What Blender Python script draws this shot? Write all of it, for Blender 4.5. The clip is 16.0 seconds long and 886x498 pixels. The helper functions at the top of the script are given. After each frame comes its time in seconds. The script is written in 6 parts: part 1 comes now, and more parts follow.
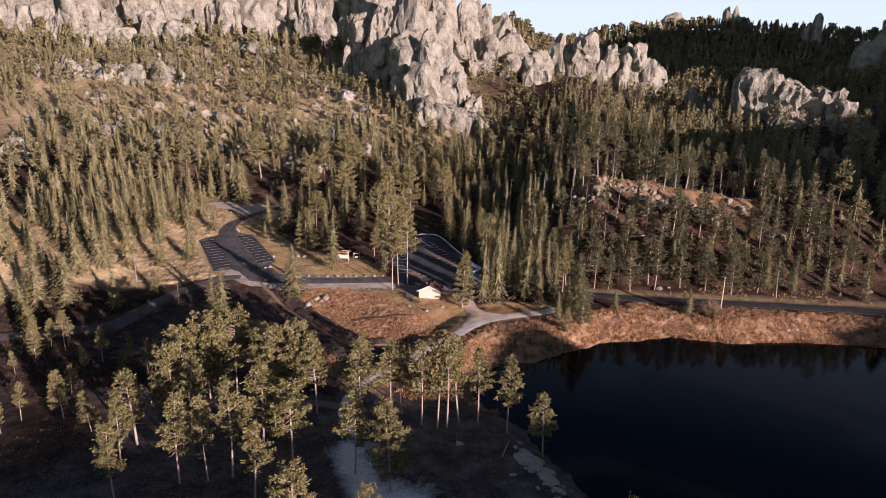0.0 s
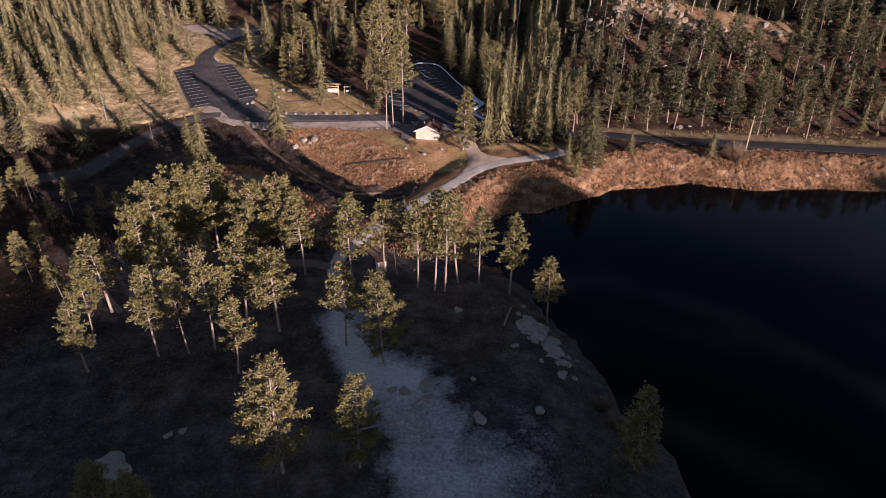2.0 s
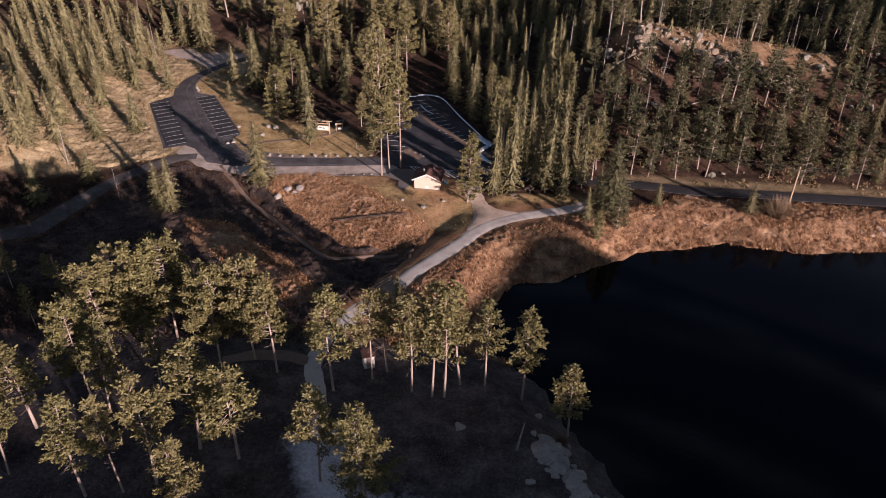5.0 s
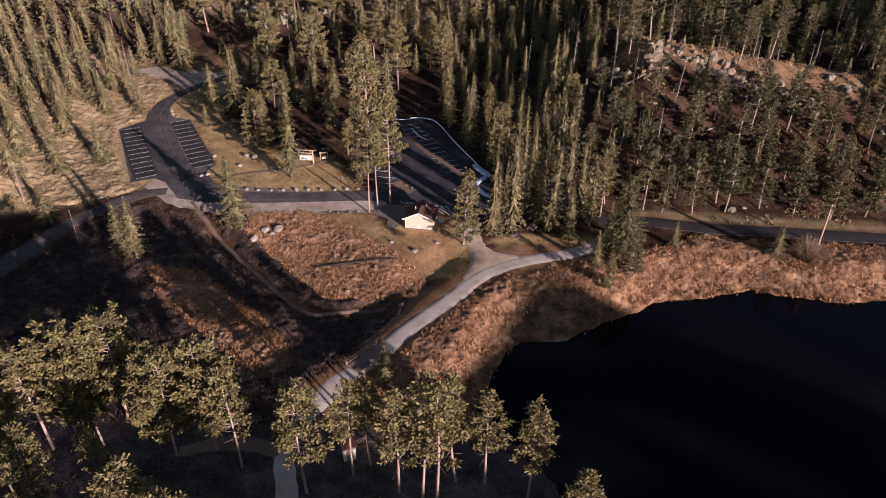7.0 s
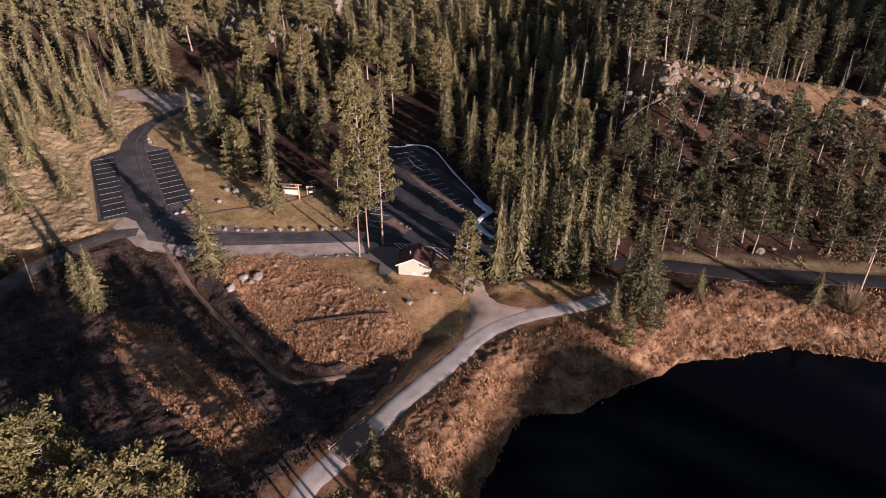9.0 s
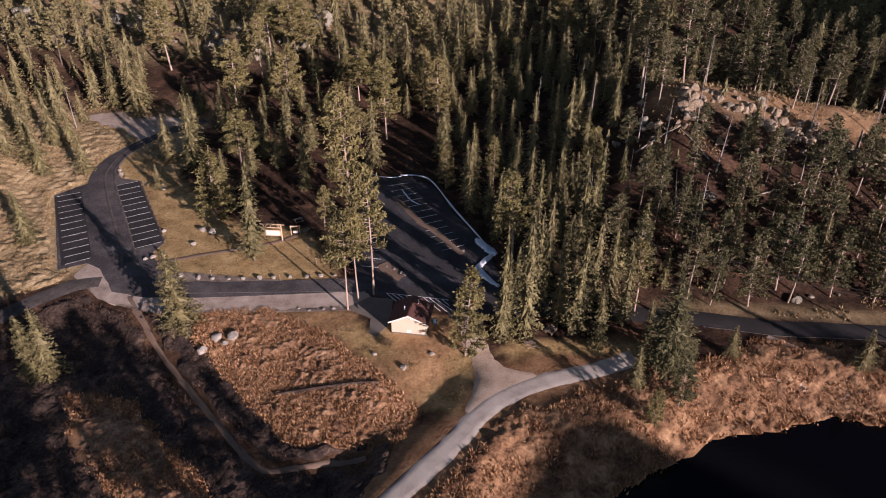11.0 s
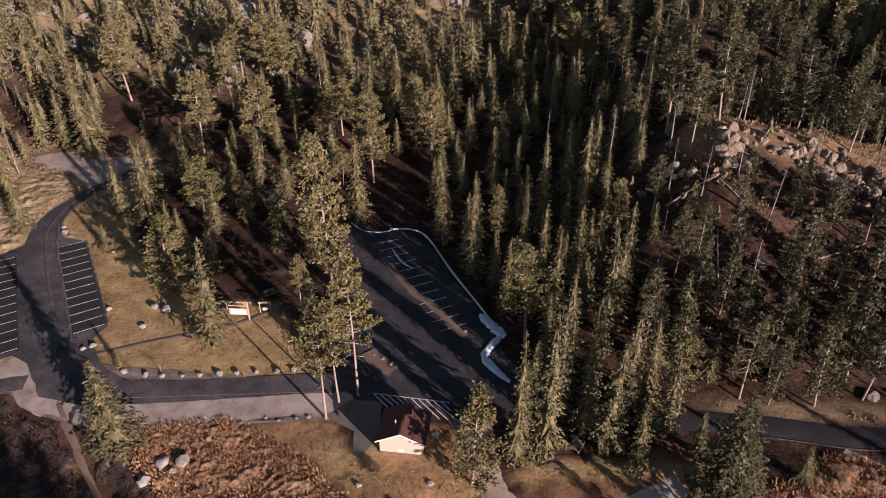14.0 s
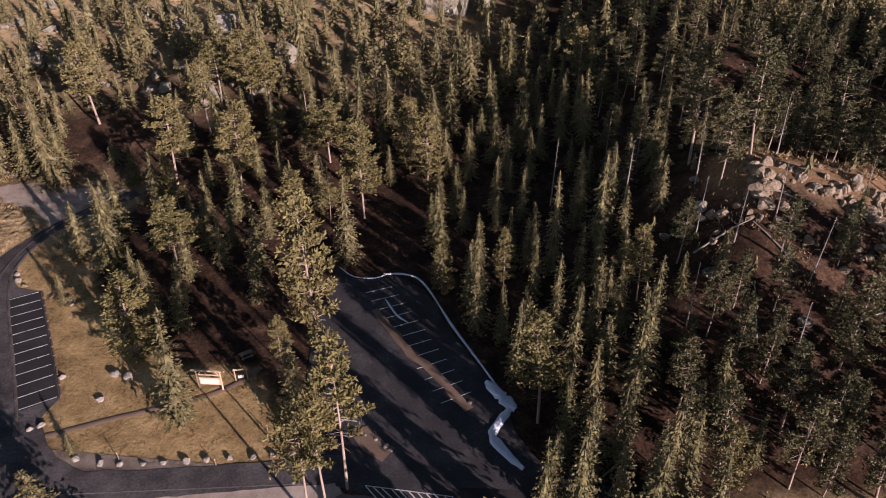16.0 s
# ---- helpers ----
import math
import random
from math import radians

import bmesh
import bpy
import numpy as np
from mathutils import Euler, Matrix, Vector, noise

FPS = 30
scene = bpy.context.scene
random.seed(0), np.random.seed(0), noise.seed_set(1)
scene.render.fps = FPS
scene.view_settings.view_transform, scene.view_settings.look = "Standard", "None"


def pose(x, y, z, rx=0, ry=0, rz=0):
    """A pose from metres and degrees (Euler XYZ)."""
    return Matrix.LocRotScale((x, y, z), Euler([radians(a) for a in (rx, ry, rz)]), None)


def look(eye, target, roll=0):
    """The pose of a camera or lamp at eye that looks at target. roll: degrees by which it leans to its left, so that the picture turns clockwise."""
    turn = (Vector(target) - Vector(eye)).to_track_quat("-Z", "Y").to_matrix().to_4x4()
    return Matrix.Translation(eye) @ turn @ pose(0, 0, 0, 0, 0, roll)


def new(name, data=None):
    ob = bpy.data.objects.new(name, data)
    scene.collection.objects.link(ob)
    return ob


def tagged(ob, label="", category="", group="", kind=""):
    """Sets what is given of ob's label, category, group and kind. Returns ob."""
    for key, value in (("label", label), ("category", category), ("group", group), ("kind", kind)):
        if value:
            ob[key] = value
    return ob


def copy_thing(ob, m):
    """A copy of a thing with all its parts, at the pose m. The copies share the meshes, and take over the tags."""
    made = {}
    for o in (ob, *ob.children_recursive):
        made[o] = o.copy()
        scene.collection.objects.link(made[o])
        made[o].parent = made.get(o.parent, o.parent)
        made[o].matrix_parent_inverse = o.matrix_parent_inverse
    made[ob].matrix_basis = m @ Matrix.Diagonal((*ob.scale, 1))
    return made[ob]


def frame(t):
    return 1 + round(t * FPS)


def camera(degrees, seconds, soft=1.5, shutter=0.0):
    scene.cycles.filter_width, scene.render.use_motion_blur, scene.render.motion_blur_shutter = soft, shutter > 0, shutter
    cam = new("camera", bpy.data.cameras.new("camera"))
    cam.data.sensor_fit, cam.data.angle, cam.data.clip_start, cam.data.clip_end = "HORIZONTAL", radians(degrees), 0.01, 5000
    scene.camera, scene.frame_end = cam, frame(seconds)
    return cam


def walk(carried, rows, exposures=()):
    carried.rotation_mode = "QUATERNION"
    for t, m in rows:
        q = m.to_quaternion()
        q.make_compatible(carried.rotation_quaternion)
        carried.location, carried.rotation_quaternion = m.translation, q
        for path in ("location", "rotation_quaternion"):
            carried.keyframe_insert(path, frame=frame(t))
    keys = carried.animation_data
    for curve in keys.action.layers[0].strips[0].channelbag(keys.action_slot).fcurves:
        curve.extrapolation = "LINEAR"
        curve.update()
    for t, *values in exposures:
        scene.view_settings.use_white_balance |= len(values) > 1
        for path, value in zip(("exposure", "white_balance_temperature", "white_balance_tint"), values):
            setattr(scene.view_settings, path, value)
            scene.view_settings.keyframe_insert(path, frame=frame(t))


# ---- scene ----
cam = camera(66.2, 16.0, 1.0)
PATH = [
    (0, (1.218, -10.238, 68.048), (1.154, -8.327, 67.462), 0.8),
    (0.5, (1.362, -6.811, 67.797), (1.3, -4.9, 67.212), 0.8),
    (1, (1.438, -3.424, 67.415), (1.382, -1.56, 66.692), 0.8),
    (1.5, (1.461, 0.233, 67.398), (1.416, 1.982, 66.43), 0.7),
    (2, (1.459, 4.165, 67.805), (1.402, 5.858, 66.743), 0.7),
    (2.5, (1.505, 7.849, 67.926), (1.45, 9.544, 66.866), 0.7),
    (3, (1.486, 11.669, 67.909), (1.419, 13.366, 66.852), 0.8),
    (3.5, (1.4, 15.461, 67.958), (1.327, 17.159, 66.904), 0.9),
    (6, (1.075, 34.319, 68.405), (1.01, 36.022, 67.358), 0.7),
    (6.5, (1.071, 38.445, 68.531), (1.008, 40.148, 67.484), 0.6),
    (7, (1.14, 42.626, 68.586), (1.076, 44.329, 67.538), 0.6),
    (7.5, (1.259, 46.485, 68.528), (1.192, 48.189, 67.483), 0.4),
    (8, (1.41, 50.185, 68.41), (1.341, 51.891, 67.369), 0.3),
    (8.5, (1.316, 53.851, 68.312), (1.247, 55.56, 67.275), 0.2),
    (9, (0.963, 57.529, 68.157), (0.897, 59.24, 67.124), 0.3),
    (11.5, (0.299, 76.744, 68.037), (0.237, 78.46, 67.011), -0.2),
    (12, (-0.059, 80.638, 68.138), (-0.116, 82.354, 67.112), -0.2),
    (12.5, (-0.297, 84.648, 68.276), (-0.35, 86.362, 67.247), -0.3),
    (13, (-0.455, 88.581, 68.399), (-0.506, 90.294, 67.369), -0.4),
    (13.5, (-0.668, 92.55, 68.446), (-0.717, 94.262, 67.414), -0.6),
    (14, (-0.648, 96.501, 68.526), (-0.697, 98.212, 67.493), -0.7),
    (14.5, (-0.739, 100.387, 68.634), (-0.787, 102.098, 67.599), -0.9),
    (15, (-0.816, 104.21, 68.701), (-0.863, 105.92, 67.665), -1.0),
    (15.5, (-1.128, 108.104, 68.867), (-1.168, 109.812, 67.827), -1.0),
    (16, (-1.933, 111.773, 69.006), (-1.961, 113.48, 67.965), -0.8),
]
walk(cam, [(t, look(eye, target, roll)) for t, eye, target, roll in PATH], [(0, 1.25, 5900, 12), (2.5, 1.12, 5900, 12), (9, 1.07, 5900, 12), (16, 0.98, 5900, 12)])

# ---- world, sun ----
SUN_EL, SUN_AZ = radians(11.4), math.atan2(0.68, -0.733)
SUN_DIR = Vector((math.sin(SUN_AZ) * math.cos(SUN_EL), math.cos(SUN_AZ) * math.cos(SUN_EL), math.sin(SUN_EL)))
world = bpy.data.worlds.new("sky")
scene.world = world
world.use_nodes = True
wn, wl = world.node_tree.nodes, world.node_tree.links
wn.clear()
sky = wn.new("ShaderNodeTexSky")
sky.sky_type = "NISHITA"
sky.sun_disc = False
sky.sun_elevation, sky.sun_rotation = SUN_EL, SUN_AZ
sky.altitude, sky.air_density, sky.dust_density, sky.ozone_density = 2500, 0.5, 2.2, 1.0
# thin streaks of cloud over the clear sky
wco = wn.new("ShaderNodeTexCoord")
wmap = wn.new("ShaderNodeMapping")
wmap.inputs["Scale"].default_value = (2.2, 2.2, 22.0)
wl.new(wco.outputs["Generated"], wmap.inputs[0])
wno = wn.new("ShaderNodeTexNoise")
wno.inputs["Scale"].default_value, wno.inputs["Detail"].default_value = 1.6, 6.0
wl.new(wmap.outputs[0], wno.inputs["Vector"])
wra = wn.new("ShaderNodeValToRGB")
wra.color_ramp.elements[0].position, wra.color_ramp.elements[1].position = 0.56, 0.8
wra.color_ramp.elements[0].color, wra.color_ramp.elements[1].color = (0, 0, 0, 1), (0.65, 0.65, 0.65, 1)
wl.new(wno.outputs[0], wra.inputs[0])
wmix = wn.new("ShaderNodeMixRGB")
wmix.inputs["Color2"].default_value = (6.6, 7.0, 7.5, 1)
# pale haze low over the horizon
wsep = wn.new("ShaderNodeSeparateXYZ")
wl.new(wco.outputs["Generated"], wsep.inputs[0])
whz = wn.new("ShaderNodeValToRGB")
whz.color_ramp.elements[0].position, whz.color_ramp.elements[1].position = 0.04, 0.5
whz.color_ramp.elements[0].color, whz.color_ramp.elements[1].color = (0.95, 0.95, 0.95, 1), (0, 0, 0, 1)
wl.new(wsep.outputs["Z"], whz.inputs[0])
wmx = wn.new("ShaderNodeMath")
wmx.operation = "MAXIMUM"
wl.new(wra.outputs[0], wmx.inputs[0])
wl.new(whz.outputs[0], wmx.inputs[1])
wl.new(wmx.outputs[0], wmix.inputs["Fac"])
wl.new(sky.outputs[0], wmix.inputs["Color1"])
wbg = wn.new("ShaderNodeBackground")
wbg.inputs["Strength"].default_value = 0.055
wl.new(wmix.outputs[0], wbg.inputs["Color"])
wout = wn.new("ShaderNodeOutputWorld")
wl.new(wbg.outputs[0], wout.inputs["Surface"])

sun = bpy.data.lights.new("sun", "SUN")
sun.energy, sun.angle, sun.color = 5.0, radians(0.55), (1.0, 0.785, 0.755)
sun_ob = new("sun", sun)
sun_ob.matrix_world = look(SUN_DIR * 300, (0, 0, 0))

# ---- materials ----


def nodes_of(name, rough=0.85):
    m = bpy.data.materials.new(name)
    m.use_nodes = True
    nt = m.node_tree
    b = nt.nodes["Principled BSDF"]
    b.inputs["Roughness"].default_value = rough
    b.inputs["Specular IOR Level"].default_value = 0.25
    return m, nt, b


def noise_node(nt, scale, detail=4.0, rough=0.6, stretch=None, coord="Object"):
    co = nt.nodes.new("ShaderNodeTexCoord")
    src = co.outputs[coord]
    if stretch:
        mp = nt.nodes.new("ShaderNodeMapping")
        mp.inputs["Scale"].default_value = stretch
        nt.links.new(src, mp.inputs[0])
        src = mp.outputs[0]
    n = nt.nodes.new("ShaderNodeTexNoise")
    n.inputs["Scale"].default_value, n.inputs["Detail"].default_value, n.inputs["Roughness"].default_value = scale, detail, rough
    nt.links.new(src, n.inputs["Vector"])
    return n.outputs[0]


def ramp_node(nt, fac, stops):
    r = nt.nodes.new("ShaderNodeValToRGB")
    e = r.color_ramp.elements
    while len(e) < len(stops):
        e.new(0.5)
    for el, (p, c) in zip(e, stops):
        el.position, el.color = p, (*c, 1)
    nt.links.new(fac, r.inputs[0])
    return r.outputs[0]


def mix_node(nt, fac, a, b, kind="MIX"):
    m = nt.nodes.new("ShaderNodeMixRGB")
    m.blend_type = kind
    for sock, v in zip(("Fac", "Color1", "Color2"), (fac, a, b)):
        if isinstance(v, (int, float)):
            m.inputs[sock].default_value = v
        elif isinstance(v, tuple):
            m.inputs[sock].default_value = (*v, 1)
        else:
            nt.links.new(v, m.inputs[sock])
    return m.outputs[0]


def bump_node(nt, b, height, strength=0.4, dist=0.1):
    n = nt.nodes.new("ShaderNodeBump")
    n.inputs["Strength"].default_value, n.inputs["Distance"].default_value = strength, dist
    nt.links.new(height, n.inputs["Height"])
    nt.links.new(n.outputs[0], b.inputs["Normal"])


def plain(name, stops, scale=1.0, fine=12.0, rough=0.85, bump=0.3, dist=0.05, stretch=None, spec=0.25):
    """Two scales of noise through a ramp of colours, with relief."""
    m, nt, b = nodes_of(name, rough)
    big, small = noise_node(nt, scale, 5, 0.6, stretch), noise_node(nt, fine, 4, 0.65, stretch)
    c = ramp_node(nt, mix_node(nt, 0.4, big, small), stops)
    nt.links.new(c, b.inputs["Base Color"])
    b.inputs["Specular IOR Level"].default_value = spec
    if bump:
        bump_node(nt, b, small, bump, dist)
    return m


def foliage(name, dark, light, warm, vary=0.5):
    """Needles: random tone by tuft and by tree, clump self-shadow put in as dark-light noise, a little light passes
    through.
    """
    m, nt, b = nodes_of(name, 0.65)
    geo, inf = nt.nodes.new("ShaderNodeNewGeometry"), nt.nodes.new("ShaderNodeObjectInfo")
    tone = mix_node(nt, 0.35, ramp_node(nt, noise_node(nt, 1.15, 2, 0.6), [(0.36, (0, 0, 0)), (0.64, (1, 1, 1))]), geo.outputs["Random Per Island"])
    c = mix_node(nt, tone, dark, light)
    c = mix_node(nt, ramp_node(nt, inf.outputs["Random"], [(0.2, (0, 0, 0)), (1.0, (vary, vary, vary))]), c, warm)
    big = noise_node(nt, 0.12, 2, 0.5, None, "Object")
    c = mix_node(nt, ramp_node(nt, big, [(0.35, (0, 0, 0)), (0.75, (0.35, 0.35, 0.35))]), c, warm)
    nt.links.new(c, b.inputs["Base Color"])
    b.inputs["Specular IOR Level"].default_value = 0.2
    tr = nt.nodes.new("ShaderNodeBsdfTranslucent")
    nt.links.new(c, tr.inputs["Color"])
    mx = nt.nodes.new("ShaderNodeMixShader")
    mx.inputs[0].default_value = 0.10
    nt.links.new(b.outputs[0], mx.inputs[1])
    nt.links.new(tr.outputs[0], mx.inputs[2])
    nt.links.new(mx.outputs[0], nt.nodes["Material Output"].inputs["Surface"])
    return m


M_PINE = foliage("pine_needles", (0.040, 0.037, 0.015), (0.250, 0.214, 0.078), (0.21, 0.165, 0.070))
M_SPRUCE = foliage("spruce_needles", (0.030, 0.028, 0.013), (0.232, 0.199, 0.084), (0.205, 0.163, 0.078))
# greener needles, darkened as well to carry the east slope's shade
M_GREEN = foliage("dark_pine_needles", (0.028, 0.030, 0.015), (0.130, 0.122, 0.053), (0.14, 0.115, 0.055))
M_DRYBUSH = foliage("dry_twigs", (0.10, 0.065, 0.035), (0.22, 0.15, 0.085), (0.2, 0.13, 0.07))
M_BARK = plain("pine_bark", [(0.25, (0.16, 0.115, 0.085)), (0.55, (0.36, 0.27, 0.205)), (0.8, (0.50, 0.40, 0.32))], 1.2, 6, 0.9, 0.5, 0.05, (1, 1, 0.25))
M_BARK_DARK = plain("spruce_bark", [(0.25, (0.06, 0.045, 0.035)), (0.55, (0.13, 0.10, 0.08)), (0.8, (0.21, 0.17, 0.14))], 1.2, 6, 0.9, 0.5, 0.05, (1, 1, 0.25))
M_DEAD = plain("weathered_wood", [(0.3, (0.17, 0.14, 0.115)), (0.7, (0.34, 0.295, 0.25))], 1.2, 8, 0.9, 0.3, 0.03, (1, 1, 0.2))
M_ROCK = plain("granite", [(0.36, (0.060, 0.050, 0.036)), (0.44, (0.185, 0.161, 0.118)), (0.54, (0.275, 0.245, 0.182)), (0.78, (0.39, 0.355, 0.268))], 0.22, 1.1, 0.9, 0.9, 1.2, (1, 1, 0.75))
M_STONE = plain("granite_boulder", [(0.25, (0.14, 0.12, 0.10)), (0.5, (0.29, 0.255, 0.21)), (0.8, (0.46, 0.41, 0.345))], 0.8, 5.0, 0.9, 0.6, 0.1)
M_ASPHALT = plain("asphalt", [(0.33, (0.030, 0.026, 0.025)), (0.46, (0.056, 0.049, 0.047)), (0.57, (0.100, 0.088, 0.083)), (0.74, (0.175, 0.155, 0.143))], 0.20, 3, 0.85, 0.2, 0.02)
# grey asphalt set darker than the loop road's, to deepen the spruces' shade
M_LOT_SHADE = plain("shade_grey_asphalt", [(0.32, (0.026, 0.024, 0.025)), (0.50, (0.042, 0.039, 0.040)), (0.60, (0.064, 0.060, 0.060)), (0.78, (0.13, 0.12, 0.115))], 0.25, 3, 0.85, 0.2, 0.02)
M_BAY = plain("fresh_and_shaded_asphalt", [(0.3, (0.018, 0.016, 0.016)), (0.52, (0.030, 0.027, 0.026)), (0.75, (0.060, 0.053, 0.049))], 0.3, 5, 0.85, 0.2, 0.02)
M_WORN = plain("worn_asphalt", [(0.25, (0.085, 0.071, 0.06)), (0.55, (0.15, 0.127, 0.107)), (0.85, (0.24, 0.205, 0.17))], 0.3, 6, 0.9, 0.25, 0.02)
M_GRAVEL = plain("pale_gravel", [(0.28, (0.28, 0.235, 0.19)), (0.5, (0.47, 0.405, 0.335)), (0.75, (0.60, 0.53, 0.455))], 0.5, 9, 0.95, 0.4, 0.03)
M_DIRT = plain("trodden_dirt", [(0.25, (0.11, 0.072, 0.048)), (0.55, (0.19, 0.13, 0.090)), (0.85, (0.27, 0.20, 0.145))], 0.4, 7, 0.95, 0.4, 0.04)
M_FAN = plain("gravelly_dirt", [(0.34, (0.19, 0.145, 0.110)), (0.45, (0.33, 0.258, 0.20)), (0.56, (0.43, 0.345, 0.275)), (0.72, (0.56, 0.465, 0.38))], 0.35, 5, 0.95, 0.4, 0.04)
M_FAINT = plain("faded_paint", [(0.35, (0.06, 0.052, 0.045)), (0.65, (0.22, 0.20, 0.175))], 0.6, 5, 0.8, 0.0)
M_TYRE_SHADE = plain("tyre_worn_and_shade_dark_asphalt", [(0.36, (0.045, 0.037, 0.032)), (0.50, (0.085, 0.071, 0.061)), (0.70, (0.16, 0.136, 0.117))], 0.35, 2, 0.85, 0.2, 0.02)
M_LOAM = plain("brown_gravelly_dirt", [(0.30, (0.26, 0.185, 0.128)), (0.48, (0.50, 0.375, 0.27)), (0.72, (0.66, 0.53, 0.41))], 0.4, 5, 0.95, 0.4, 0.04)
M_MARSH = plain("marsh_tussocks", [(0.34, (0.055, 0.027, 0.015)), (0.45, (0.19, 0.102, 0.053)), (0.55, (0.34, 0.198, 0.106)), (0.70, (0.56, 0.365, 0.21))], 0.35, 2.4, 0.9, 0.9, 0.25)
M_BANK = plain("bank_reeds", [(0.34, (0.040, 0.020, 0.010)), (0.45, (0.15, 0.078, 0.038)), (0.56, (0.29, 0.165, 0.083)), (0.72, (0.54, 0.35, 0.19))], 0.35, 2.0, 0.9, 0.9, 0.25)
M_GOLD = plain("golden_tussocks", [(0.33, (0.075, 0.047, 0.022)), (0.44, (0.23, 0.160, 0.078)), (0.55, (0.39, 0.285, 0.150)), (0.70, (0.60, 0.47, 0.27))], 0.35, 2.2, 0.9, 0.9, 0.25)
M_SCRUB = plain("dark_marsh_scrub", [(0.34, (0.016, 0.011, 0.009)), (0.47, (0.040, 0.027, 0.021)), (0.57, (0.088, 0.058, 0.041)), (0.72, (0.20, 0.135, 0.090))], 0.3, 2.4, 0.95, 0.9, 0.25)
M_KNOB = plain("lichened_tan_rock", [(0.32, (0.075, 0.055, 0.036)), (0.45, (0.20, 0.150, 0.098)), (0.57, (0.30, 0.232, 0.158)), (0.8, (0.42, 0.345, 0.25))], 0.5, 2.5, 0.9, 0.8, 0.4)
M_LINE = plain("worn_white_paint", [(0.3, (0.40, 0.38, 0.35)), (0.6, (0.66, 0.64, 0.60))], 0.8, 12, 0.7, 0.0)
M_SNOW = plain("old_snow", [(0.3, (0.66, 0.70, 0.76)), (0.7, (0.82, 0.85, 0.89))], 0.7, 4, 0.6, 0.4, 0.08)
M_WALL = plain("cream_painted_boards", [(0.3, (0.50, 0.40, 0.285)), (0.7, (0.58, 0.475, 0.345))], 0.6, 5, 0.7, 0.1, 0.01)
M_TRIM = plain("pale_painted_trim", [(0.3, (0.66, 0.60, 0.50)), (0.7, (0.76, 0.70, 0.60))], 0.6, 5, 0.6, 0.0)
M_ROOF = plain("red_brown_shingles", [(0.25, (0.07, 0.034, 0.027)), (0.6, (0.125, 0.058, 0.044)), (0.85, (0.18, 0.092, 0.070))], 0.8, 7, 0.9, 0.4, 0.03)
M_TIMBER = plain("pale_timber", [(0.3, (0.40, 0.27, 0.16)), (0.7, (0.60, 0.44, 0.28))], 0.8, 6, 0.8, 0.2, 0.02)
M_OLDWOOD = plain("grey_brown_wood", [(0.3, (0.16, 0.115, 0.08)), (0.7, (0.31, 0.24, 0.18))], 0.9, 6, 0.85, 0.2, 0.02)
M_PAPER = plain("faded_sign_sheet", [(0.3, (0.55, 0.5, 0.42)), (0.7, (0.68, 0.63, 0.54))], 2, 9, 0.6, 0.0)
M_METAL = plain("galvanised_steel", [(0.3, (0.36, 0.36, 0.36)), (0.7, (0.55, 0.55, 0.54))], 2, 9, 0.45, 0.0, spec=0.5)
M_DARK = plain("dark_metal", [(0.3, (0.03, 0.03, 0.032)), (0.7, (0.06, 0.06, 0.06))], 2, 9, 0.5, 0.0)
M_BLUE = plain("faded_blue_plastic", [(0.3, (0.10, 0.20, 0.30)), (0.7, (0.16, 0.28, 0.38))], 2, 9, 0.5, 0.0)


def grass_material(name, dark, mid, light):
    m, nt, b = nodes_of(name, 0.8)
    geo = nt.nodes.new("ShaderNodeNewGeometry")
    c = ramp_node(nt, geo.outputs["Random Per Island"], [(0.0, dark), (0.5, mid), (1.0, light)])
    big = noise_node(nt, 0.10, 3)
    c = mix_node(nt, ramp_node(nt, big, [(0.35, (0, 0, 0)), (0.7, (0.6, 0.6, 0.6))]), c, dark)
    nt.links.new(c, b.inputs["Base Color"])
    b.inputs["Specular IOR Level"].default_value = 0.1
    return m


M_TALL = grass_material("dry_tall_grass", (0.15, 0.074, 0.036), (0.38, 0.205, 0.100), (0.60, 0.38, 0.205))
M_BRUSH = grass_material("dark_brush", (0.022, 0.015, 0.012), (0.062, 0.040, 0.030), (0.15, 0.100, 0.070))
M_TAN = grass_material("tan_meadow_grass", (0.15, 0.10, 0.048), (0.31, 0.222, 0.108), (0.42, 0.315, 0.165))
M_SHORT = grass_material("short_lawn_grass", (0.12, 0.085, 0.045), (0.20, 0.14, 0.072), (0.28, 0.20, 0.11))

# the ground: forest floor, tan slope grass, lawn, rust-coloured marsh grass and bare dirt, by zone
M_GROUND, gt, gb = nodes_of("ground_cover", 0.95)
g_zone = gt.nodes.new("ShaderNodeAttribute")
g_zone.attribute_name = "zone"
g_sep = gt.nodes.new("ShaderNodeSeparateColor")
gt.links.new(g_zone.outputs["Color"], g_sep.inputs[0])
g_big, g_mid, g_fine = noise_node(gt, 0.035, 5, 0.6), noise_node(gt, 0.3, 5, 0.65), noise_node(gt, 2.2, 4, 0.7)
g_mix = mix_node(gt, 0.42, g_mid, g_fine)
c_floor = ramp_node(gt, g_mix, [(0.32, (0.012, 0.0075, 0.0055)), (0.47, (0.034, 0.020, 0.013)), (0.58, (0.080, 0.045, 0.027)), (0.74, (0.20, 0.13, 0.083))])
c_tan = ramp_node(gt, g_mix, [(0.30, (0.12, 0.078, 0.036)), (0.44, (0.29, 0.205, 0.105)), (0.56, (0.42, 0.315, 0.172)), (0.72, (0.60, 0.48, 0.29))])
c_lawn = ramp_node(gt, g_mix, [(0.34, (0.105, 0.068, 0.028)), (0.45, (0.28, 0.186, 0.080)), (0.55, (0.40, 0.272, 0.120)), (0.68, (0.60, 0.43, 0.21))])
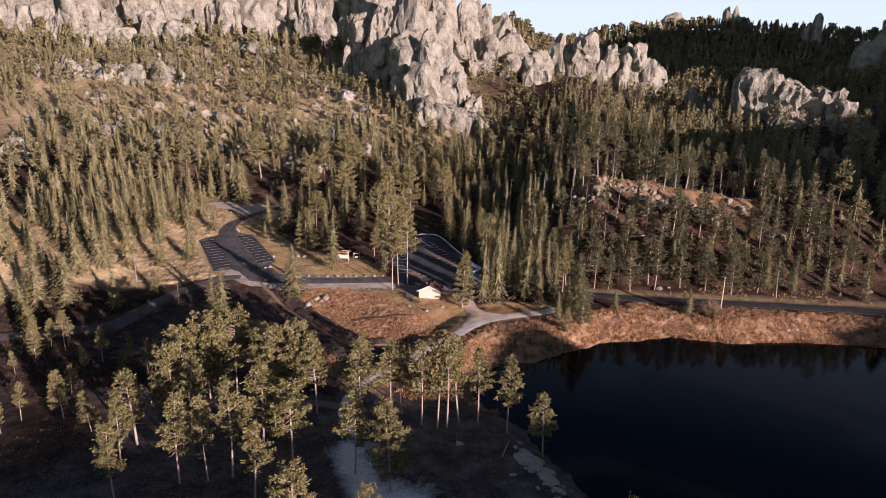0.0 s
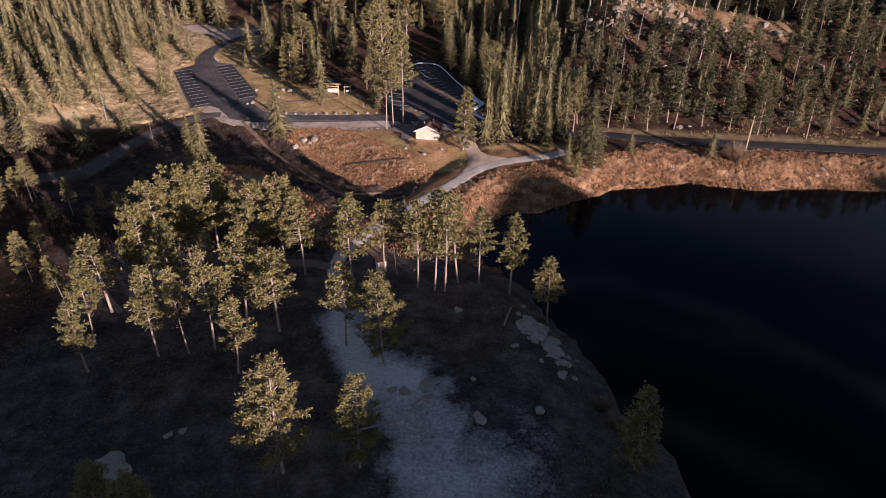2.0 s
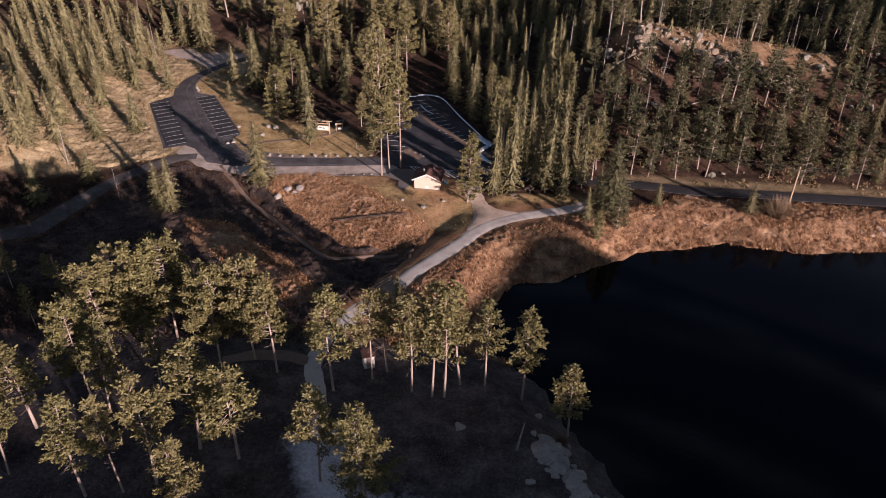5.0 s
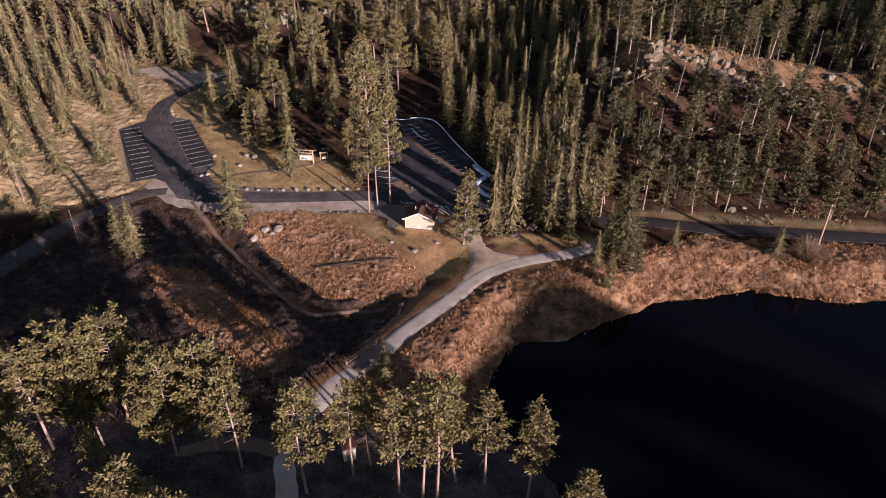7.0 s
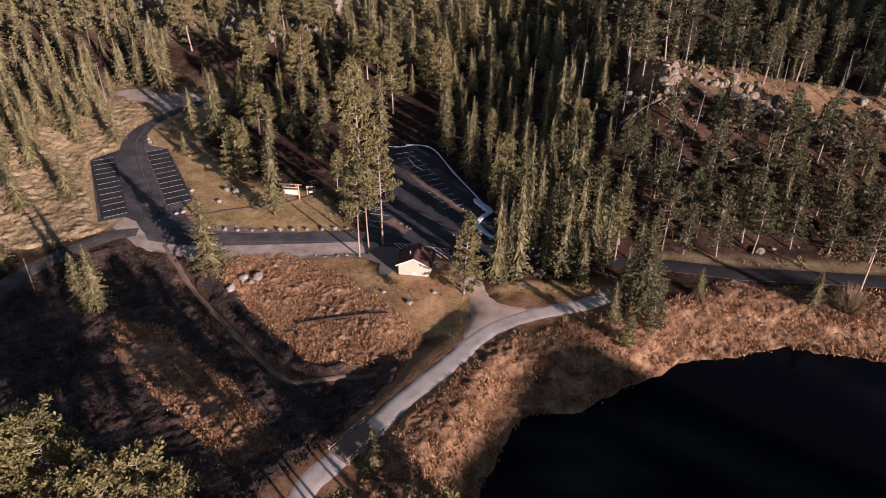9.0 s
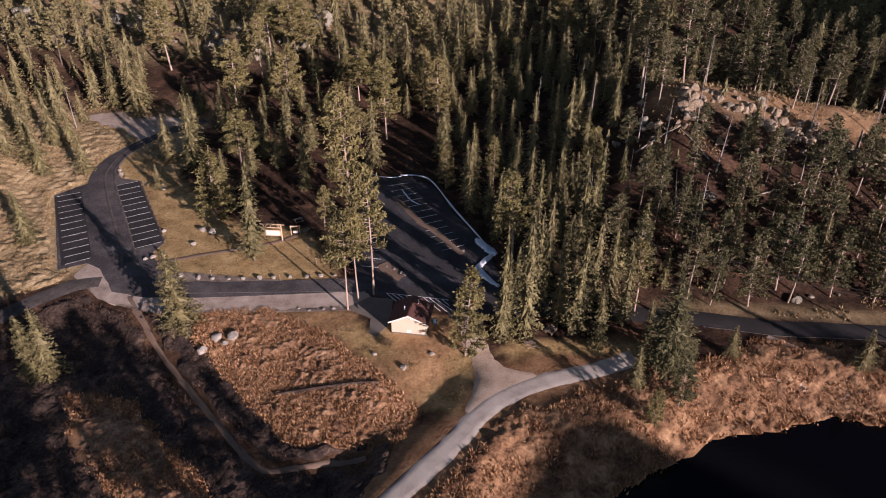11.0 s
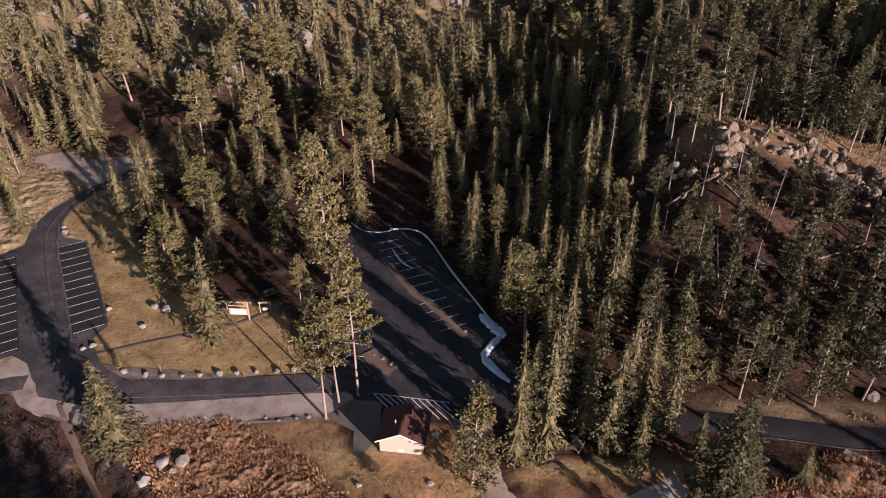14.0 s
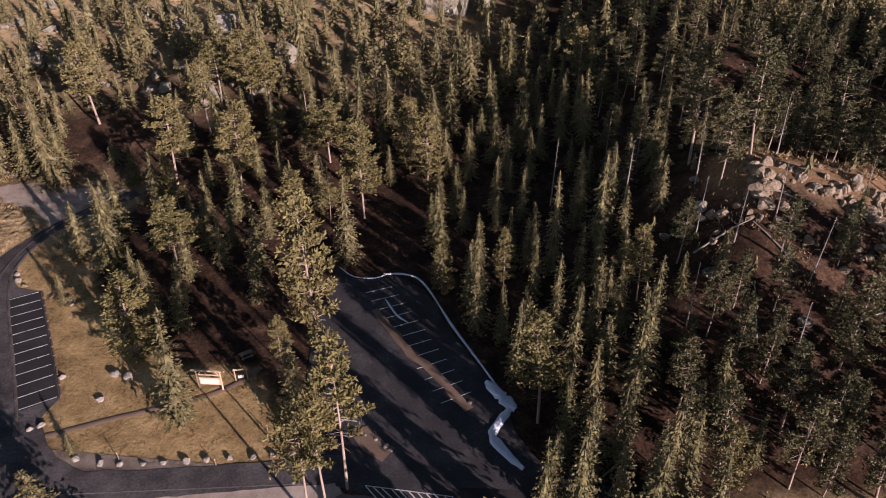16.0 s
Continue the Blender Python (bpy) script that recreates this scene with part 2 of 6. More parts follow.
c_rust = ramp_node(gt, g_mix, [(0.30, (0.085, 0.044, 0.022)), (0.46, (0.24, 0.130, 0.064)), (0.57, (0.34, 0.195, 0.100)), (0.74, (0.48, 0.32, 0.18))])
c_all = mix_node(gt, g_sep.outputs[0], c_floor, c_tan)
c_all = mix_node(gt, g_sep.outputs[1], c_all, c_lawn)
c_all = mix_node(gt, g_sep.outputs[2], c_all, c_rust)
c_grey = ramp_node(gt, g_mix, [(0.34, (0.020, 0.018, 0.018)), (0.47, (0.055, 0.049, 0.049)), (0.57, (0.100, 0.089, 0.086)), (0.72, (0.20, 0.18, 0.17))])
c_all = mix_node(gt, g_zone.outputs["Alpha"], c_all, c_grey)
gt.links.new(c_all, gb.inputs["Base Color"])
gb.inputs["Specular IOR Level"].default_value = 0.1
bump_node(gt, gb, g_mix, 0.7, 0.35)

# pale sand that thins out into grey soil where the ground is less bare
M_SAND, st, sb = nodes_of("pale_sand", 0.95)
s_bare = st.nodes.new("ShaderNodeAttribute")
s_bare.attribute_name = "bare"
s_big, s_fine = noise_node(st, 0.22, 6, 0.7), noise_node(st, 2.2, 4, 0.7)
s_mix = mix_node(st, 0.42, s_big, s_fine)
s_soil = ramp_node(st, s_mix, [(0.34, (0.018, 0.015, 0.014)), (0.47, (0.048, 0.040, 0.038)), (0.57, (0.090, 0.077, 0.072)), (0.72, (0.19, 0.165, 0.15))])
s_sand = ramp_node(st, s_fine, [(0.30, (0.40, 0.385, 0.375)), (0.50, (0.52, 0.50, 0.485)), (0.70, (0.62, 0.60, 0.585))])
s_add = st.nodes.new("ShaderNodeMath")
s_add.operation = "MULTIPLY_ADD"
st.links.new(s_mix, s_add.inputs[0])
s_add.inputs[1].default_value = 0.75
st.links.new(s_bare.outputs["Fac"], s_add.inputs[2])
s_cover = ramp_node(st, s_add.outputs[0], [(0.44, (0, 0, 0)), (0.84, (1, 1, 1))])
st.links.new(mix_node(st, s_cover, s_soil, s_sand), sb.inputs["Base Color"])
sb.inputs["Specular IOR Level"].default_value = 0.15
bump_node(st, sb, s_mix, 0.5, 0.15)

M_WATER, wt, wb = nodes_of("lake_water", 0.06)
wb.inputs["Base Color"].default_value = (0.0024, 0.0022, 0.0030, 1)
wb.inputs["IOR"].default_value, wb.inputs["Specular IOR Level"].default_value = 1.33, 0.15
bump_node(wt, wb, noise_node(wt, 1.4, 3, 0.6), 0.10, 0.05)

# ---- helpers ----
rng = np.random.default_rng(7)


def mesh_np(name, verts, tris, mats, mat_index=None, smooth=False):
    """A mesh from arrays of corners and of triangles or quads."""
    me = bpy.data.meshes.new(name)
    verts, tris = np.asarray(verts, np.float32), np.asarray(tris, np.int32)
    k = tris.shape[1]
    me.vertices.add(len(verts))
    me.vertices.foreach_set("co", verts.ravel())
    me.loops.add(tris.size)
    me.loops.foreach_set("vertex_index", tris.ravel())
    me.polygons.add(len(tris))
    me.polygons.foreach_set("loop_start", np.arange(0, tris.size, k, dtype=np.int32))
    if mat_index is not None:
        me.polygons.foreach_set("material_index", np.asarray(mat_index, np.int32))
    me.polygons.foreach_set("use_smooth", np.full(len(tris), smooth, dtype=bool))
    for m in mats:
        me.materials.append(m)
    me.update(calc_edges=True)
    return me


def part(name, bm, material, parent, label=""):
    """Links a bmesh (or a mesh) as one object under a thing."""
    if isinstance(bm, bmesh.types.BMesh):
        me = bpy.data.meshes.new(name)
        bm.to_mesh(me)
        bm.free()
        me.materials.append(material)
    else:
        me = bm
    ob = new(name, me)
    ob.parent = parent
    return tagged(ob, label) if label else ob


def box(bm, x0, y0, z0, x1, y1, z1, bevel=0.0):
    made = bmesh.ops.create_cube(bm, size=1, matrix=Matrix.LocRotScale(((x0 + x1) / 2, (y0 + y1) / 2, (z0 + z1) / 2), None, (x1 - x0, y1 - y0, z1 - z0)))
    if bevel:
        es = list({e for v in made["verts"] for e in v.link_edges})
        bmesh.ops.bevel(bm, geom=es, offset=bevel, segments=1, affect="EDGES", profile=0.5)
    return bm


def rod(bm, a, b, r0, r1, n=7):
    a, b = Vector(a), Vector(b)
    q = (b - a).to_track_quat("Z", "Y").to_matrix().to_4x4()
    bmesh.ops.create_cone(bm, cap_ends=True, segments=n, radius1=r0, radius2=r1, depth=(b - a).length, matrix=Matrix.Translation((a + b) / 2) @ q)
    return bm


def hash3(i, j, k):
    n = (i * 374761393 + j * 668265263 + k * 951274213 + 1013) & 0x7FFFFFFF
    n = ((n ^ (n >> 13)) * 1274126177) & 0x7FFFFFFF
    n = ((n ^ (n >> 16)) * 1103515245) & 0x7FFFFFFF
    return (n ^ (n >> 15)) / 2147483647.0 * 2 - 1


def vnoise(x, y, z=0.0):
    """Smooth lattice noise in -1..1 for arrays."""
    x, y, z = np.broadcast_arrays(np.asarray(x, float), y, z)
    i, j, k = (np.floor(v).astype(np.int64) for v in (x, y, z))
    u, v, w = x - i, y - j, z - k
    u, v, w = (s * s * (3 - 2 * s) for s in (u, v, w))
    out = 0
    for a in (0, 1):
        for b in (0, 1):
            for c in (0, 1):
                out = out + hash3(i + a, j + b, k + c) * (u if a else 1 - u) * (v if b else 1 - v) * (w if c else 1 - w)
    return out


def fbm(x, y, z=0.0, octaves=4):
    return sum(vnoise(x * 2**o, y * 2**o, z * 2**o + 7 * o) / 2**o for o in range(octaves))


def step(a, b, v):
    t = np.clip((v - a) / (b - a), 0, 1)
    return t * t * (3 - 2 * t)


def rise(v, w):
    """Zero below 0, v above, rounded over w."""
    return w * np.logaddexp(0, v / w)


def seg_dist(x, y, pts, closed=False):
    """Distance from points to a line of points."""
    best = np.full(np.shape(x), 1e9)
    for (ax, ay), (bx, by) in zip(pts, pts[1:] + (pts[:1] if closed else [])):
        dx, dy = bx - ax, by - ay
        t = np.clip(((x - ax) * dx + (y - ay) * dy) / (dx * dx + dy * dy + 1e-9), 0, 1)
        best = np.minimum(best, np.hypot(x - ax - t * dx, y - ay - t * dy))
    return best


def inside(x, y, pts):
    hit = np.zeros(np.shape(x), bool)
    for (ax, ay), (bx, by) in zip(pts, pts[1:] + pts[:1]):
        if ay != by:
            hit ^= ((ay > y) != (by > y)) & (x < (bx - ax) * (y - ay) / (by - ay) + ax)
    return hit


def depth_in(x, y, pts):
    """Signed distance to an outline, above 0 inside it."""
    d = seg_dist(x, y, pts, True)
    return np.where(inside(x, y, pts), d, -d)


# ---- plan ----
LAKE = [(30, -40), (33, 10), (31, 40), (29.5, 58), (29, 65), (24, 71), (22.6, 78), (19, 87), (15, 93), (12.5, 101), (6, 107), (3, 112.5),
        (5, 117), (7.7, 122.8), (9.8, 126.5), (16.9, 127), (24, 132.2), (31, 136.3), (34, 139), (42, 140), (51.6, 143.2), (56.5, 141.8),
        (66, 140.2), (81, 142), (94, 141), (130, 138), (190, 120), (230, 60), (215, -30), (120, -70)]
DAM = [(-17.4, 108.8), (-16.3, 111.5), (-14.4, 114.1), (-10.9, 118.8), (-7.8, 124.0), (-0.6, 133.5), (3.6, 139.6), (8.0, 143.3), (13.5, 146.1), (20.2, 148.4), (25.6, 151.0)]
KNOLL_PATH = [(-17.4, 108.8), (-19.5, 104.5), (-20.0, 99.0), (-18.2, 93.0), (-16.5, 86.5)]
SIDE_PATH = [(-20.0, 99.5), (-24.0, 100.6), (-28.5, 100.4), (-33, 99.0)]
SAND = [(-18.3, 86), (-17.2, 79.8), (-14.6, 73.9), (-10.4, 68.6), (-6.6, 61.2), (-5.4, 50), (-6, 38), (2, 38), (2.2, 50), (3.0, 60.8), (0.7, 69.2), (-2.5, 73.4), (-5.8, 75.8), (-9.8, 76.4), (-12.5, 80.5), (-13.5, 86)]
BASIN = [(-41, 158.5), (-31.2, 160.4), (-20.8, 154.5), (-11, 145.6), (-5.6, 140.0), (-7.3, 134.9), (-17.3, 134.3), (-20.7, 134.1), (-27, 139.3), (-34.8, 147.9), (-40.5, 154)]
STRIP = [(-55.1, 142.3), (-44.9, 140.3), (-32.5, 128.9), (-22.4, 117.8), (-25.7, 114), (-38.8, 124.1), (-49, 133)]
LOWLAND = [(-70, 158), (-61, 163.5), (-46, 157), (-20, 150), (-9, 140), (-8, 130), (-15, 120), (-24, 108), (-50, 114), (-80, 116), (-88, 128), (-78, 148)]
FOOTPATH = [(-54.5, 162.8), (-52, 159.6), (-48, 154.6), (-43.8, 149.8), (-34, 139.5), (-26.7, 132), (-22.9, 129.7), (-17, 131.3), (-11.5, 132.6)]
LEFT_TRACK = [(-61, 166.6), (-64.5, 165.8), (-68.2, 162.7), (-72.2, 158), (-76, 151.5), (-79, 142), (-82, 134), (-91, 128.5), (-101.7, 124.7), (-125, 118), (-160, 112)]
KNOB = [(43, 209), (55, 206), (70, 201.5), (84, 197)]
LOWER_TRACK = [(37, 150.2), (44.5, 148.3), (52.8, 146.4), (66, 144.6), (85, 146.5), (110, 147)]
ROAD_EAST = [(-2, 163.5), (6, 163.0), (20, 161.5), (37.5, 160.1), (48, 158.3), (57.5, 158.0), (73, 157.0), (95, 155.5), (140, 150)]
LOT = [(-83.8, 195.2), (-79.3, 200.3), (-80.9, 206), (-80.7, 211.8), (-79.3, 216), (-77.5, 220), (-75.6, 223.4), (-71.5, 229.5), (-66.5, 234.5), (-63.8, 232.5), (-69.5, 227), (-73.2, 222.3), (-75.5, 218), (-76.6, 213),
       (-76.5, 209.3), (-75.4, 205.4), (-72.9, 202.6), (-68.6, 201.7), (-54.6, 178.8), (-55.6, 175.2), (-53.2, 171.8), (-50.6, 169.0), (-46.3, 167.0), (-36.4, 167.3), (-20.8, 168.7), (-15.7, 169.5), (-13.2, 165.6),
       (-20.2, 165.0), (-35.2, 163.5), (-43.5, 162.8), (-52, 162.6), (-57.8, 164), (-62.9, 170.4), (-65.8, 171.8), (-70, 169.8)]
LOT_EAST = [(-21.6, 208.6), (-18.5, 205.6), (-15.7, 204.6), (-11.2, 205.4), (-6.5, 201.8), (-1.9, 191), (3.9, 180.1), (6.3, 172), (9.5, 166.5), (20, 163.8), (20, 159.4), (6.7, 160.0), (-1.4, 158.8), (-2.4, 160.6), (-3.6, 162.6), (-11.7, 163.6),
            (-15.7, 164.9), (-17.9, 169.7), (-22.1, 182), (-22.8, 192.5)]
APRON = [(-59.5, 162.0), (-46.8, 158.2), (-42.1, 158.9), (-30.9, 160), (-19.6, 161.4), (-17.8, 160.4), (-14.8, 163.6), (-16.5, 166.4), (-36, 164.6), (-52, 163.6), (-58, 165), (-61.5, 170.6), (-65.5, 171.5), (-66.5, 168.3), (-63, 165.6)]
PATIO = [(-18.4, 161.0), (-14.9, 163.9), (-11.0, 163.6), (-10.9, 157.9), (-12.6, 154.4), (-13.9, 155.0), (-14.0, 158.6)]
NORTH_APRON = [(-73.0, 228.0), (-77.2, 222.8), (-82.6, 226.9), (-94.3, 232.1), (-98, 237), (-88.4, 238), (-76, 235), (-68.5, 234.5)]
LAWN = [(-75.5, 206), (-72.6, 202.3), (-68.4, 201.7), (-54.7, 178.9), (-56, 175), (-47, 167.5), (-21.7, 168.7), (-24, 175), (-30.5, 183.5), (-42.5, 184), (-54, 194), (-66, 209.5), (-75.7, 216)]
LAWN_PATH = [(-53.6, 172.4), (-46.2, 175.2), (-40.2, 177.2), (-35, 179.2), (-31.5, 181.5), (-29, 184.5)]
HOUSE_LAWN = [(-30, 159.5), (-18, 160), (-14, 154.5), (-10, 160), (-3.5, 159), (1.5, 156.5), (2.4, 147), (0.6, 138.5), (-5.2, 141), (-11, 147), (-20.5, 155.5)]
JOIN = [(-0.4, 158.5), (0.6, 153.6), (1.6, 150.6), (2.2, 147.2), (2.3, 143.6), (1.2, 138.5), (8.5, 143.4), (12.5, 146.4), (8.8, 147.0), (6.3, 148.6), (5.2, 150.4), (4.2, 153.5), (3.6, 157.5), (4.2, 160.5), (-1.0, 160.5)]


BUMP0, BUMP1 = 95.0, 110.0


def base_height(x, y):
    return 3.3 + 0.06 * np.clip(y - 150, 0, 90) + 1.2 * step(100, 85, y) * step(45, 25, x)


def height(x, y):
    """The lie of the land above the lake's surface."""
    x, y = np.asarray(x, float), np.asarray(y, float)
    flat = base_height(x, y)
    rough = fbm(x * 0.035, y * 0.035) * 1.6 + fbm(x * 0.13 + 9, y * 0.13, 3.0, 3) * 0.5
    west = 12 * np.tanh(0.34 * rise(-(x + 90) - 0.10 * (y - 190), 3) / 12) * step(118, 165, y)
    y0 = 226 + 12 * np.exp(-(((x - 2) / 30) ** 2)) + 12 * step(-40, -80, x)
    back = 0.26 * rise(y - y0, 12) * step(110, 5, x)
    east = 17 * step(163, 206, y + 0.06 * (x - 60)) * step(12, 46, x - 0.12 * (y - 200)) + 0.085 * rise(y - 250, 20) * step(0, 120, x)
    east = east + 8 * np.exp(-(((x - 146) / 32) ** 2 + ((y - 296) / 36) ** 2)) + (13 + 9 * np.exp(-(((x - 225) / 75) ** 2))) * np.exp(-(((y - 650) / 60) ** 2)) * step(60, 160, x) - 14 * step(670, 800, y)
    east = east - 6.0 * np.exp(-((seg_dist(x, y, [(52, 228), (64, 222), (80, 216)]) / 12.0) ** 2))
    east = east + 2.6 * np.exp(-((seg_dist(x, y, KNOB) / 6.0) ** 2))
    hill = np.sqrt(west**2 + back**2 + 1e-6) + east
    hill = np.minimum(hill, 68 + 6 * vnoise(x * 0.02, y * 0.02)) - 20 * step(520, 700, y) * step(90, 40, x)
    hill = hill + 34 * step(462, 525, y) * step(-40, -90, x)
    paved = np.maximum.reduce([depth_in(x, y, p) for p in (LOT, LOT_EAST, APRON, NORTH_APRON, LAWN)])
    hill = hill * step(0.5, -9, paved)
    # the ridge behind the flight, which keeps the low sun off the near shore
    s = 0.68 * x - 0.733 * y
    along = 0.733 * x + 0.68 * y
    crest = 40.5 - 2.4 * step(64, 58, along) - 2.0 * step(30, 27, along) + 2.6 * step(30, 34, along) * step(55, 51, along) + 8.5 * step(121, 115, along) + 3.4 * step(BUMP0 - 5, BUMP0, along) * step(BUMP1 + 5, BUMP1, along) + 5.5 * step(60, 50, along) + 4 * step(36, 20, along) + 3 * step(20, 8, along) + 0.8 * vnoise(along * 0.03, 0.3) + 1.2 * vnoise(along * 0.11, 2.3) + 1.0 * vnoise(along * 0.33, 4.3)
    ridge = crest * np.exp(-(((s - 165) / 48.0) ** 2))
    # the hill beyond the lake's east end, which shades the east slope
    ridge = ridge + 73 * np.exp(-(((s - 70) / 34.0) ** 2)) * step(180, 191, along) * step(900, 760, along) * (1 + 0.06 * vnoise(along * 0.05, 7.7))
    # an unseen mountain, added farther up that valley to keep the far wood in shade
    ridge = ridge + 60 * np.exp(-(((s - 75) / 60.0) ** 2)) * step(385, 440, along) * step(900, 760, along) * (1 + 0.08 * vnoise(along * 0.03, 3.1))
    wild = np.clip(hill / 4, 0, 1) + 0.25 * step(125, 95, y) + step(30, 60, ridge)
    h = flat + hill + rough * np.clip(wild, 0.0, 1.0) + ridge
    low = step(-1, 7, depth_in(x, y, LOWLAND))
    h = h - 1.5 * low
    mound = step(0, 9, depth_in(x, y, BASIN))
    h = h + 0.9 * mound * low
    h = h - 1.2 * np.exp(-((seg_dist(x, y, [(-16, 125), (-11.5, 132), (-6.5, 139.5), (-3.0, 144.0), (-1.4, 147)]) / 3.6) ** 2))
    # the bank falls to the lake bed
    d = depth_in(x, y, LAKE)
    shore = step(-9 - 3 * vnoise(x * 0.1, y * 0.1), 0, d)
    h = h * (1 - shore) + 0.10 * shore + 0.12 * vnoise(x * 0.6, y * 0.6) * shore
    return np.where(d > 0, -np.minimum(0.15 * d + 0.12, 4.0), h)


def ground_z(x, y):
    return float(height(np.array([x]), np.array([y]))[0])


def axis(core0, core1, step0, lo, hi, grow=1.09):
    a = list(np.arange(core0, core1 + 0.01, step0))
    s = step0
    while a[-1] < hi:
        s *= grow
        a.append(a[-1] + s)
    s = step0
    while a[0] > lo:
        s *= grow
        a.insert(0, a[0] - s)
    return np.array(a)


gx, gy = axis(-104, 98, 1.6, -3000, 3000, 1.07), axis(48, 240, 1.6, -2200, 4200, 1.06)
GX, GY = np.meshgrid(gx, gy)
GZ = height(GX, GY)
far = step(900, 1500, np.hypot(GX, GY - 100))
GZ = GZ * (1 - far) + far * (20 + 30 * fbm(GX * 0.002, GY * 0.002))
nx, ny = len(gx), len(gy)
idx = np.arange(nx * ny).reshape(ny, nx)
quads = np.stack([idx[:-1, :-1], idx[:-1, 1:], idx[1:, 1:], idx[1:, :-1]], -1).reshape(-1, 4)
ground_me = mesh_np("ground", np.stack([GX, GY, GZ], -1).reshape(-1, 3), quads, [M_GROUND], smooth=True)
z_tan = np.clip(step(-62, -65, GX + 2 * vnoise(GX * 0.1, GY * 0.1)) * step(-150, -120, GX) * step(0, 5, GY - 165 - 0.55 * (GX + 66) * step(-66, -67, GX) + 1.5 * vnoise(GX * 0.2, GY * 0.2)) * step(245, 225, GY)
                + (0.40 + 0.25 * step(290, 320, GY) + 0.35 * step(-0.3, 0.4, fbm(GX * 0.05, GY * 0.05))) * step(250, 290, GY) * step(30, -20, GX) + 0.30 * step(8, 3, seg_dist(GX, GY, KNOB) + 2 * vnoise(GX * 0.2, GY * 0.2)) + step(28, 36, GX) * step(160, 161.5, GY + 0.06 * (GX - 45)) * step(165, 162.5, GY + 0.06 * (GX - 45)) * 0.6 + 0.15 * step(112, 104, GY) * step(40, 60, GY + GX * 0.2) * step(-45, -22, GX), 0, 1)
z_lawn = np.clip(step(-1.5, 0.5, depth_in(GX, GY, LAWN)) + step(-1.0, 0.8, depth_in(GX, GY, HOUSE_LAWN)) + step(2.2, 1.2, seg_dist(GX, GY, [(8, 152), (16, 153), (27, 153)])), 0, 1)
shore_d = -depth_in(GX, GY, LAKE)
# east of x = 53 less rust: brown scrub floor plus the shore's shade as colour
z_rust = np.clip(step(-1.5, 0.5, depth_in(GX, GY, BASIN)) + step(-2, 1, depth_in(GX, GY, STRIP)) + step(12, 8, shore_d) * step(108, 116, GY) * (1 - 0.65 * step(53, 61, GX + 3 * vnoise(GX * 0.2, GY * 0.2))) + 0.8 * step(6.5, 4.5, seg_dist(GX, GY, DAM)) + 0.12 * step(-3, 3, depth_in(GX, GY, LOWLAND)), 0, 1) * (1 - z_lawn) + 0.45 * step(9, 3, seg_dist(GX, GY, KNOB) + 3 * vnoise(GX * 0.15 + 5, GY * 0.15)) + 0.8 * step(-1.0, 0.8, depth_in(GX, GY, HOUSE_LAWN)) * step(-0.6, 0.4, fbm(GX * 0.15, GY * 0.15, 3.0, 3))
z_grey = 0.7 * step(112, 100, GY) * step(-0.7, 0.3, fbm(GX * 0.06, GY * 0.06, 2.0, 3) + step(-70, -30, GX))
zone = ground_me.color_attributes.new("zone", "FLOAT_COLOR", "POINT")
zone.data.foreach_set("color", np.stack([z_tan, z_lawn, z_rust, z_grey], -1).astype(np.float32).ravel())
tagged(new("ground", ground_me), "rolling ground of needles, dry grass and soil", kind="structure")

lake_me = mesh_np("water", [(-10, -90, 0), (260, -90, 0), (260, 160, 0), (-10, 160, 0)], [(0, 1, 2, 3)], [M_WATER])
tagged(new("water", lake_me), "still, nearly black lake water", kind="structure")


# ---- roads, lots and paths ----
def smooth_line(pts, n=6):
    """Points along a curve through the given ones."""
    p = [Vector((*q, 0)) for q in pts]
    p = [2 * p[0] - p[1]] + p + [2 * p[-1] - p[-2]]
    out = []
    for a, b, c, d in zip(p, p[1:], p[2:], p[3:]):
        for i in range(n):
            t = i / n
            out.append(0.5 * (2 * b + (c - a) * t + (2 * a - 5 * b + 4 * c - d) * t**2 + (3 * b - a - 3 * c + d) * t**3))
    return [(v.x, v.y) for v in out + [p[-2]]]


def ribbon(name, pts, width, mat, label, lift=0.08, ragged=0.12, across=5):
    """A strip of paving draped over the ground, with a slightly uneven edge."""
    line = np.array(smooth_line(pts, 8))
    t = np.gradient(line, axis=0)
    t /= np.linalg.norm(t, axis=1, keepdims=True)
    side = np.stack([-t[:, 1], t[:, 0]], -1)
    s = np.cumsum(np.r_[0, np.linalg.norm(np.diff(line, axis=0), axis=1)])
    rows = []
    for k in range(across):
        u = k / (across - 1) - 0.5
        wob = ragged * 2 * u * vnoise(s * 0.7, u * 9.0 + len(name)) if k in (0, across - 1) else 0
        rows.append(line + side * (u * width + wob)[:, None] if np.ndim(wob) else line + side * u * width)
    P = np.stack(rows, 1)
    z = height(P[..., 0], P[..., 1]) + lift
    z[:, 0] -= lift + 0.05
    z[:, -1] -= lift + 0.05
    V = np.concatenate([P, z[..., None]], -1)
    n = len(line)
    ix = np.arange(n * across).reshape(n, across)
    q = np.stack([ix[:-1, :-1], ix[1:, :-1], ix[1:, 1:], ix[:-1, 1:]], -1).reshape(-1, 4)[:, ::-1]
    return tagged(new(name, mesh_np(name, V.reshape(-1, 3), q, [mat], smooth=True)), label, kind="structure")


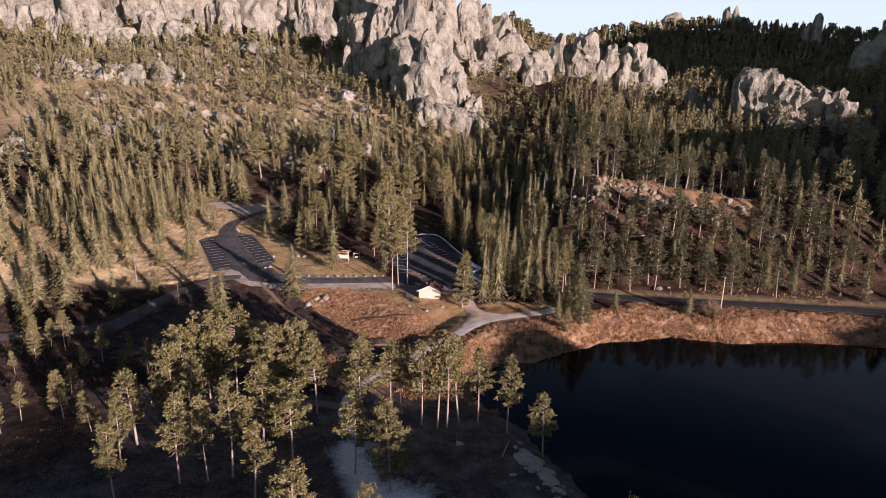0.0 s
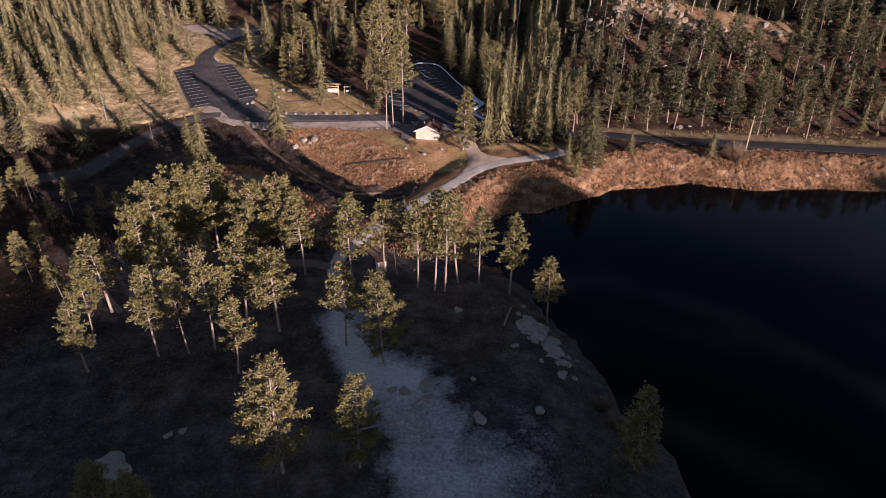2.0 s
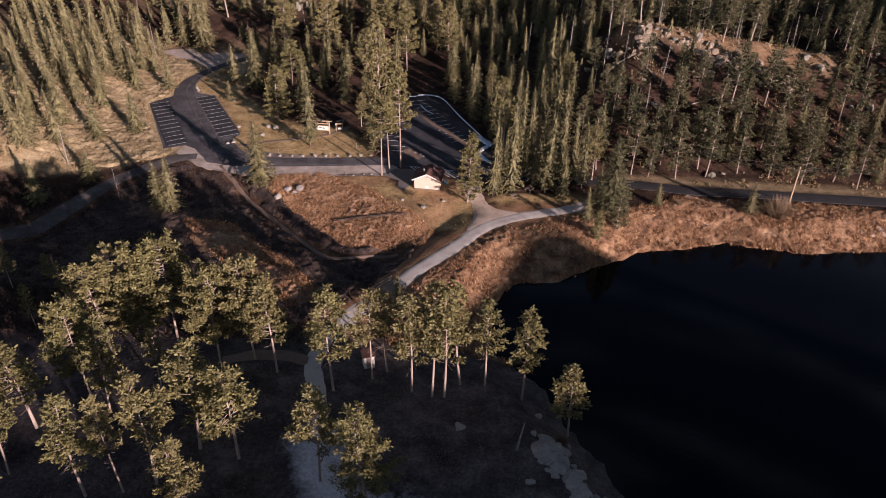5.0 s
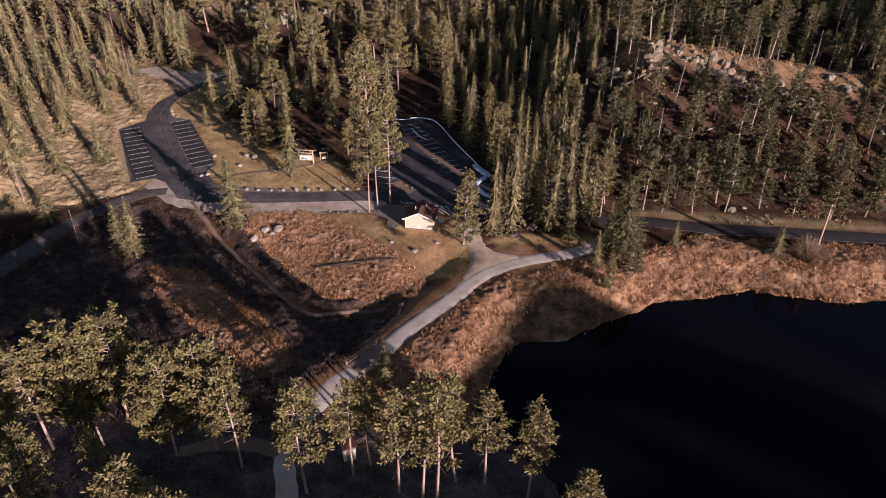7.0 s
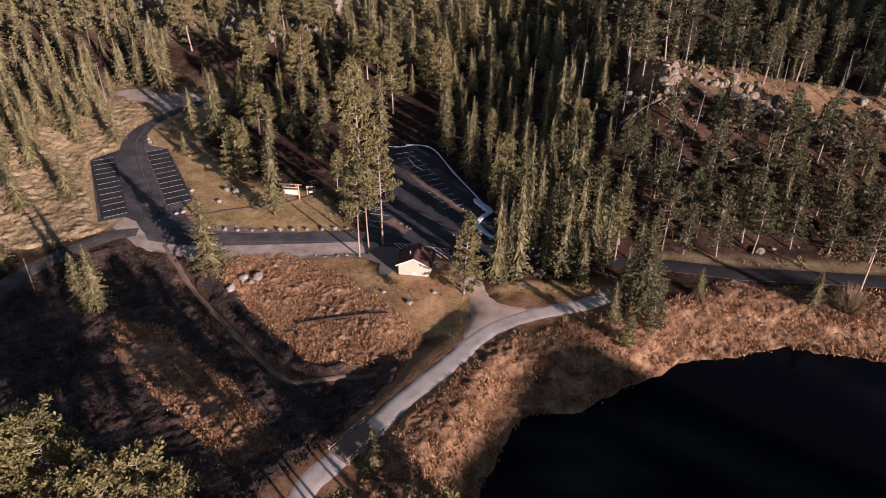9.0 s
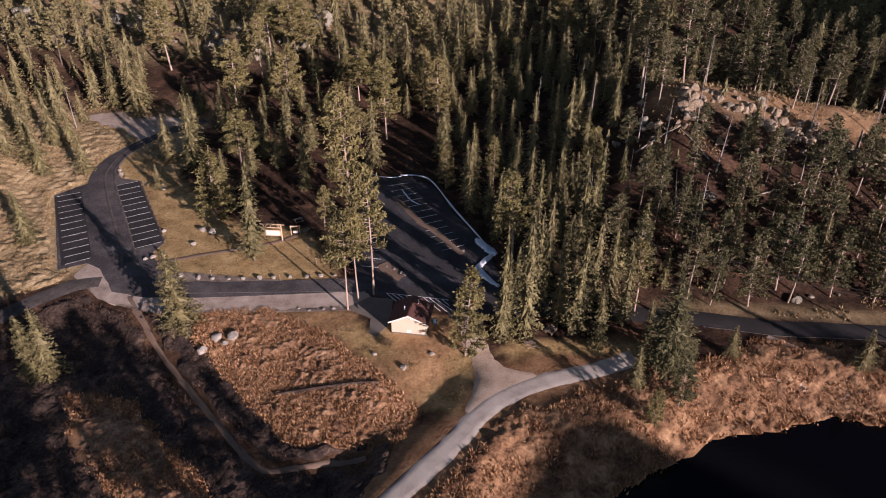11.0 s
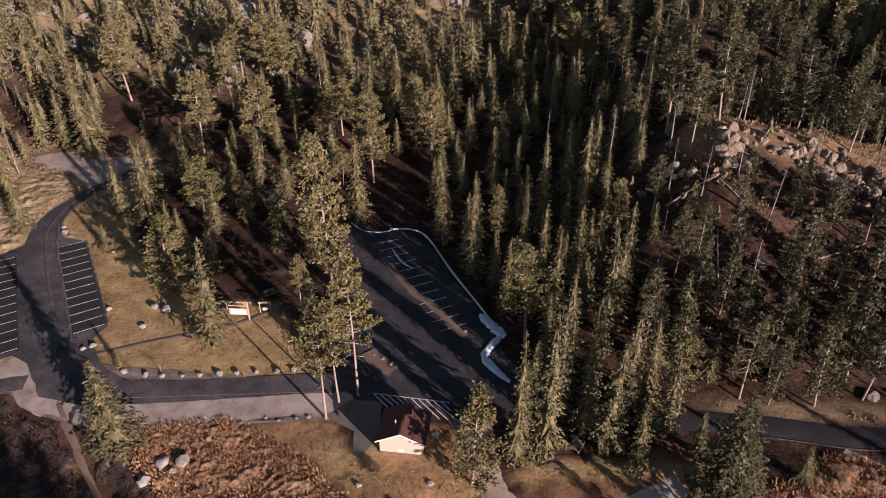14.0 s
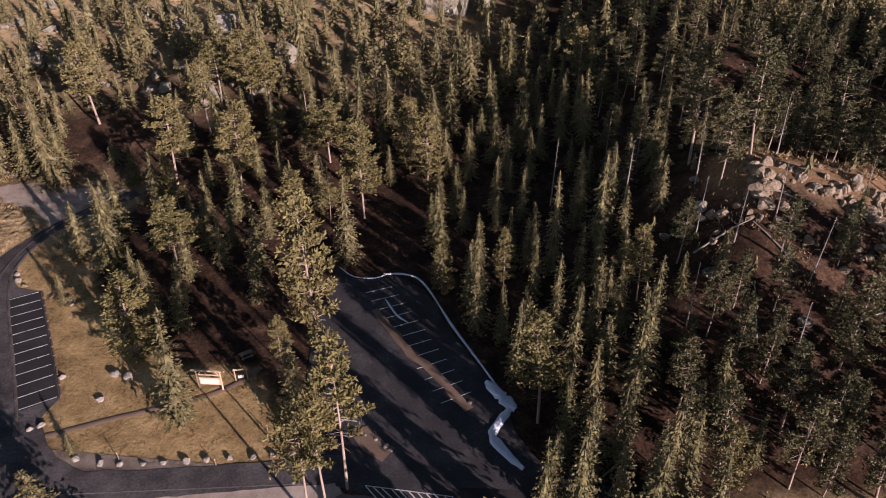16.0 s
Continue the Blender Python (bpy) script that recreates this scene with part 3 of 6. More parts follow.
def sheet(name, outline, mat, label, lift, ragged=0.15):
    """A flat paved area with a slightly uneven edge, on the even part of the ground."""
    pts = []
    for (ax, ay), (bx, by) in zip(outline, outline[1:] + outline[:1]):
        n = max(1, int(math.hypot(bx - ax, by - ay) / 1.2))
        for i in range(n):
            x, y = ax + (bx - ax) * i / n, ay + (by - ay) * i / n
            pts.append((x + ragged * float(vnoise(x * 0.8, y * 0.8)), y + ragged * float(vnoise(x * 0.8 + 40, y * 0.8))))
    P = np.array(pts)
    z = base_height(P[:, 0], P[:, 1]) + lift
    bm = bmesh.new()
    top = [bm.verts.new((*p, h)) for p, h in zip(pts, z)]
    low = [bm.verts.new((*p, h - lift - 0.15)) for p, h in zip(pts, z)]
    f = bm.faces.new(top)
    for i in range(len(top)):
        bm.faces.new((top[i - 1], low[i - 1], low[i], top[i]))
    bmesh.ops.triangulate(bm, faces=[f], ngon_method="EAR_CLIP")
    bmesh.ops.recalc_face_normals(bm, faces=bm.faces[:])
    me = bpy.data.meshes.new(name)
    bm.to_mesh(me)
    bm.free()
    me.materials.append(mat)
    return tagged(new(name, me), label, kind="structure")


sheet("pavement_apron", APRON, M_FAN, "worn pale gravel and asphalt shoulder", 0.045, 0.4)
sheet("pavement_patio", PATIO, M_WORN, "grey paved yard beside the small building", 0.05)
sheet("road_lot", LOT, M_ASPHALT, "dark asphalt loop road with two parking bays", 0.09)
sheet("road_bay_west", [(-83.4, 194.6), (-79.0, 197.0), (-65.6, 173.3), (-69.9, 170.8)], M_BAY, "darker asphalt of the western parking bay", 0.097, 0.05)
sheet("road_bay_east", [(-73.3, 199.7), (-68.9, 201.9), (-54.9, 178.9), (-59.3, 176.2)], M_BAY, "darker asphalt of the eastern parking bay", 0.097, 0.05)
sheet("road_lot_east", LOT_EAST, M_LOT_SHADE, "asphalt parking lot in the shade of spruces, its colour darkened further", 0.085)
# the bays' darker asphalt replaces the tree shade over the shore road
ribbon("road_east", ROAD_EAST, 4.2, M_BAY, "asphalt road along the lake shore, coloured dark for its shade", 0.12)
ribbon("path_shore", [(46.5, 156.0), (49.2, 154.0), (52.6, 151.7), (58.3, 148.2), (65.4, 146.6), (73.1, 146.6), (84, 147.4)], 1.9, M_FAN, "narrow dirt path between the shore brush and the road", 0.06, 0.3)
ribbon("path_dam", DAM, 3.5, M_GRAVEL, "pale gravel path over the dam", 0.07, 0.35, 7)
ribbon("path_knoll", KNOLL_PATH, 3.0, M_GRAVEL, "pale gravel path onto the wooded knoll", 0.08, 0.3)
ribbon("path_side", SIDE_PATH, 2.6, M_DIRT, "grey dirt track on the knoll", 0.07, 0.3)
ribbon("footpath", FOOTPATH, 1.1, M_DIRT, "narrow trodden footpath through marsh grass", 0.07, 0.25)
ribbon("path_lower", LOWER_TRACK, 1.7, M_FAN, "pale dirt footpath along the lake bank", 0.09, 0.3)
# the side road's shade is put into its colour by this darker asphalt
ribbon("road_west", LEFT_TRACK, 4.2, M_TYRE_SHADE, "worn grey asphalt side road, darkened in colour for its shade", 0.10, 0.2)
ribbon("path_lawn", LAWN_PATH, 1.2, M_DIRT, "trodden brown path over the lawn", 0.07, 0.05)


def soft_sheet(name, outline, mat, label, cell=0.6, wander=0.9, lift=0.10):
    """Loose ground laid over the land, its edge wandering and sinking into it."""
    xs, ys = [p[0] for p in outline], [p[1] for p in outline]
    X, Y = np.meshgrid(np.arange(min(xs) - 2, max(xs) + 2, cell), np.arange(min(ys) - 2, max(ys) + 2, cell))
    d = depth_in(X, Y, outline) + wander * fbm(X * 0.3, Y * 0.3, 1.0, 3)
    Z = height(X, Y) + np.clip(0.12 * d, -0.25, lift)
    ix = np.arange(X.size).reshape(X.shape)
    q = np.stack([ix[:-1, :-1], ix[:-1, 1:], ix[1:, 1:], ix[1:, :-1]], -1).reshape(-1, 4)
    q = q[(d.ravel()[q] > -2.5).any(1)]
    tagged(new(name, mesh_np(name, np.stack([X, Y, Z], -1).reshape(-1, 3), q, [mat], smooth=True)), label, kind="structure")


soft_sheet("pavement_north", NORTH_APRON, M_FAN, "pale worn gravel turnaround at the wood's edge", 0.6, 1.2, 0.05)
# the clearing: barest along its upper, western part, thinning eastwards over the knoll
sx, sy = np.meshgrid(np.arange(-24, 20, 0.8), np.arange(36, 92, 0.8))
d_sand = depth_in(sx, sy, SAND)
patchy = fbm(sx * 0.09, sy * 0.09, 6.0, 3)
bare = step(-2.2, 2.2, d_sand + 1.2 * fbm(sx * 0.35, sy * 0.35, 1.0, 3)) * (0.62 + 0.38 * step(66, 73, sy))
bare = np.maximum(bare, (0.26 + 0.5 * patchy) * step(17, 8, sx) * step(-8, -2, sx) * step(74, 66, sy))
bare = bare * step(38, 50, sy + 3 * patchy)
rim = np.minimum.reduce([sx + 24, 20 - sx, sy - 36, 92 - sy, d_sand + 13])
sz = height(sx, sy) + np.clip(0.05 * rim - 0.1, -0.25, 0.07)
sand_ix = np.arange(sx.size).reshape(sx.shape)
sand_q = np.stack([sand_ix[:-1, :-1], sand_ix[:-1, 1:], sand_ix[1:, 1:], sand_ix[1:, :-1]], -1).reshape(-1, 4)
keep = (rim.ravel()[sand_q] > -1).all(1) & (bare.ravel()[sand_q] > 0.02).any(1) & (depth_in(sx, sy, LAKE).ravel()[sand_q] < -1.5).all(1)
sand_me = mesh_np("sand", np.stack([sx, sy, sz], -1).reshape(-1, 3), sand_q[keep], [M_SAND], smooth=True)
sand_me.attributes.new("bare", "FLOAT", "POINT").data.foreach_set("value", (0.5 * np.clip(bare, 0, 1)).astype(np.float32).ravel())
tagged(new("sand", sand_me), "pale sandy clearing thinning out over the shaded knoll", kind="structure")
soft_sheet("pavement_join", JOIN, M_LOAM, "pale dirt and gravel where the dam path meets the lot", 0.5, 0.45, 0.06)
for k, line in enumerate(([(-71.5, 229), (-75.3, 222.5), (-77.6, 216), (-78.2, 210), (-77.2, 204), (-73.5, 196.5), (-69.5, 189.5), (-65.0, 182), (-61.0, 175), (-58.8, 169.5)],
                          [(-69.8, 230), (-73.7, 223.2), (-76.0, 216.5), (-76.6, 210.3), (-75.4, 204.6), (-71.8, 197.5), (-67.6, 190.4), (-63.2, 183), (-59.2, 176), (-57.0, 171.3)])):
    ribbon("road_wear", line, 0.9, M_TYRE_SHADE, "paler band of worn asphalt along the lot road", 0.115, 0.35)


# ---- rock ----
def ico(sub):
    bm = bmesh.new()
    bmesh.ops.create_icosphere(bm, subdivisions=sub, radius=1)
    v = np.array([q.co[:] for q in bm.verts])
    bm.verts.index_update()
    f = np.array([[q.index for q in p.verts] for p in bm.faces])
    bm.free()
    return v, f


ICO = {k: ico(k) for k in (2, 3, 4)}


def lump(cx, cy, cz, rx, ry, rz, seed, sub=3, turn=0.0, rough=0.10, cuts=11):
    """A weathered granite body: a block cut by joint planes, dented and grooved."""
    v, f = ICO[sub]
    r = np.random.default_rng(int(abs(seed) * 1000) + 17)
    p = v / (np.abs(v) ** 3.2).sum(1)[:, None] ** (1 / 3.2)
    p = p * (1 + 0.20 * fbm(v[:, 0] * 1.1 + seed, v[:, 1] * 1.1, v[:, 2] * 0.9 + seed * 2, 2))[:, None]
    for k in range(cuts):
        n = r.normal(size=3) * (1, 1, 0.8)
        n /= np.linalg.norm(n)
        p = p - n * (np.maximum(p @ n - r.uniform(0.55, 0.98), 0) * 0.95)[:, None]
    q = p * 2.4 + seed * 3.1
    d = rough * fbm(q[:, 0], q[:, 1], q[:, 2] * 0.6, 4)
    joint = np.abs(vnoise(p[:, 0] * 2.0 + seed, p[:, 1] * 2.0 + 0.4 * p[:, 2], p[:, 2] * 0.4 + seed))
    d = d - 0.15 * step(0.13, 0.0, joint)
    p = p * (1 + d)[:, None] * (rx, ry, rz)
    if rx > 3:
        g = step(0.16, 0.0, np.abs(vnoise(p[:, 0] * 0.17 + seed, p[:, 1] * 0.17, p[:, 2] * 0.035))) + 0.7 * step(0.12, 0.0, np.abs(vnoise(p[:, 0] * 0.05 + 5, p[:, 1] * 0.05 + seed, p[:, 2] * 0.14)))
        out = p / np.linalg.norm(p * (1, 1, 0.3), axis=1, keepdims=True) * (1, 1, 0.3)
        p = p - out * (g * 1.3 + 0.9 * fbm(p[:, 0] * 0.25, p[:, 1] * 0.25 + seed, p[:, 2] * 0.12, 3))[:, None]
    c, s = math.cos(turn), math.sin(turn)
    return np.stack([p[:, 0] * c - p[:, 1] * s + cx, p[:, 0] * s + p[:, 1] * c + cy, p[:, 2] + cz], -1), f


def crag(name, bodies, label, sub=4, mat=None):
    """One rock mass: pillars (x, y, half width, half depth, foot, top) that stand against each other."""
    ob = new(name)
    ob.location = (bodies[0][0], bodies[0][1], bodies[0][4])
    for k, (x, y, rx, ry, z0, z1) in enumerate(bodies):
        v, f = lump(x, y, (z0 + z1) / 2, rx * (1.32 if rx > 6 else 1.15), ry * 1.2, (z1 - z0) / 2, k * 1.7 + x * 0.013, (4 if y < 460 else 3) if rx >= 8 else 3 if rx > 3.5 else 2, rng.uniform(-0.5, 0.5))
        v[:, 0] += rng.uniform(-0.07, 0.07) * (v[:, 2] - z0)
        part("pillar" if rx > 3.5 else "block", mesh_np("pillar", v - np.array(ob.location), f, [mat or M_ROCK], smooth=False), None, ob)
    return tagged(ob, label, "rock outcrop", "granite crags")


def skirt(bodies, each=3):
    """Smaller blocks at the foot and on the shoulders of the given bodies."""
    out = list(bodies)
    for x, y, rx, ry, z0, z1 in bodies:
        for k in range(each):
            w = rx * rng.uniform(0.25, 0.6)
            u, t = x + rng.uniform(-1.1, 1.1) * rx, y - ry * rng.uniform(0.3, 1.1)
            g = ground_z(u, t)
            out.append((u, t, w, w * rng.uniform(0.8, 1.2), g - 4, g + (z1 - g) * rng.uniform(0.2, 0.75)))
    return out


def knobs(bodies, each=3, small=0.35, large=0.62):
    """Rounded blocks that stand out of the faces and tops of the given bodies."""
    out = list(bodies)
    for x, y, rx, ry, z0, z1 in bodies:
        for k in range(each):
            w = rx * rng.uniform(small, large)
            a = rng.uniform(-2.9, -0.2)
            u, t = x + math.cos(a) * rx * 0.75, y + math.sin(a) * ry * 0.75
            z = z0 + (z1 - z0) * rng.uniform(0.35, 0.85)
            h = w * rng.uniform(1.0, 2.2)
            out.append((u, t, w * 1.1, w, z - h, z + h))
    return out


def faced(bodies, each=2):
    return knobs(bodies, 1, 0.5, 0.75) + skirt(bodies, each)[len(bodies):]


def cliff(x0, x1, y, foot, top, wide, sway=4.0, notch=7.0):
    """Bodies side by side along a cliff, of uneven width and height."""
    out, x, k = [], x0, 0
    while x < x1:
        w = wide * rng.uniform(0.65, 1.35)
        out.append((x + w, y + rng.uniform(-sway, sway), w * 1.12, wide * rng.uniform(0.8, 1.1), foot, top + rng.uniform(-notch, notch * 0.6)))
        x, k = x + 1.75 * w, k + 1
    return out


crag("rock_crag", faced(cliff(-350, -150, 476, 56, 116, 13), 2), "long pale granite cliff of rounded pillars above the forest", 3)
crag("rock_crag", faced(cliff(-340, -215, 462, 56, 94, 9, 5, 9), 2), "stepped lower tier of the long granite cliff", 3)
crag("rock_crag", faced(cliff(-256, -178, 440, 52, 76, 6, 4, 5), 2), "row of rounded granite blocks on the upper slope", 3)
crag("rock_crag", faced(cliff(-232, -150, 376, 36, 55, 5.5, 7, 5), 2), "low broken granite outcrop on the open slope", 3)
crag("rock_crag", faced(cliff(-152, -62, 474, 56, 108, 11, 6, 8), 2), "pale granite cliff broken by trees", 3)
crag("rock_crag", faced(cliff(-110, -52, 450, 52, 82, 7, 5, 8), 1), "granite buttresses below the broken cliff", 3)
crag("rock_slab", [(-181, 258, 6, 5, 15, 28), (-174, 253, 5, 5, 14, 25)], "low pale granite slab among the slope's spruces", 3)
crag("rock_slab", [(-128, 426, 9, 7, 50, 66), (-141, 432, 7, 6, 52, 68)], "low sloping granite slab on the upper slope", 3)
crag("rock_spire", faced([(-8.6, 314, 9.5, 9, 14, 46), (-21, 328, 9, 9, 20, 58), (-27, 344, 10, 10, 24, 75), (-14, 340, 9.5, 10, 22, 70), (-3, 330, 8, 8, 20, 56), (1, 311, 6, 6, 14, 38), (4, 322, 6, 7, 18, 43)], 1), "massive pale granite fin stepping down the slope")
crag("rock_spire", faced([(-44, 372, 9, 9, 34, 84), (-32, 366, 9, 9, 32, 92), (-20, 374, 9, 9, 34, 88), (-58, 382, 8, 8, 38, 80)], 1), "tall jointed granite blocks above the fin", 3)
crag("rock_spire", faced([(-34, 404, 9, 9, 44, 108), (-18, 400, 9, 9, 44, 104), (-5, 408, 9, 9, 44, 94), (8, 424, 10, 9, 46, 90), (19, 432, 7, 8, 46, 85)], 1), "cluster of tall granite towers on the ridge", 3)
crag("rock_crag", faced([(11, 404, 8, 8, 34, 72), (25.7, 402, 9.5, 8, 34, 71), (41, 398, 8, 8, 34, 67), (53, 404, 7, 8, 34, 71)], 2), "broad rounded granite crag lit by low sun")
crag("rock_crag", faced([(67, 402, 11, 9, 34, 75), (82, 398, 6, 8, 34, 68), (93, 398, 8, 8, 34, 66), (105, 398, 7, 8, 34, 59)], 2), "rounded granite dome falling towards the wood")
crag("rock_slab", faced([(132, 304, 9, 10, 20, 59), (142, 299, 9, 11, 20, 57), (151, 291, 8, 10, 18, 51), (158, 284, 7, 9, 18, 45), (164, 277, 6, 8, 18, 38), (136, 286, 7, 7, 18, 44)], 1), "sloping bare granite slab among pines", 3)
crag("rock_slab", [(131, 251, 5, 5, 16, 32), (138, 249, 5.5, 5, 16, 34), (146, 249, 5, 5, 16, 33), (152, 251, 5, 5, 16, 29)], "low ribbed granite ledge among pines", 3)
crag("rock_slab", [(112, 330, 6, 5, 28, 48), (118, 331, 4, 5, 28, 44)], "pale granite knob among pines", 3)
for bodies in ([(229, 632, 5.5, 6, 52, 100), (237, 630, 6, 6, 52, 104), (245, 633, 5, 5, 52, 94)], [(290, 612, 3.8, 5, 46, 92), (297, 610, 4.5, 5, 46, 95), (303, 613, 5, 6, 46, 70), (283, 612, 5, 6, 46, 70)],
               [(158, 652, 9, 8, 52, 88), (171, 650, 10, 8, 52, 92), (184, 652, 10, 8, 52, 93), (197, 655, 8, 7, 52, 88)], [(280, 492, 10, 9, 40, 74), (291, 490, 11, 10, 40, 86), (306, 494, 14, 10, 40, 97)]):
    crag("rock_tower", bodies, "far granite tower on the wooded skyline", 3)


def boulder_mesh(k, sub=2):
    v, f = lump(0, 0, 0.3, 1.0, 0.8, 0.62, k * 2.3 + 0.7, sub, 0.0, 0.12, 7)
    return mesh_np("boulder", v, f, [M_STONE], smooth=False)


BOULDERS = [boulder_mesh(k) for k in range(6)] + [boulder_mesh(k + 9, 3) for k in range(3)]


def boulder(x, y, r, label, group, k=None, name="boulder", squash=1.0):
    ob = new(name, BOULDERS[int(rng.integers(0, 6)) if k is None else k])
    ob.matrix_world = Matrix.LocRotScale((x, y, ground_z(x, y) - 0.1 * r), Euler((0, 0, rng.uniform(0, 6.28))), (r, r, r * squash))
    return tagged(ob, label, "rock", group)


boulder(-61, 345, 6.0, "big pale granite boulder on the slope", "slope boulders", 6)
boulder(-62, 296, 4.0, "big pale granite boulder among pines", "slope boulders", 7)
boulder(-97, 281, 3.2, "pale granite boulder among pines", "slope boulders", 8)
boulder(-76, 300, 2.5, "pale granite boulder among pines", "slope boulders", 7)
def rock_field(name, rows, label):
    """Many far boulders as one field of rock."""
    V, F, n = [], [], 0
    for k, (x, y, r) in enumerate(rows):
        v, f = lump(x, y, ground_z(x, y) + 0.2 * r, r, r * rng.uniform(0.6, 1.0), r * rng.uniform(0.5, 0.9), k * 2.3 + 0.7, 2, rng.uniform(0, 3), 0.12, 9)
        V.append(v)
        F.append(f + n)
        n += len(v)
    return tagged(new(name, mesh_np(name, np.concatenate(V), np.concatenate(F), [M_ROCK])), label, "rocks", kind="stuff")


rock_field("slope_rocks", [(rng.uniform(-200, -40), rng.uniform(262, 420), rng.uniform(0.6, 2.4) + (2.6 if rng.random() < 0.18 else 0)) for k in range(330)]
           + [(-206 + rng.normal(0, 30), 396 + rng.normal(0, 14), rng.uniform(1.2, 4.0)) for k in range(110)], "pale granite blocks strewn over the upper slope")
rock_field("hillside_rocks", [(rng.uniform(30, 120), rng.uniform(164, 250), rng.uniform(0.4, 1.2)) for k in range(80)], "granite stones strewn under the open pine wood")
# broken rock on the knob to the east: a low cliff at its west end, ledges along the brow, loose blocks below
def ledge(x0, y0, x1, y1, n, small, large, spread, label):
    bodies = []
    for j in range(n):
        t = (j + rng.random()) / n
        x, y = x0 + (x1 - x0) * t + rng.normal(0, spread), y0 + (y1 - y0) * t + rng.normal(0, spread)
        w, g = rng.uniform(small, large), ground_z(x, y)
        bodies.append((x, y, w, w * rng.uniform(0.6, 1.0), g - 0.9, g + w * rng.uniform(0.5, 1.5)))
    crag("rock_outcrop", bodies, label, 2, M_KNOB)


ledge(44.0, 207.5, 43.0, 199.0, 40, 0.45, 1.2, 1.0, "broken tan granite cliff at the end of the knob")
ledge(46.0, 205.0, 58.0, 199.0, 40, 0.3, 0.95, 1.3, "lichened tan granite ledges on the knob's brow")
ledge(57.0, 199.5, 66.0, 194.0, 40, 0.3, 1.1, 1.6, "jumbled tan granite blocks on the knob")
ledge(66.0, 193.0, 78.0, 188.0, 40, 0.3, 1.2, 2.0, "lichened granite blocks strewn down the knob")
ledge(34.0, 200.0, 42.0, 197.0, 10, 0.4, 1.0, 1.8, "pale granite blocks under the pines beside the knob")
ledge(44.0, 196.0, 60.0, 190.0, 16, 0.3, 0.9, 2.4, "small tan granite blocks on the slope below the knob")
# shore slab and stones of the knoll
for x, y, r in ((1.0, 87.5, 0.9), (-2.4, 68, 1.1), (-2.9, 70.2, 1.3), (-5.6, 69.2, 1.0), (-7.2, 69.6, 0.8), (4.5, 64.6, 0.9), (4.0, 65.6, 0.7), (9.4, 79.5, 0.7), (12.0, 67.0, 0.8), (-38.8, 56, 2.0), (-37, 54.5, 1.8), (-33.5, 60.6, 0.7), (-32.1, 61.4, 0.6), (3.4, 72.0, 0.5)):
    boulder(x, y, r, "grey granite boulder on the shaded knoll", "knoll boulders", None, "boulder", 0.6)


for k in range(40):
    t = rng.random()
    boulder(11.5 + 6.5 * t + rng.normal(0, 1.4), 89 - 16.5 * t + rng.normal(0, 1.8), rng.uniform(0.2, 0.7), "grey broken rock on the shaded shore", "shore rocks", None, "boulder", 0.9)
bodies = []
for k in range(26):
    t, w = rng.random(), rng.uniform(0.7, 1.9)
    x, y = 11.0 + 4.6 * t + rng.normal(0, 0.9), 86.5 - 8.5 * t + rng.normal(0, 1.1)
    bodies.append((x, y, w, w * rng.uniform(0.5, 0.8), ground_z(x, y) - 0.9, ground_z(x, y) + w * rng.uniform(0.12, 0.35)))
crag("rock_ledge", bodies, "cracked pale granite ledge sloping to the shaded shore", 2, M_STONE)


# ---- trees ----
def tube(points, radii, sides=6):
    """A tapered tube along points."""
    P, R = np.asarray(points, float), np.asarray(radii, float)
    a = np.arange(sides) * 2 * np.pi / sides
    t = np.gradient(P, axis=0)
    t /= np.linalg.norm(t, axis=1, keepdims=True)
    ref = np.where(np.abs(t[:, 2:]) > 0.9, [[1.0, 0, 0]], [[0, 0, 1.0]])
    u = np.cross(t, ref)
    u /= np.linalg.norm(u, axis=1, keepdims=True)
    w = np.cross(t, u)
    ring = P[:, None] + R[:, None, None] * (np.cos(a)[None, :, None] * u[:, None] + np.sin(a)[None, :, None] * w[:, None])
    n = len(P)
    ix = np.arange(n * sides).reshape(n, sides)
    q = np.stack([ix[:-1], np.roll(ix[:-1], -1, 1), np.roll(ix[1:], -1, 1), ix[1:]], -1).reshape(-1, 4)
    tri = np.concatenate([q[:, [0, 1, 2]], q[:, [0, 2, 3]]])
    return ring.reshape(-1, 3), tri


def gather(pieces):
    V, F, n = [], [], 0
    for v, f in pieces:
        V.append(v)
        F.append(f + n)
        n += len(v)
    return np.concatenate(V), np.concatenate(F)


def unit(v):
    return v / (np.linalg.norm(v, axis=-1, keepdims=True) + 1e-9)


def kites(root, way, length, width, r, fold=0.35):
    """Needle sprays: folded kites from root along way."""
    n = len(root)
    way = unit(way)
    side = unit(np.cross(way, unit(r.normal(size=(n, 3)) * (0.5, 0.5, 0.25) + (0, 0, 1))))
    up = np.cross(side, way)
    L, W = length[:, None], width[:, None]
    mid = root + way * L * 0.45
    a, b = mid + side * W - up * W * fold, mid - side * W - up * W * fold
    tip = root + way * L
    V = np.stack([root, a, tip, b], 1).reshape(-1, 3)
    o = np.arange(n)[:, None] * 4
    return V, np.concatenate([o + [0, 1, 2], o + [0, 2, 3]])


def tufted(root, way, length, width, r):
    """Needle bunches: broad pointed leaves of needles, turned every way about their own line."""
    n = len(root)
    way = unit(way)
    side = unit(np.cross(way, r.normal(size=(n, 3)))) * width[:, None]
    mid = root + way * length[:, None] * 0.55
    V = np.stack([root, mid + side, root + way * length[:, None], mid - side], 1).reshape(-1, 3)
    o = np.arange(n)[:, None] * 4
    return V, np.concatenate([o + [0, 1, 2], o + [0, 2, 3]])


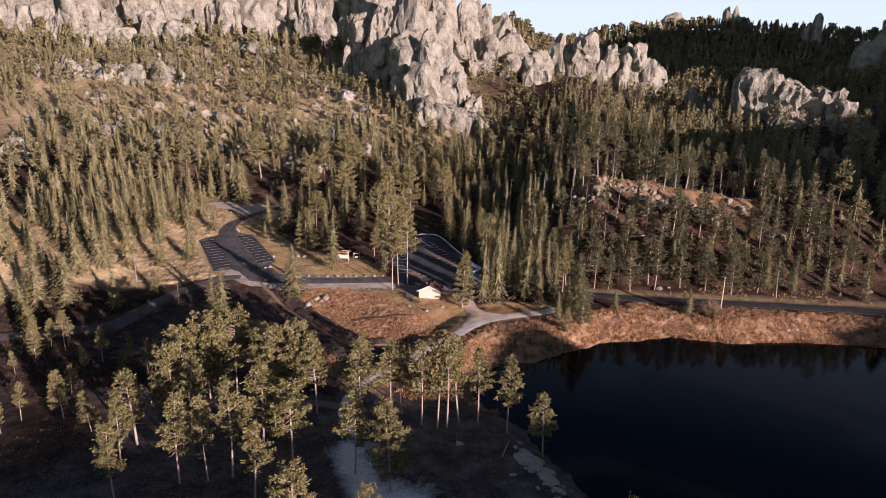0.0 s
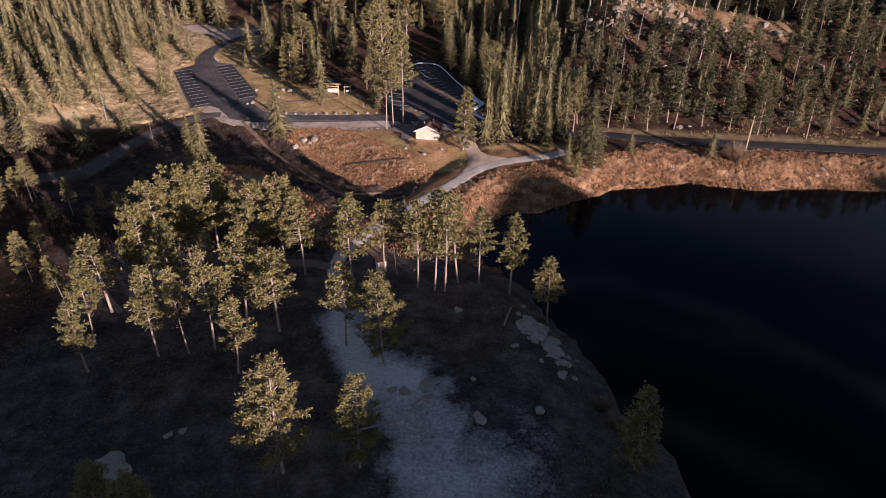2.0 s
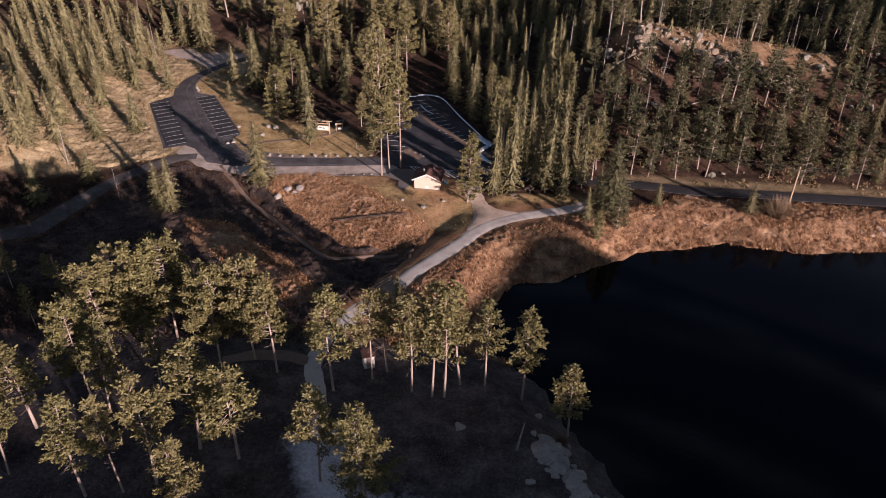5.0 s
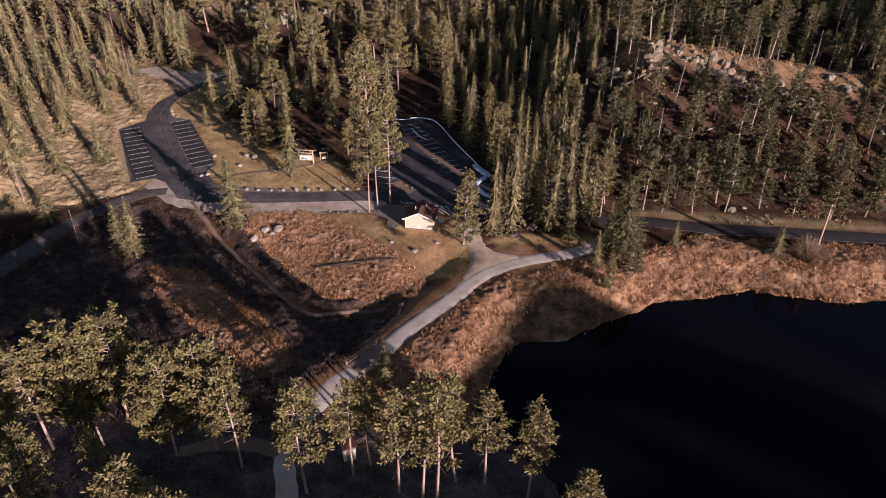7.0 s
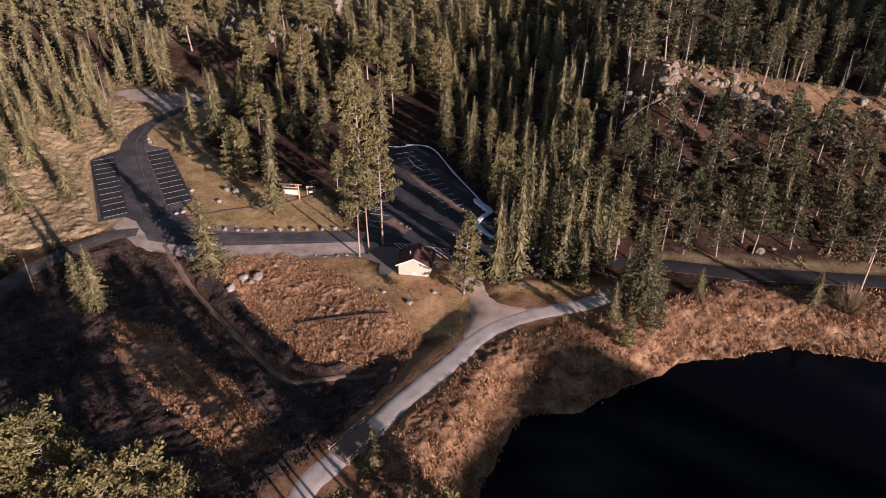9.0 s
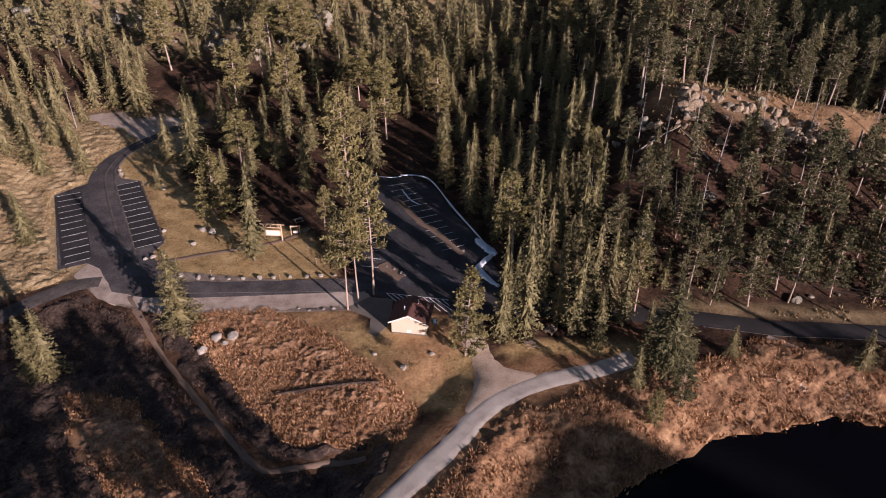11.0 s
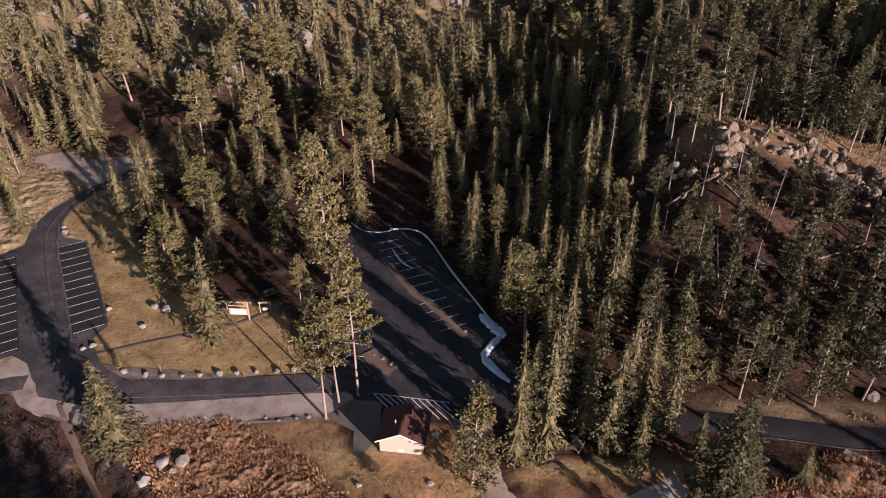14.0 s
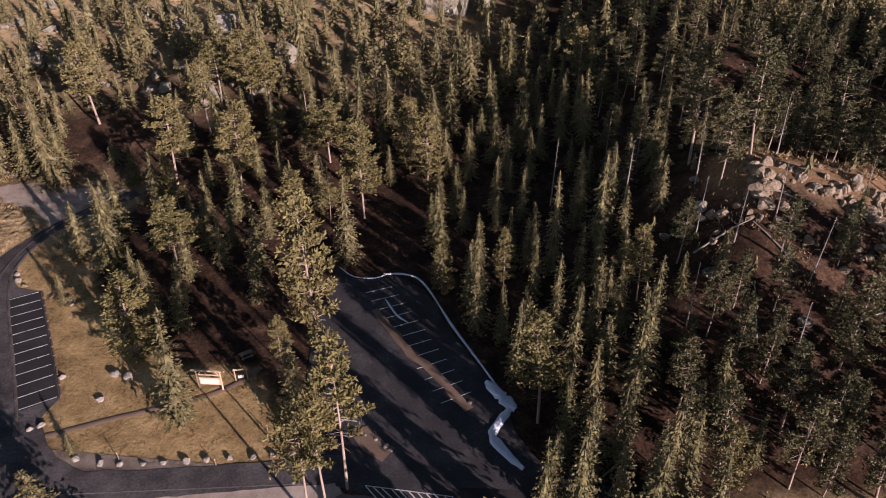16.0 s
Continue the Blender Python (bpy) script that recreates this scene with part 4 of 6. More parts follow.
def spruce_parts(r, H=16.0, R=2.4, foot=0.06, whorls=24, each=7, gap=0.7, size=0.8, ragged=0.3, core=0.62):
    """Trunk and crown of a spruce: whorls of boughs, each a spine set with flat drooping sprays."""
    lean = r.normal(0, 0.012, 2) * H
    zs = np.linspace(0, H, 5)
    trunk = tube(np.stack([lean[0] * (zs / H) ** 2, lean[1] * (zs / H) ** 2, zs - 0.3], -1), 0.17 * (H / 18) * (1 - zs / H) + 0.012, 6 if whorls > 20 else 4)
    root, way, ln, wd = [], [], [], []
    swell = r.uniform(0, 2 * np.pi)
    for k in range(whorls):
        u = min(max((k + r.uniform(-0.3, 0.3)) / whorls, 0.0), 0.98)
        t = foot + (1 - foot) * u
        L = R * (1 - u) ** 0.78 * min(1.0, 0.72 + 2.8 * u) + 0.12
        L *= 1 + 0.13 * math.sin(17 * u + swell) + r.normal(0, 0.06)
        for a in r.uniform(0, 2 * np.pi) + np.arange(each) * 2 * np.pi / each + r.normal(0, 0.25, each):
            if r.random() < 0.10:
                continue
            l = L * r.uniform(1 - ragged, 1 + 0.6 * ragged)
            rise_ = 0.30 - 0.75 * (1 - t) + r.normal(0, 0.10)
            n = max(1, int(l / gap + 0.5))
            grow = 0.45 + 0.55 * (1 - u) ** 0.7
            for f in (np.arange(n) + 0.6) / n:
                q = np.array([math.cos(a) * l * f + lean[0] * t * t, math.sin(a) * l * f + lean[1] * t * t, t * H + l * (rise_ * f - 0.10 * f * f)])
                for turn in ((0.0, 0.9, -0.9) if f > 0.35 else (0.7, -0.7)):
                    yaw = a + turn + r.normal(0, 0.22)
                    root.append(q + r.normal(0, 0.06, 3))
                    way.append((math.cos(yaw), math.sin(yaw), rise_ * 0.6 - 0.22 + r.normal(0, 0.22)))
                    ln.append(size * grow * r.uniform(0.7, 1.3) * (1.0 if turn == 0 else 0.85))
                    wd.append(size * grow * r.uniform(0.22, 0.36))
    root.append((lean[0], lean[1], H * 0.93))
    way.append((0, 0, 1.0))
    ln.append(H * 0.075)
    wd.append(0.13)
    crown = kites(np.array(root), np.array(way, float), np.array(ln), np.array(wd), r, 0.5)
    return trunk, gather([crown, tiers(r, H * 0.95, R * core, foot, max(7, int(whorls * 0.55)), 6, 0.4)])


def tiers(r, H, R, foot, n, sides, ragged=0.3, axis=None):
    """A compact spruce crown: ragged skirts of boughs set one over the other."""
    V, F, m = [], [], 0
    for k in range(n):
        t = foot + (1 - foot) * k / n
        z0, z1 = t * H, min(H, (t + 2.0 * (1 - foot) / n) * H)
        L = R * (1 - (t - foot) / (1 - foot)) ** 0.9 * (0.7 if k == 0 else 1.0) + 0.08
        a = r.uniform(0, 6.28) + np.arange(2 * sides) * np.pi / sides + r.normal(0, 0.12, 2 * sides)
        rad = L * np.where(np.arange(2 * sides) % 2, r.uniform(0.40, 0.65, 2 * sides), r.uniform(1 - ragged, 1 + ragged, 2 * sides))
        z = z0 + (z1 - z0) * np.where(np.arange(2 * sides) % 2, 0.30, r.uniform(-0.12, 0.16, 2 * sides))
        V.append(np.concatenate([np.stack([np.cos(a) * rad, np.sin(a) * rad, z], -1), [[r.normal(0, 0.05), r.normal(0, 0.05), z1]]]))
        i = np.arange(2 * sides)
        F.append(np.stack([i, (i + 1) % (2 * sides), np.full(2 * sides, 2 * sides)], -1) + m)
        m += 2 * sides + 1
    return np.concatenate(V), np.concatenate(F)


def simple_spruce(r, H, R, foot, n, sides):
    zs = np.array([0, 0.5 * H, 0.9 * H])
    return tube(np.stack([0 * zs, 0 * zs, zs - 0.3], -1), [0.16, 0.10, 0.02], 4), tiers(r, H, R, foot, n, sides)


def pine_parts(r, H=15.0, R=2.6, foot=0.42, clumps=75, burst=14, size=0.62, lean=0.03, flat=0.5, fat=1.0):
    """Trunk with limbs and crown of a ponderosa pine: tufts of long needles at the ends of bent limbs."""
    off = r.normal(0, lean, 2) * H
    zs = np.linspace(0, H * 0.97, 8)
    bend = r.normal(0, 0.01, 2) * H

    def axis_at(t):
        return np.array([off[0] * t + bend[0] * math.sin(3.1 * t), off[1] * t + bend[1] * math.sin(3.1 * t), H * t])

    pts = np.array([axis_at(z / H) for z in zs]) - (0, 0, 0.3)
    pieces = [tube(pts, 0.17 * (H / 15) * (1 - 0.9 * zs / H) ** 0.9, 7)]
    root, way, ln, wd = [], [], [], []
    skew = r.uniform(0, 2 * np.pi)
    limbs = max(12, clumps // 2)
    for k in range(limbs):
        u = min((k + r.random()) / limbs, 0.985)
        t = foot + (1 - foot) * u
        prof = min(1.0, u / 0.22 + 0.5) * (1 - u) ** flat
        a = k * 2.4 + r.normal(0, 0.5)
        l = R * prof * r.uniform(0.65, 1.15) * (1 + 0.2 * math.cos(a - skew)) + 0.15
        start = axis_at(max(foot * 0.9, t - 0.02))
        lift = r.uniform(-0.18, 0.12) + 0.45 * u
        tip = axis_at(t) + np.array([math.cos(a) * l, math.sin(a) * l, lift * l])
        mid = (start + tip) / 2 - (0, 0, 0.07 * l)
        if l > 0.6:
            pieces.append(tube([start, mid, tip], [0.05, 0.035, 0.012], 3))
        m = max(2, int(l * 1.9) + 1)
        for f in np.linspace(0.42, 1.0, m):
            q = start + (tip - start) * f - np.array([0, 0, 0.28 * l * f * (1 - f)])
            yaw = a + r.choice((-1, 1)) * r.uniform(0.3, 1.1)
            q = q + np.array([math.cos(yaw), math.sin(yaw), 0.25]) * r.uniform(0.1, 0.5) * min(1.0, l * 0.5)
            n = max(4, burst + int(r.integers(-2, 3)))
            d = unit(r.normal(size=(n, 3)) * (1, 1, 0.75) + (0.7 * math.cos(yaw), 0.7 * math.sin(yaw), 0.35))
            root.append(q + d * 0.15 * size + r.normal(0, 0.17, (n, 3)) * (1, 1, 0.6))
            way.append(d)
            ln.append(size * r.uniform(0.6, 1.15, n))
            wd.append(fat * size * r.uniform(0.15, 0.26, n))
    top = axis_at(0.985)
    root.append(top + r.normal(0, 0.12, (8, 3)))
    way.append(unit(r.normal(size=(8, 3)) + (0, 0, 0.8)))
    ln.append(size * r.uniform(0.6, 1.0, 8))
    wd.append(fat * size * r.uniform(0.18, 0.3, 8))
    # a few bare stubs under the crown
    for k in range(9):
        t, a = r.uniform(0.6 * foot, foot + 0.04), r.uniform(0, 2 * np.pi)
        s = axis_at(t)
        pieces.append(tube([s, s + (math.cos(a) * 0.5, math.sin(a) * 0.5, -0.05), s + np.array([math.cos(a), math.sin(a), -0.12]) * r.uniform(0.8, 1.6)], [0.03, 0.02, 0.008], 3))
    return gather(pieces), tufted(np.concatenate(root), np.concatenate(way), np.concatenate(ln), np.concatenate(wd), r)


def snag_parts(r, H=13.0):
    zs = np.linspace(0, H, 8)
    pieces = [tube(np.stack([0.02 * zs, 0.01 * zs, zs - 0.3], -1), 0.17 * (1 - 0.9 * zs / H) + 0.01, 6)]
    for k in range(44):
        t, a = r.uniform(0.3, 0.98), r.uniform(0, 2 * np.pi)
        s = np.array([0.02 * t * H, 0.01 * t * H, t * H])
        l = r.uniform(0.5, 1.7) * (1.1 - t) + 0.15
        pieces.append(tube([s, s + np.array([math.cos(a) * l * 0.5, math.sin(a) * l * 0.5, -0.05]), s + np.array([math.cos(a) * l, math.sin(a) * l, -0.2 * l])], [0.03, 0.02, 0.006], 3))
    return gather(pieces)


def tree_thing(name, parts, H, W, needle, label, group, bark=None):
    """A tree as a base with a trunk and a crown, parked below the ground until copied."""
    ob = new(name)
    part("trunk", mesh_np("trunk", *parts[0], [bark or M_BARK], smooth=True), None, ob)
    part("crown", mesh_np("crown", *parts[1], [needle]), None, ob)
    ob["made_height"], ob["made_width"] = H, W
    return tagged(ob, label, "tree", group)


tr = np.random.default_rng(21)
LABEL_S = "tall dark-green spruce with drooping boughs"
LABEL_P = "ponderosa pine with a tufted olive crown and pale bare trunk"
SPRUCES = [tree_thing("spruce_tree", spruce_parts(tr, 16, R, foot, wh, 7, 0.46, sz * 0.70, rg), 16, 2 * R, M_SPRUCE, LABEL_S, "spruces of the wood", M_BARK_DARK)
           for R, foot, wh, sz, rg in ((2.4, 0.03, 27, 0.80, 0.25), (2.1, 0.06, 26, 0.75, 0.32), (2.8, 0.04, 26, 0.85, 0.28), (2.0, 0.10, 24, 0.80, 0.40))]
SPRUCES.append(tree_thing("spruce_tree", spruce_parts(tr, 16, 3.2, 0.02, 34, 11, 0.42, 0.50, 0.22), 16, 6.4, M_GREEN, "broad dense spruce with boughs down to the grass", "spruces of the wood", M_BARK_DARK))
PINES = [tree_thing("pine_tree", pine_parts(tr, 15, R, foot, n, 24, sz * 0.66, ln, fl), 15, 2 * R, M_PINE, LABEL_P, "ponderosa pines")
         for R, foot, n, sz, ln, fl in ((2.6, 0.42, 84, 0.72, 0.02, 0.55), (2.3, 0.48, 70, 0.70, 0.045, 0.55), (3.0, 0.30, 96, 0.75, 0.03, 0.60), (2.3, 0.40, 80, 0.70, 0.03, 0.65), (3.7, 0.36, 120, 0.80, 0.02, 0.36))]
PINES.append(tree_thing("pine_tree", pine_parts(tr, 15, 2.8, 0.12, 130, 18, 0.52, 0.02, 0.75), 15, 5.6, M_PINE, "full-crowned pine with branches almost to the ground", "ponderosa pines"))
PINES.append(tree_thing("pine_tree", pine_parts(tr, 15, 2.2, 0.38, 74, 19, 0.50, 0.03, 0.62), 15, 4.4, M_PINE, "slim pine with a small high crown and long pale trunk", "ponderosa pines"))
PINES.append(tree_thing("pine_tree", pine_parts(tr, 15, 2.0, 0.46, 66, 19, 0.48, 0.03, 0.58), 15, 4.0, M_PINE, "slender pine, its small crown high on a bare trunk", "ponderosa pines"))
PINES.append(tree_thing("pine_tree", pine_parts(tr, 15, 3.1, 0.20, 110, 40, 0.38, 0.02, 0.55, 0.8), 15, 6.2, M_PINE, "broad open pine with limbs showing through its crown", "ponderosa pines"))
PINES.append(tree_thing("pine_tree", pine_parts(tr, 15, 2.6, 0.16, 110, 18, 0.50, 0.02, 0.75), 15, 5.2, M_GREEN, "dark-green young pine, its needles toned down for the slope's shade", "ponderosa pines"))
PINES.append(tree_thing("pine_tree", pine_parts(tr, 15, 2.4, 0.34, 84, 19, 0.48, 0.03, 0.6), 15, 4.8, M_GREEN, "dark-green pine toned down for shade, with a thin pale trunk", "ponderosa pines"))
PINES.append(tree_thing("pine_tree", pine_parts(tr, 15, 2.6, 0.58, 76, 20, 0.46, 0.03, 0.42), 15, 5.2, M_PINE, "tall pine, its loose crown high on a bare pale trunk", "ponderosa pines"))
SNAG = new("dead_tree")
part("trunk", mesh_np("trunk", *snag_parts(tr), [M_DEAD], smooth=True), None, SNAG)
tagged(SNAG, "bare grey dead pine with broken twigs", "tree", "dead trees")
used = set()


def plant(proto, x, y, H, W=0.0, label=""):
    """Sets a tree of height H and crown width W on the ground: the first use moves the model, later ones copy it."""
    s = H / (13.0 if proto is SNAG else float(proto["made_height"]))
    w = W / float(proto["made_width"]) if W else s
    m = Matrix.LocRotScale((x, y, ground_z(x, y)), Euler((tr.normal(0, 0.02), tr.normal(0, 0.02), tr.uniform(0, 6.28))), None)
    if proto in used:
        ob = copy_thing(proto, m)
    else:
        used.add(proto)
        ob = proto
        ob.matrix_basis = m
    ob.scale = (w, w, s)
    if label:
        tagged(ob, label)
    planted.append((x, y))
    return ob


planted = []


def hero(kind, rows, label=""):
    """Trees by place, height, crown width and model."""
    for x, y, H, W, k in rows:
        plant((PINES if kind == "p" else SPRUCES)[k], x, y, H, W, label)


# pines of the knoll, from the shore inland
hero("p", [(-16.0, 93.4, 16.4, 6.0, 0), (-11.2, 96.6, 14.6, 4.4, 1), (-9.4, 98.4, 14.0, 4.2, 7), (-5.6, 94.4, 16.2, 5.0, 6), (-2.8, 93.4, 17.8, 4.4, 7), (-1.2, 93.6, 18.0, 5.2, 6), (0.9, 96.5, 16.3, 5.4, 1), (4.3, 96.4, 13.8, 4.2, 7), (9.4, 95.6, 14.2, 5.0, 3), (15.3, 90.8, 12.2, 4.8, 3)])
hero("p", [(-51.1, 84.0, 13.5, 6.2, 3), (-48.3, 70.9, 12.0, 4.2, 3), (-50.4, 77.0, 12.6, 3.6, 1), (-40.2, 74.6, 14.8, 4.9, 3), (-36.2, 75.3, 13.9, 3.6, 1), (-33.0, 76.6, 16.0, 5.0, 1), (-29.9, 82.0, 14.8, 6.8, 0), (-24.8, 80.7, 14.3, 6.6, 0), (-28.1, 71.6, 12.0, 4.6, 1), (-38.4, 91.5, 10.0, 2.6, 7)])
hero("p", [(-18.2, 55.6, 17.6, 8.0, 8), (-9.6, 56.8, 13.2, 5.6, 8), (-14.6, 78.0, 13.4, 5.2, 0), (-8.9, 74.7, 15.0, 6.6, 8), (22.4, 59.0, 12.6, 5.0, 5), (-35.8, 48.3, 8.4, 4.4, 2), (-31.5, 46.5, 9.8, 5.0, 2)])
hero("p", [(-41.3, 103.7, 17.0, 8.4, 4), (-45.5, 101.2, 17.0, 8.4, 4), (-48.4, 98.6, 15.8, 6.4, 0), (-42.6, 99.6, 14.5, 6.4, 2), (-47.0, 89.6, 15.4, 6.0, 4), (-43.6, 87.6, 13.8, 4.8, 2), (-33.0, 98.4, 16.0, 7.4, 4), (-28.4, 99.6, 16.2, 8.0, 4), (-24.6, 97.0, 15.0, 5.6, 0)])
hero("p", [(-68.0, 92.0, 9.0, 3.6, 2), (-92.0, 121.0, 9.0, 3.6, 5), (-84.0, 120.0, 9.0, 3.6, 3), (-88.0, 116.0, 8.5, 3.2, 5), (-75.0, 84.0, 8.0, 3.4, 3)])
hero("s", [(-9.5, 113.5, 7.0, 2.8, 0), (-4.5, 107.0, 6.0, 2.6, 0), (-7.0, 106.0, 4.0, 2.0, 2)], "small green spruce beside the dam path")
# young pines on the marsh's dim side
for k in range(26):
    x, y = tr.uniform(-100, -54), tr.uniform(84, 124)
    if seg_dist(np.array([x]), np.array([y]), LEFT_TRACK)[0] > 5 and depth_in(np.array([x]), np.array([y]), STRIP)[0] < -6:
        plant(PINES[int(tr.choice([2, 3, 5]))], x, y, tr.uniform(4, 8.5))
# trees round the lots and the small building
hero("s", [(-36.5, 173.7, 18.8, 5.2, 3), (6.1, 153.6, 19.6, 3.4, 1), (7.4, 156.0, 14.0, 3.0, 1), (9.8, 155.0, 23.4, 4.6, 1), (12.0, 160.6, 18.0, 3.2, 3), (-43.4, 156.0, 14.2, 6.8, 0), (39.7, 151.9, 5.5, 2.6, 2), (17.0, 155.6, 17.6, 5.0, 3), (15.4, 158.6, 16.0, 4.0, 0), (-59.0, 146.0, 12.2, 5.4, 2),
           (-61.6, 146.4, 10.8, 4.6, 0), (57.5, 149.5, 7.5, 3.2, 3), (-84.8, 143.4, 9.6, 4.2, 0), (-79.6, 154.4, 6.8, 4.2, 2), (-93.9, 139.1, 14.6, 6.0, 3), (-48.8, 169.6, 3.6, 1.6, 0), (-63.2, 198.8, 5.7, 2.4, 2), (20.6, 152.8, 12.0, 3.0, 1)])
plant(SPRUCES[4], 29.6, 149.0, 16.0, 9.4)
hero("s", [(9.0, 162.6, 11.5, 3.6, 0), (13.6, 165.4, 13.0, 3.8, 2), (17.6, 168.0, 13.5, 3.8, 1), (11.4, 169.6, 13.0, 3.8, 0), (15.0, 173.6, 14.0, 4.0, 2), (9.8, 181.0, 12.0, 3.4, 1), (19.4, 172.0, 11.0, 3.2, 3), (8.4, 186.0, 11.0, 3.2, 2), (5.0, 189.6, 10.0, 3.0, 0), (21.6, 165.6, 10.0, 3.4, 2), (0.6, 197.4, 12.0, 3.6, 1)])
hero("p", [(-18.0, 160.6, 16.7, 5.8, 11), (-16.6, 163.0, 16.8, 5.2, 11), (-14.3, 164.6, 22.8, 6.2, 0), (-22.0, 190.6, 25.6, 8.0, 5), (-28.9, 214.2, 14.0, 5.0, 7), (0.9, 151.0, 14.6, 5.8, 5), (27.6, 161.5, 12.5, 4.2, 3)])
# spruces of the lit west slope
hero("s", [(-99.9, 154.1, 15.0, 5.4, 1), (-112.0, 178.3, 15.0, 5.0, 0), (-106.1, 172.1, 15.0, 4.8, 1), (-110.5, 185.0, 16.0, 5.2, 0), (-97.5, 160.8, 15.0, 4.8, 2), (-104.3, 178.3, 15.0, 4.8, 1), (-107.0, 190.5, 16.0, 5.2, 2), (-96.4, 162.0, 11.6, 4.6, 0), (-99.8, 181.1, 15.0, 4.8, 1), (-104.9, 194.4, 15.0, 4.8, 0),
           (-92.8, 167.1, 13.1, 4.4, 1), (-101.0, 191.9, 15.0, 5.0, 2), (-103.8, 202.4, 15.0, 5.2, 1), (-99.9, 200.5, 15.0, 5.0, 0), (-99.6, 207.6, 15.0, 5.0, 2), (-92.8, 188.6, 13.5, 4.6, 1), (-93.6, 215.6, 14.4, 5.2, 0), (-90.9, 217.3, 12.8, 4.6, 1), (-90.8, 241.0, 13.0, 5.4, 2)])
hero("s", [(-83.4, 242.0, 12.0, 5.4, 0), (-104.0, 160.0, 14.0, 4.6, 2), (-110.0, 165.0, 15.0, 5.0, 0), (-95.5, 175.0, 14.0, 4.6, 1), (-96.5, 196.0, 14.0, 4.6, 0), (-108.0, 210.0, 15.0, 5.0, 1), (-102.0, 217.0, 14.0, 5.0, 2), (-99.0, 168.5, 13.5, 4.6, 0), (-90.0, 203.0, 12.0, 4.2, 1), (-116.0, 172.0, 15.0, 5.0, 1)])
# the valley wood behind the lawn and the shaded lot
hero("p", [(-81.0, 256.1, 18.3, 9.0, 0), (-57.1, 234.8, 17.8, 8.4, 0), (-48.9, 209.0, 12.4, 8.0, 2), (-54.1, 249.9, 16.2, 6.0, 3), (-54.6, 262.1, 13.4, 7.6, 0), (-43.0, 230.9, 17.6, 8.2, 2), (-27.0, 240.5, 13.0, 9.4, 4), (-18.2, 222.1, 18.0, 7.6, 2), (-12.6, 263.3, 15.0, 6.6, 3), (-10.4, 237.9, 16.0, 6.8, 5),
           (-6.6, 231.9, 16.0, 6.8, 5), (8.8, 174.4, 17.0, 6.2, 3), (26.4, 261.7, 16.0, 7.6, 0), (-47.2, 186.6, 13.8, 7.6, 5), (-46.9, 260.3, 16.0, 8.8, 2), (-42.8, 260.2, 15.0, 8.0, 2)])
hero("s", [(-82.8, 236.0, 18.9, 7.0, 0), (-72.3, 242.3, 5.4, 3.4, 2), (-66.7, 237.3, 8.6, 3.8, 1), (-58.4, 207.1, 16.9, 5.6, 0), (-44.0, 212.2, 10.0, 3.5, 1), (-40.2, 206.6, 11.0, 3.5, 3), (-40.1, 213.1, 9.0, 3.2, 1), (-40.9, 235.9, 9.0, 3.2, 0), (-27.0, 256.5, 16.0, 6.0, 2), (-21.4, 246.0, 18.0, 5.8, 0),
           (-19.7, 209.8, 16.0, 5.3, 2), (-35.7, 263.8, 9.0, 3.4, 1), (-33.1, 247.8, 10.0, 3.8, 0), (-15.5, 254.0, 14.0, 4.4, 1), (-8.8, 258.0, 13.0, 4.8, 0), (-5.0, 248.3, 13.0, 5.2, 2), (-2.2, 250.3, 17.0, 5.4, 1), (-1.1, 268.4, 17.0, 7.6, 2), (2.5, 265.0, 16.0, 7.4, 2)])
hero("s", [(6.4, 256.9, 14.0, 4.8, 0), (11.8, 269.3, 16.0, 6.2, 0), (12.6, 243.4, 14.0, 5.4, 2), (16.0, 240.9, 12.0, 3.4, 1), (13.3, 233.7, 12.0, 3.6, 3), (20.8, 246.1, 15.0, 4.4, 1), (25.6, 244.0, 15.0, 5.2, 0), (1.4, 235.9, 12.0, 3.8, 2), (6.1, 223.7, 12.0, 3.8, 0), (-1.5, 222.9, 11.0, 3.5, 1),
           (-4.4, 227.4, 7.0, 3.4, 2), (-3.7, 205.7, 13.0, 3.8, 0), (2.2, 201.2, 14.0, 4.2, 2), (10.8, 221.9, 11.0, 3.2, 1), (10.4, 207.1, 10.0, 3.0, 0), (14.1, 205.1, 19.0, 3.8, 1), (21.6, 208.4, 18.0, 4.4, 3), (24.0, 210.4, 16.0, 2.8, 1), (17.7, 200.3, 12.0, 3.2, 0)])
hero("s", [(20.1, 198.8, 13.0, 3.2, 1), (7.7, 209.6, 10.0, 3.2, 2), (1.7, 192.0, 15.1, 4.0, 0), (13.0, 179.2, 17.0, 3.8, 1), (32.9, 232.9, 14.0, 3.8, 0), (33.3, 223.6, 14.0, 5.2, 2), (37.0, 230.5, 12.0, 3.0, 1), (21.0, 175.7, 20.0, 4.6, 3), (20.2, 161.4, 19.0, 4.6, 1), (23.2, 161.5, 16.0, 3.8, 0), (25.0, 158.0, 15.0, 3.8, 3), (10.7, 199.4, 12.0, 3.0, 1), (6.3, 182.0, 14.0, 3.4, 0), (12.6, 190.0, 14.0, 3.6, 1), (17.4, 187.6, 15.0, 3.6, 0), (24.8, 184.6, 15.0, 4.0, 1), (-60.2, 211.5, 14.0, 4.6, 1)])
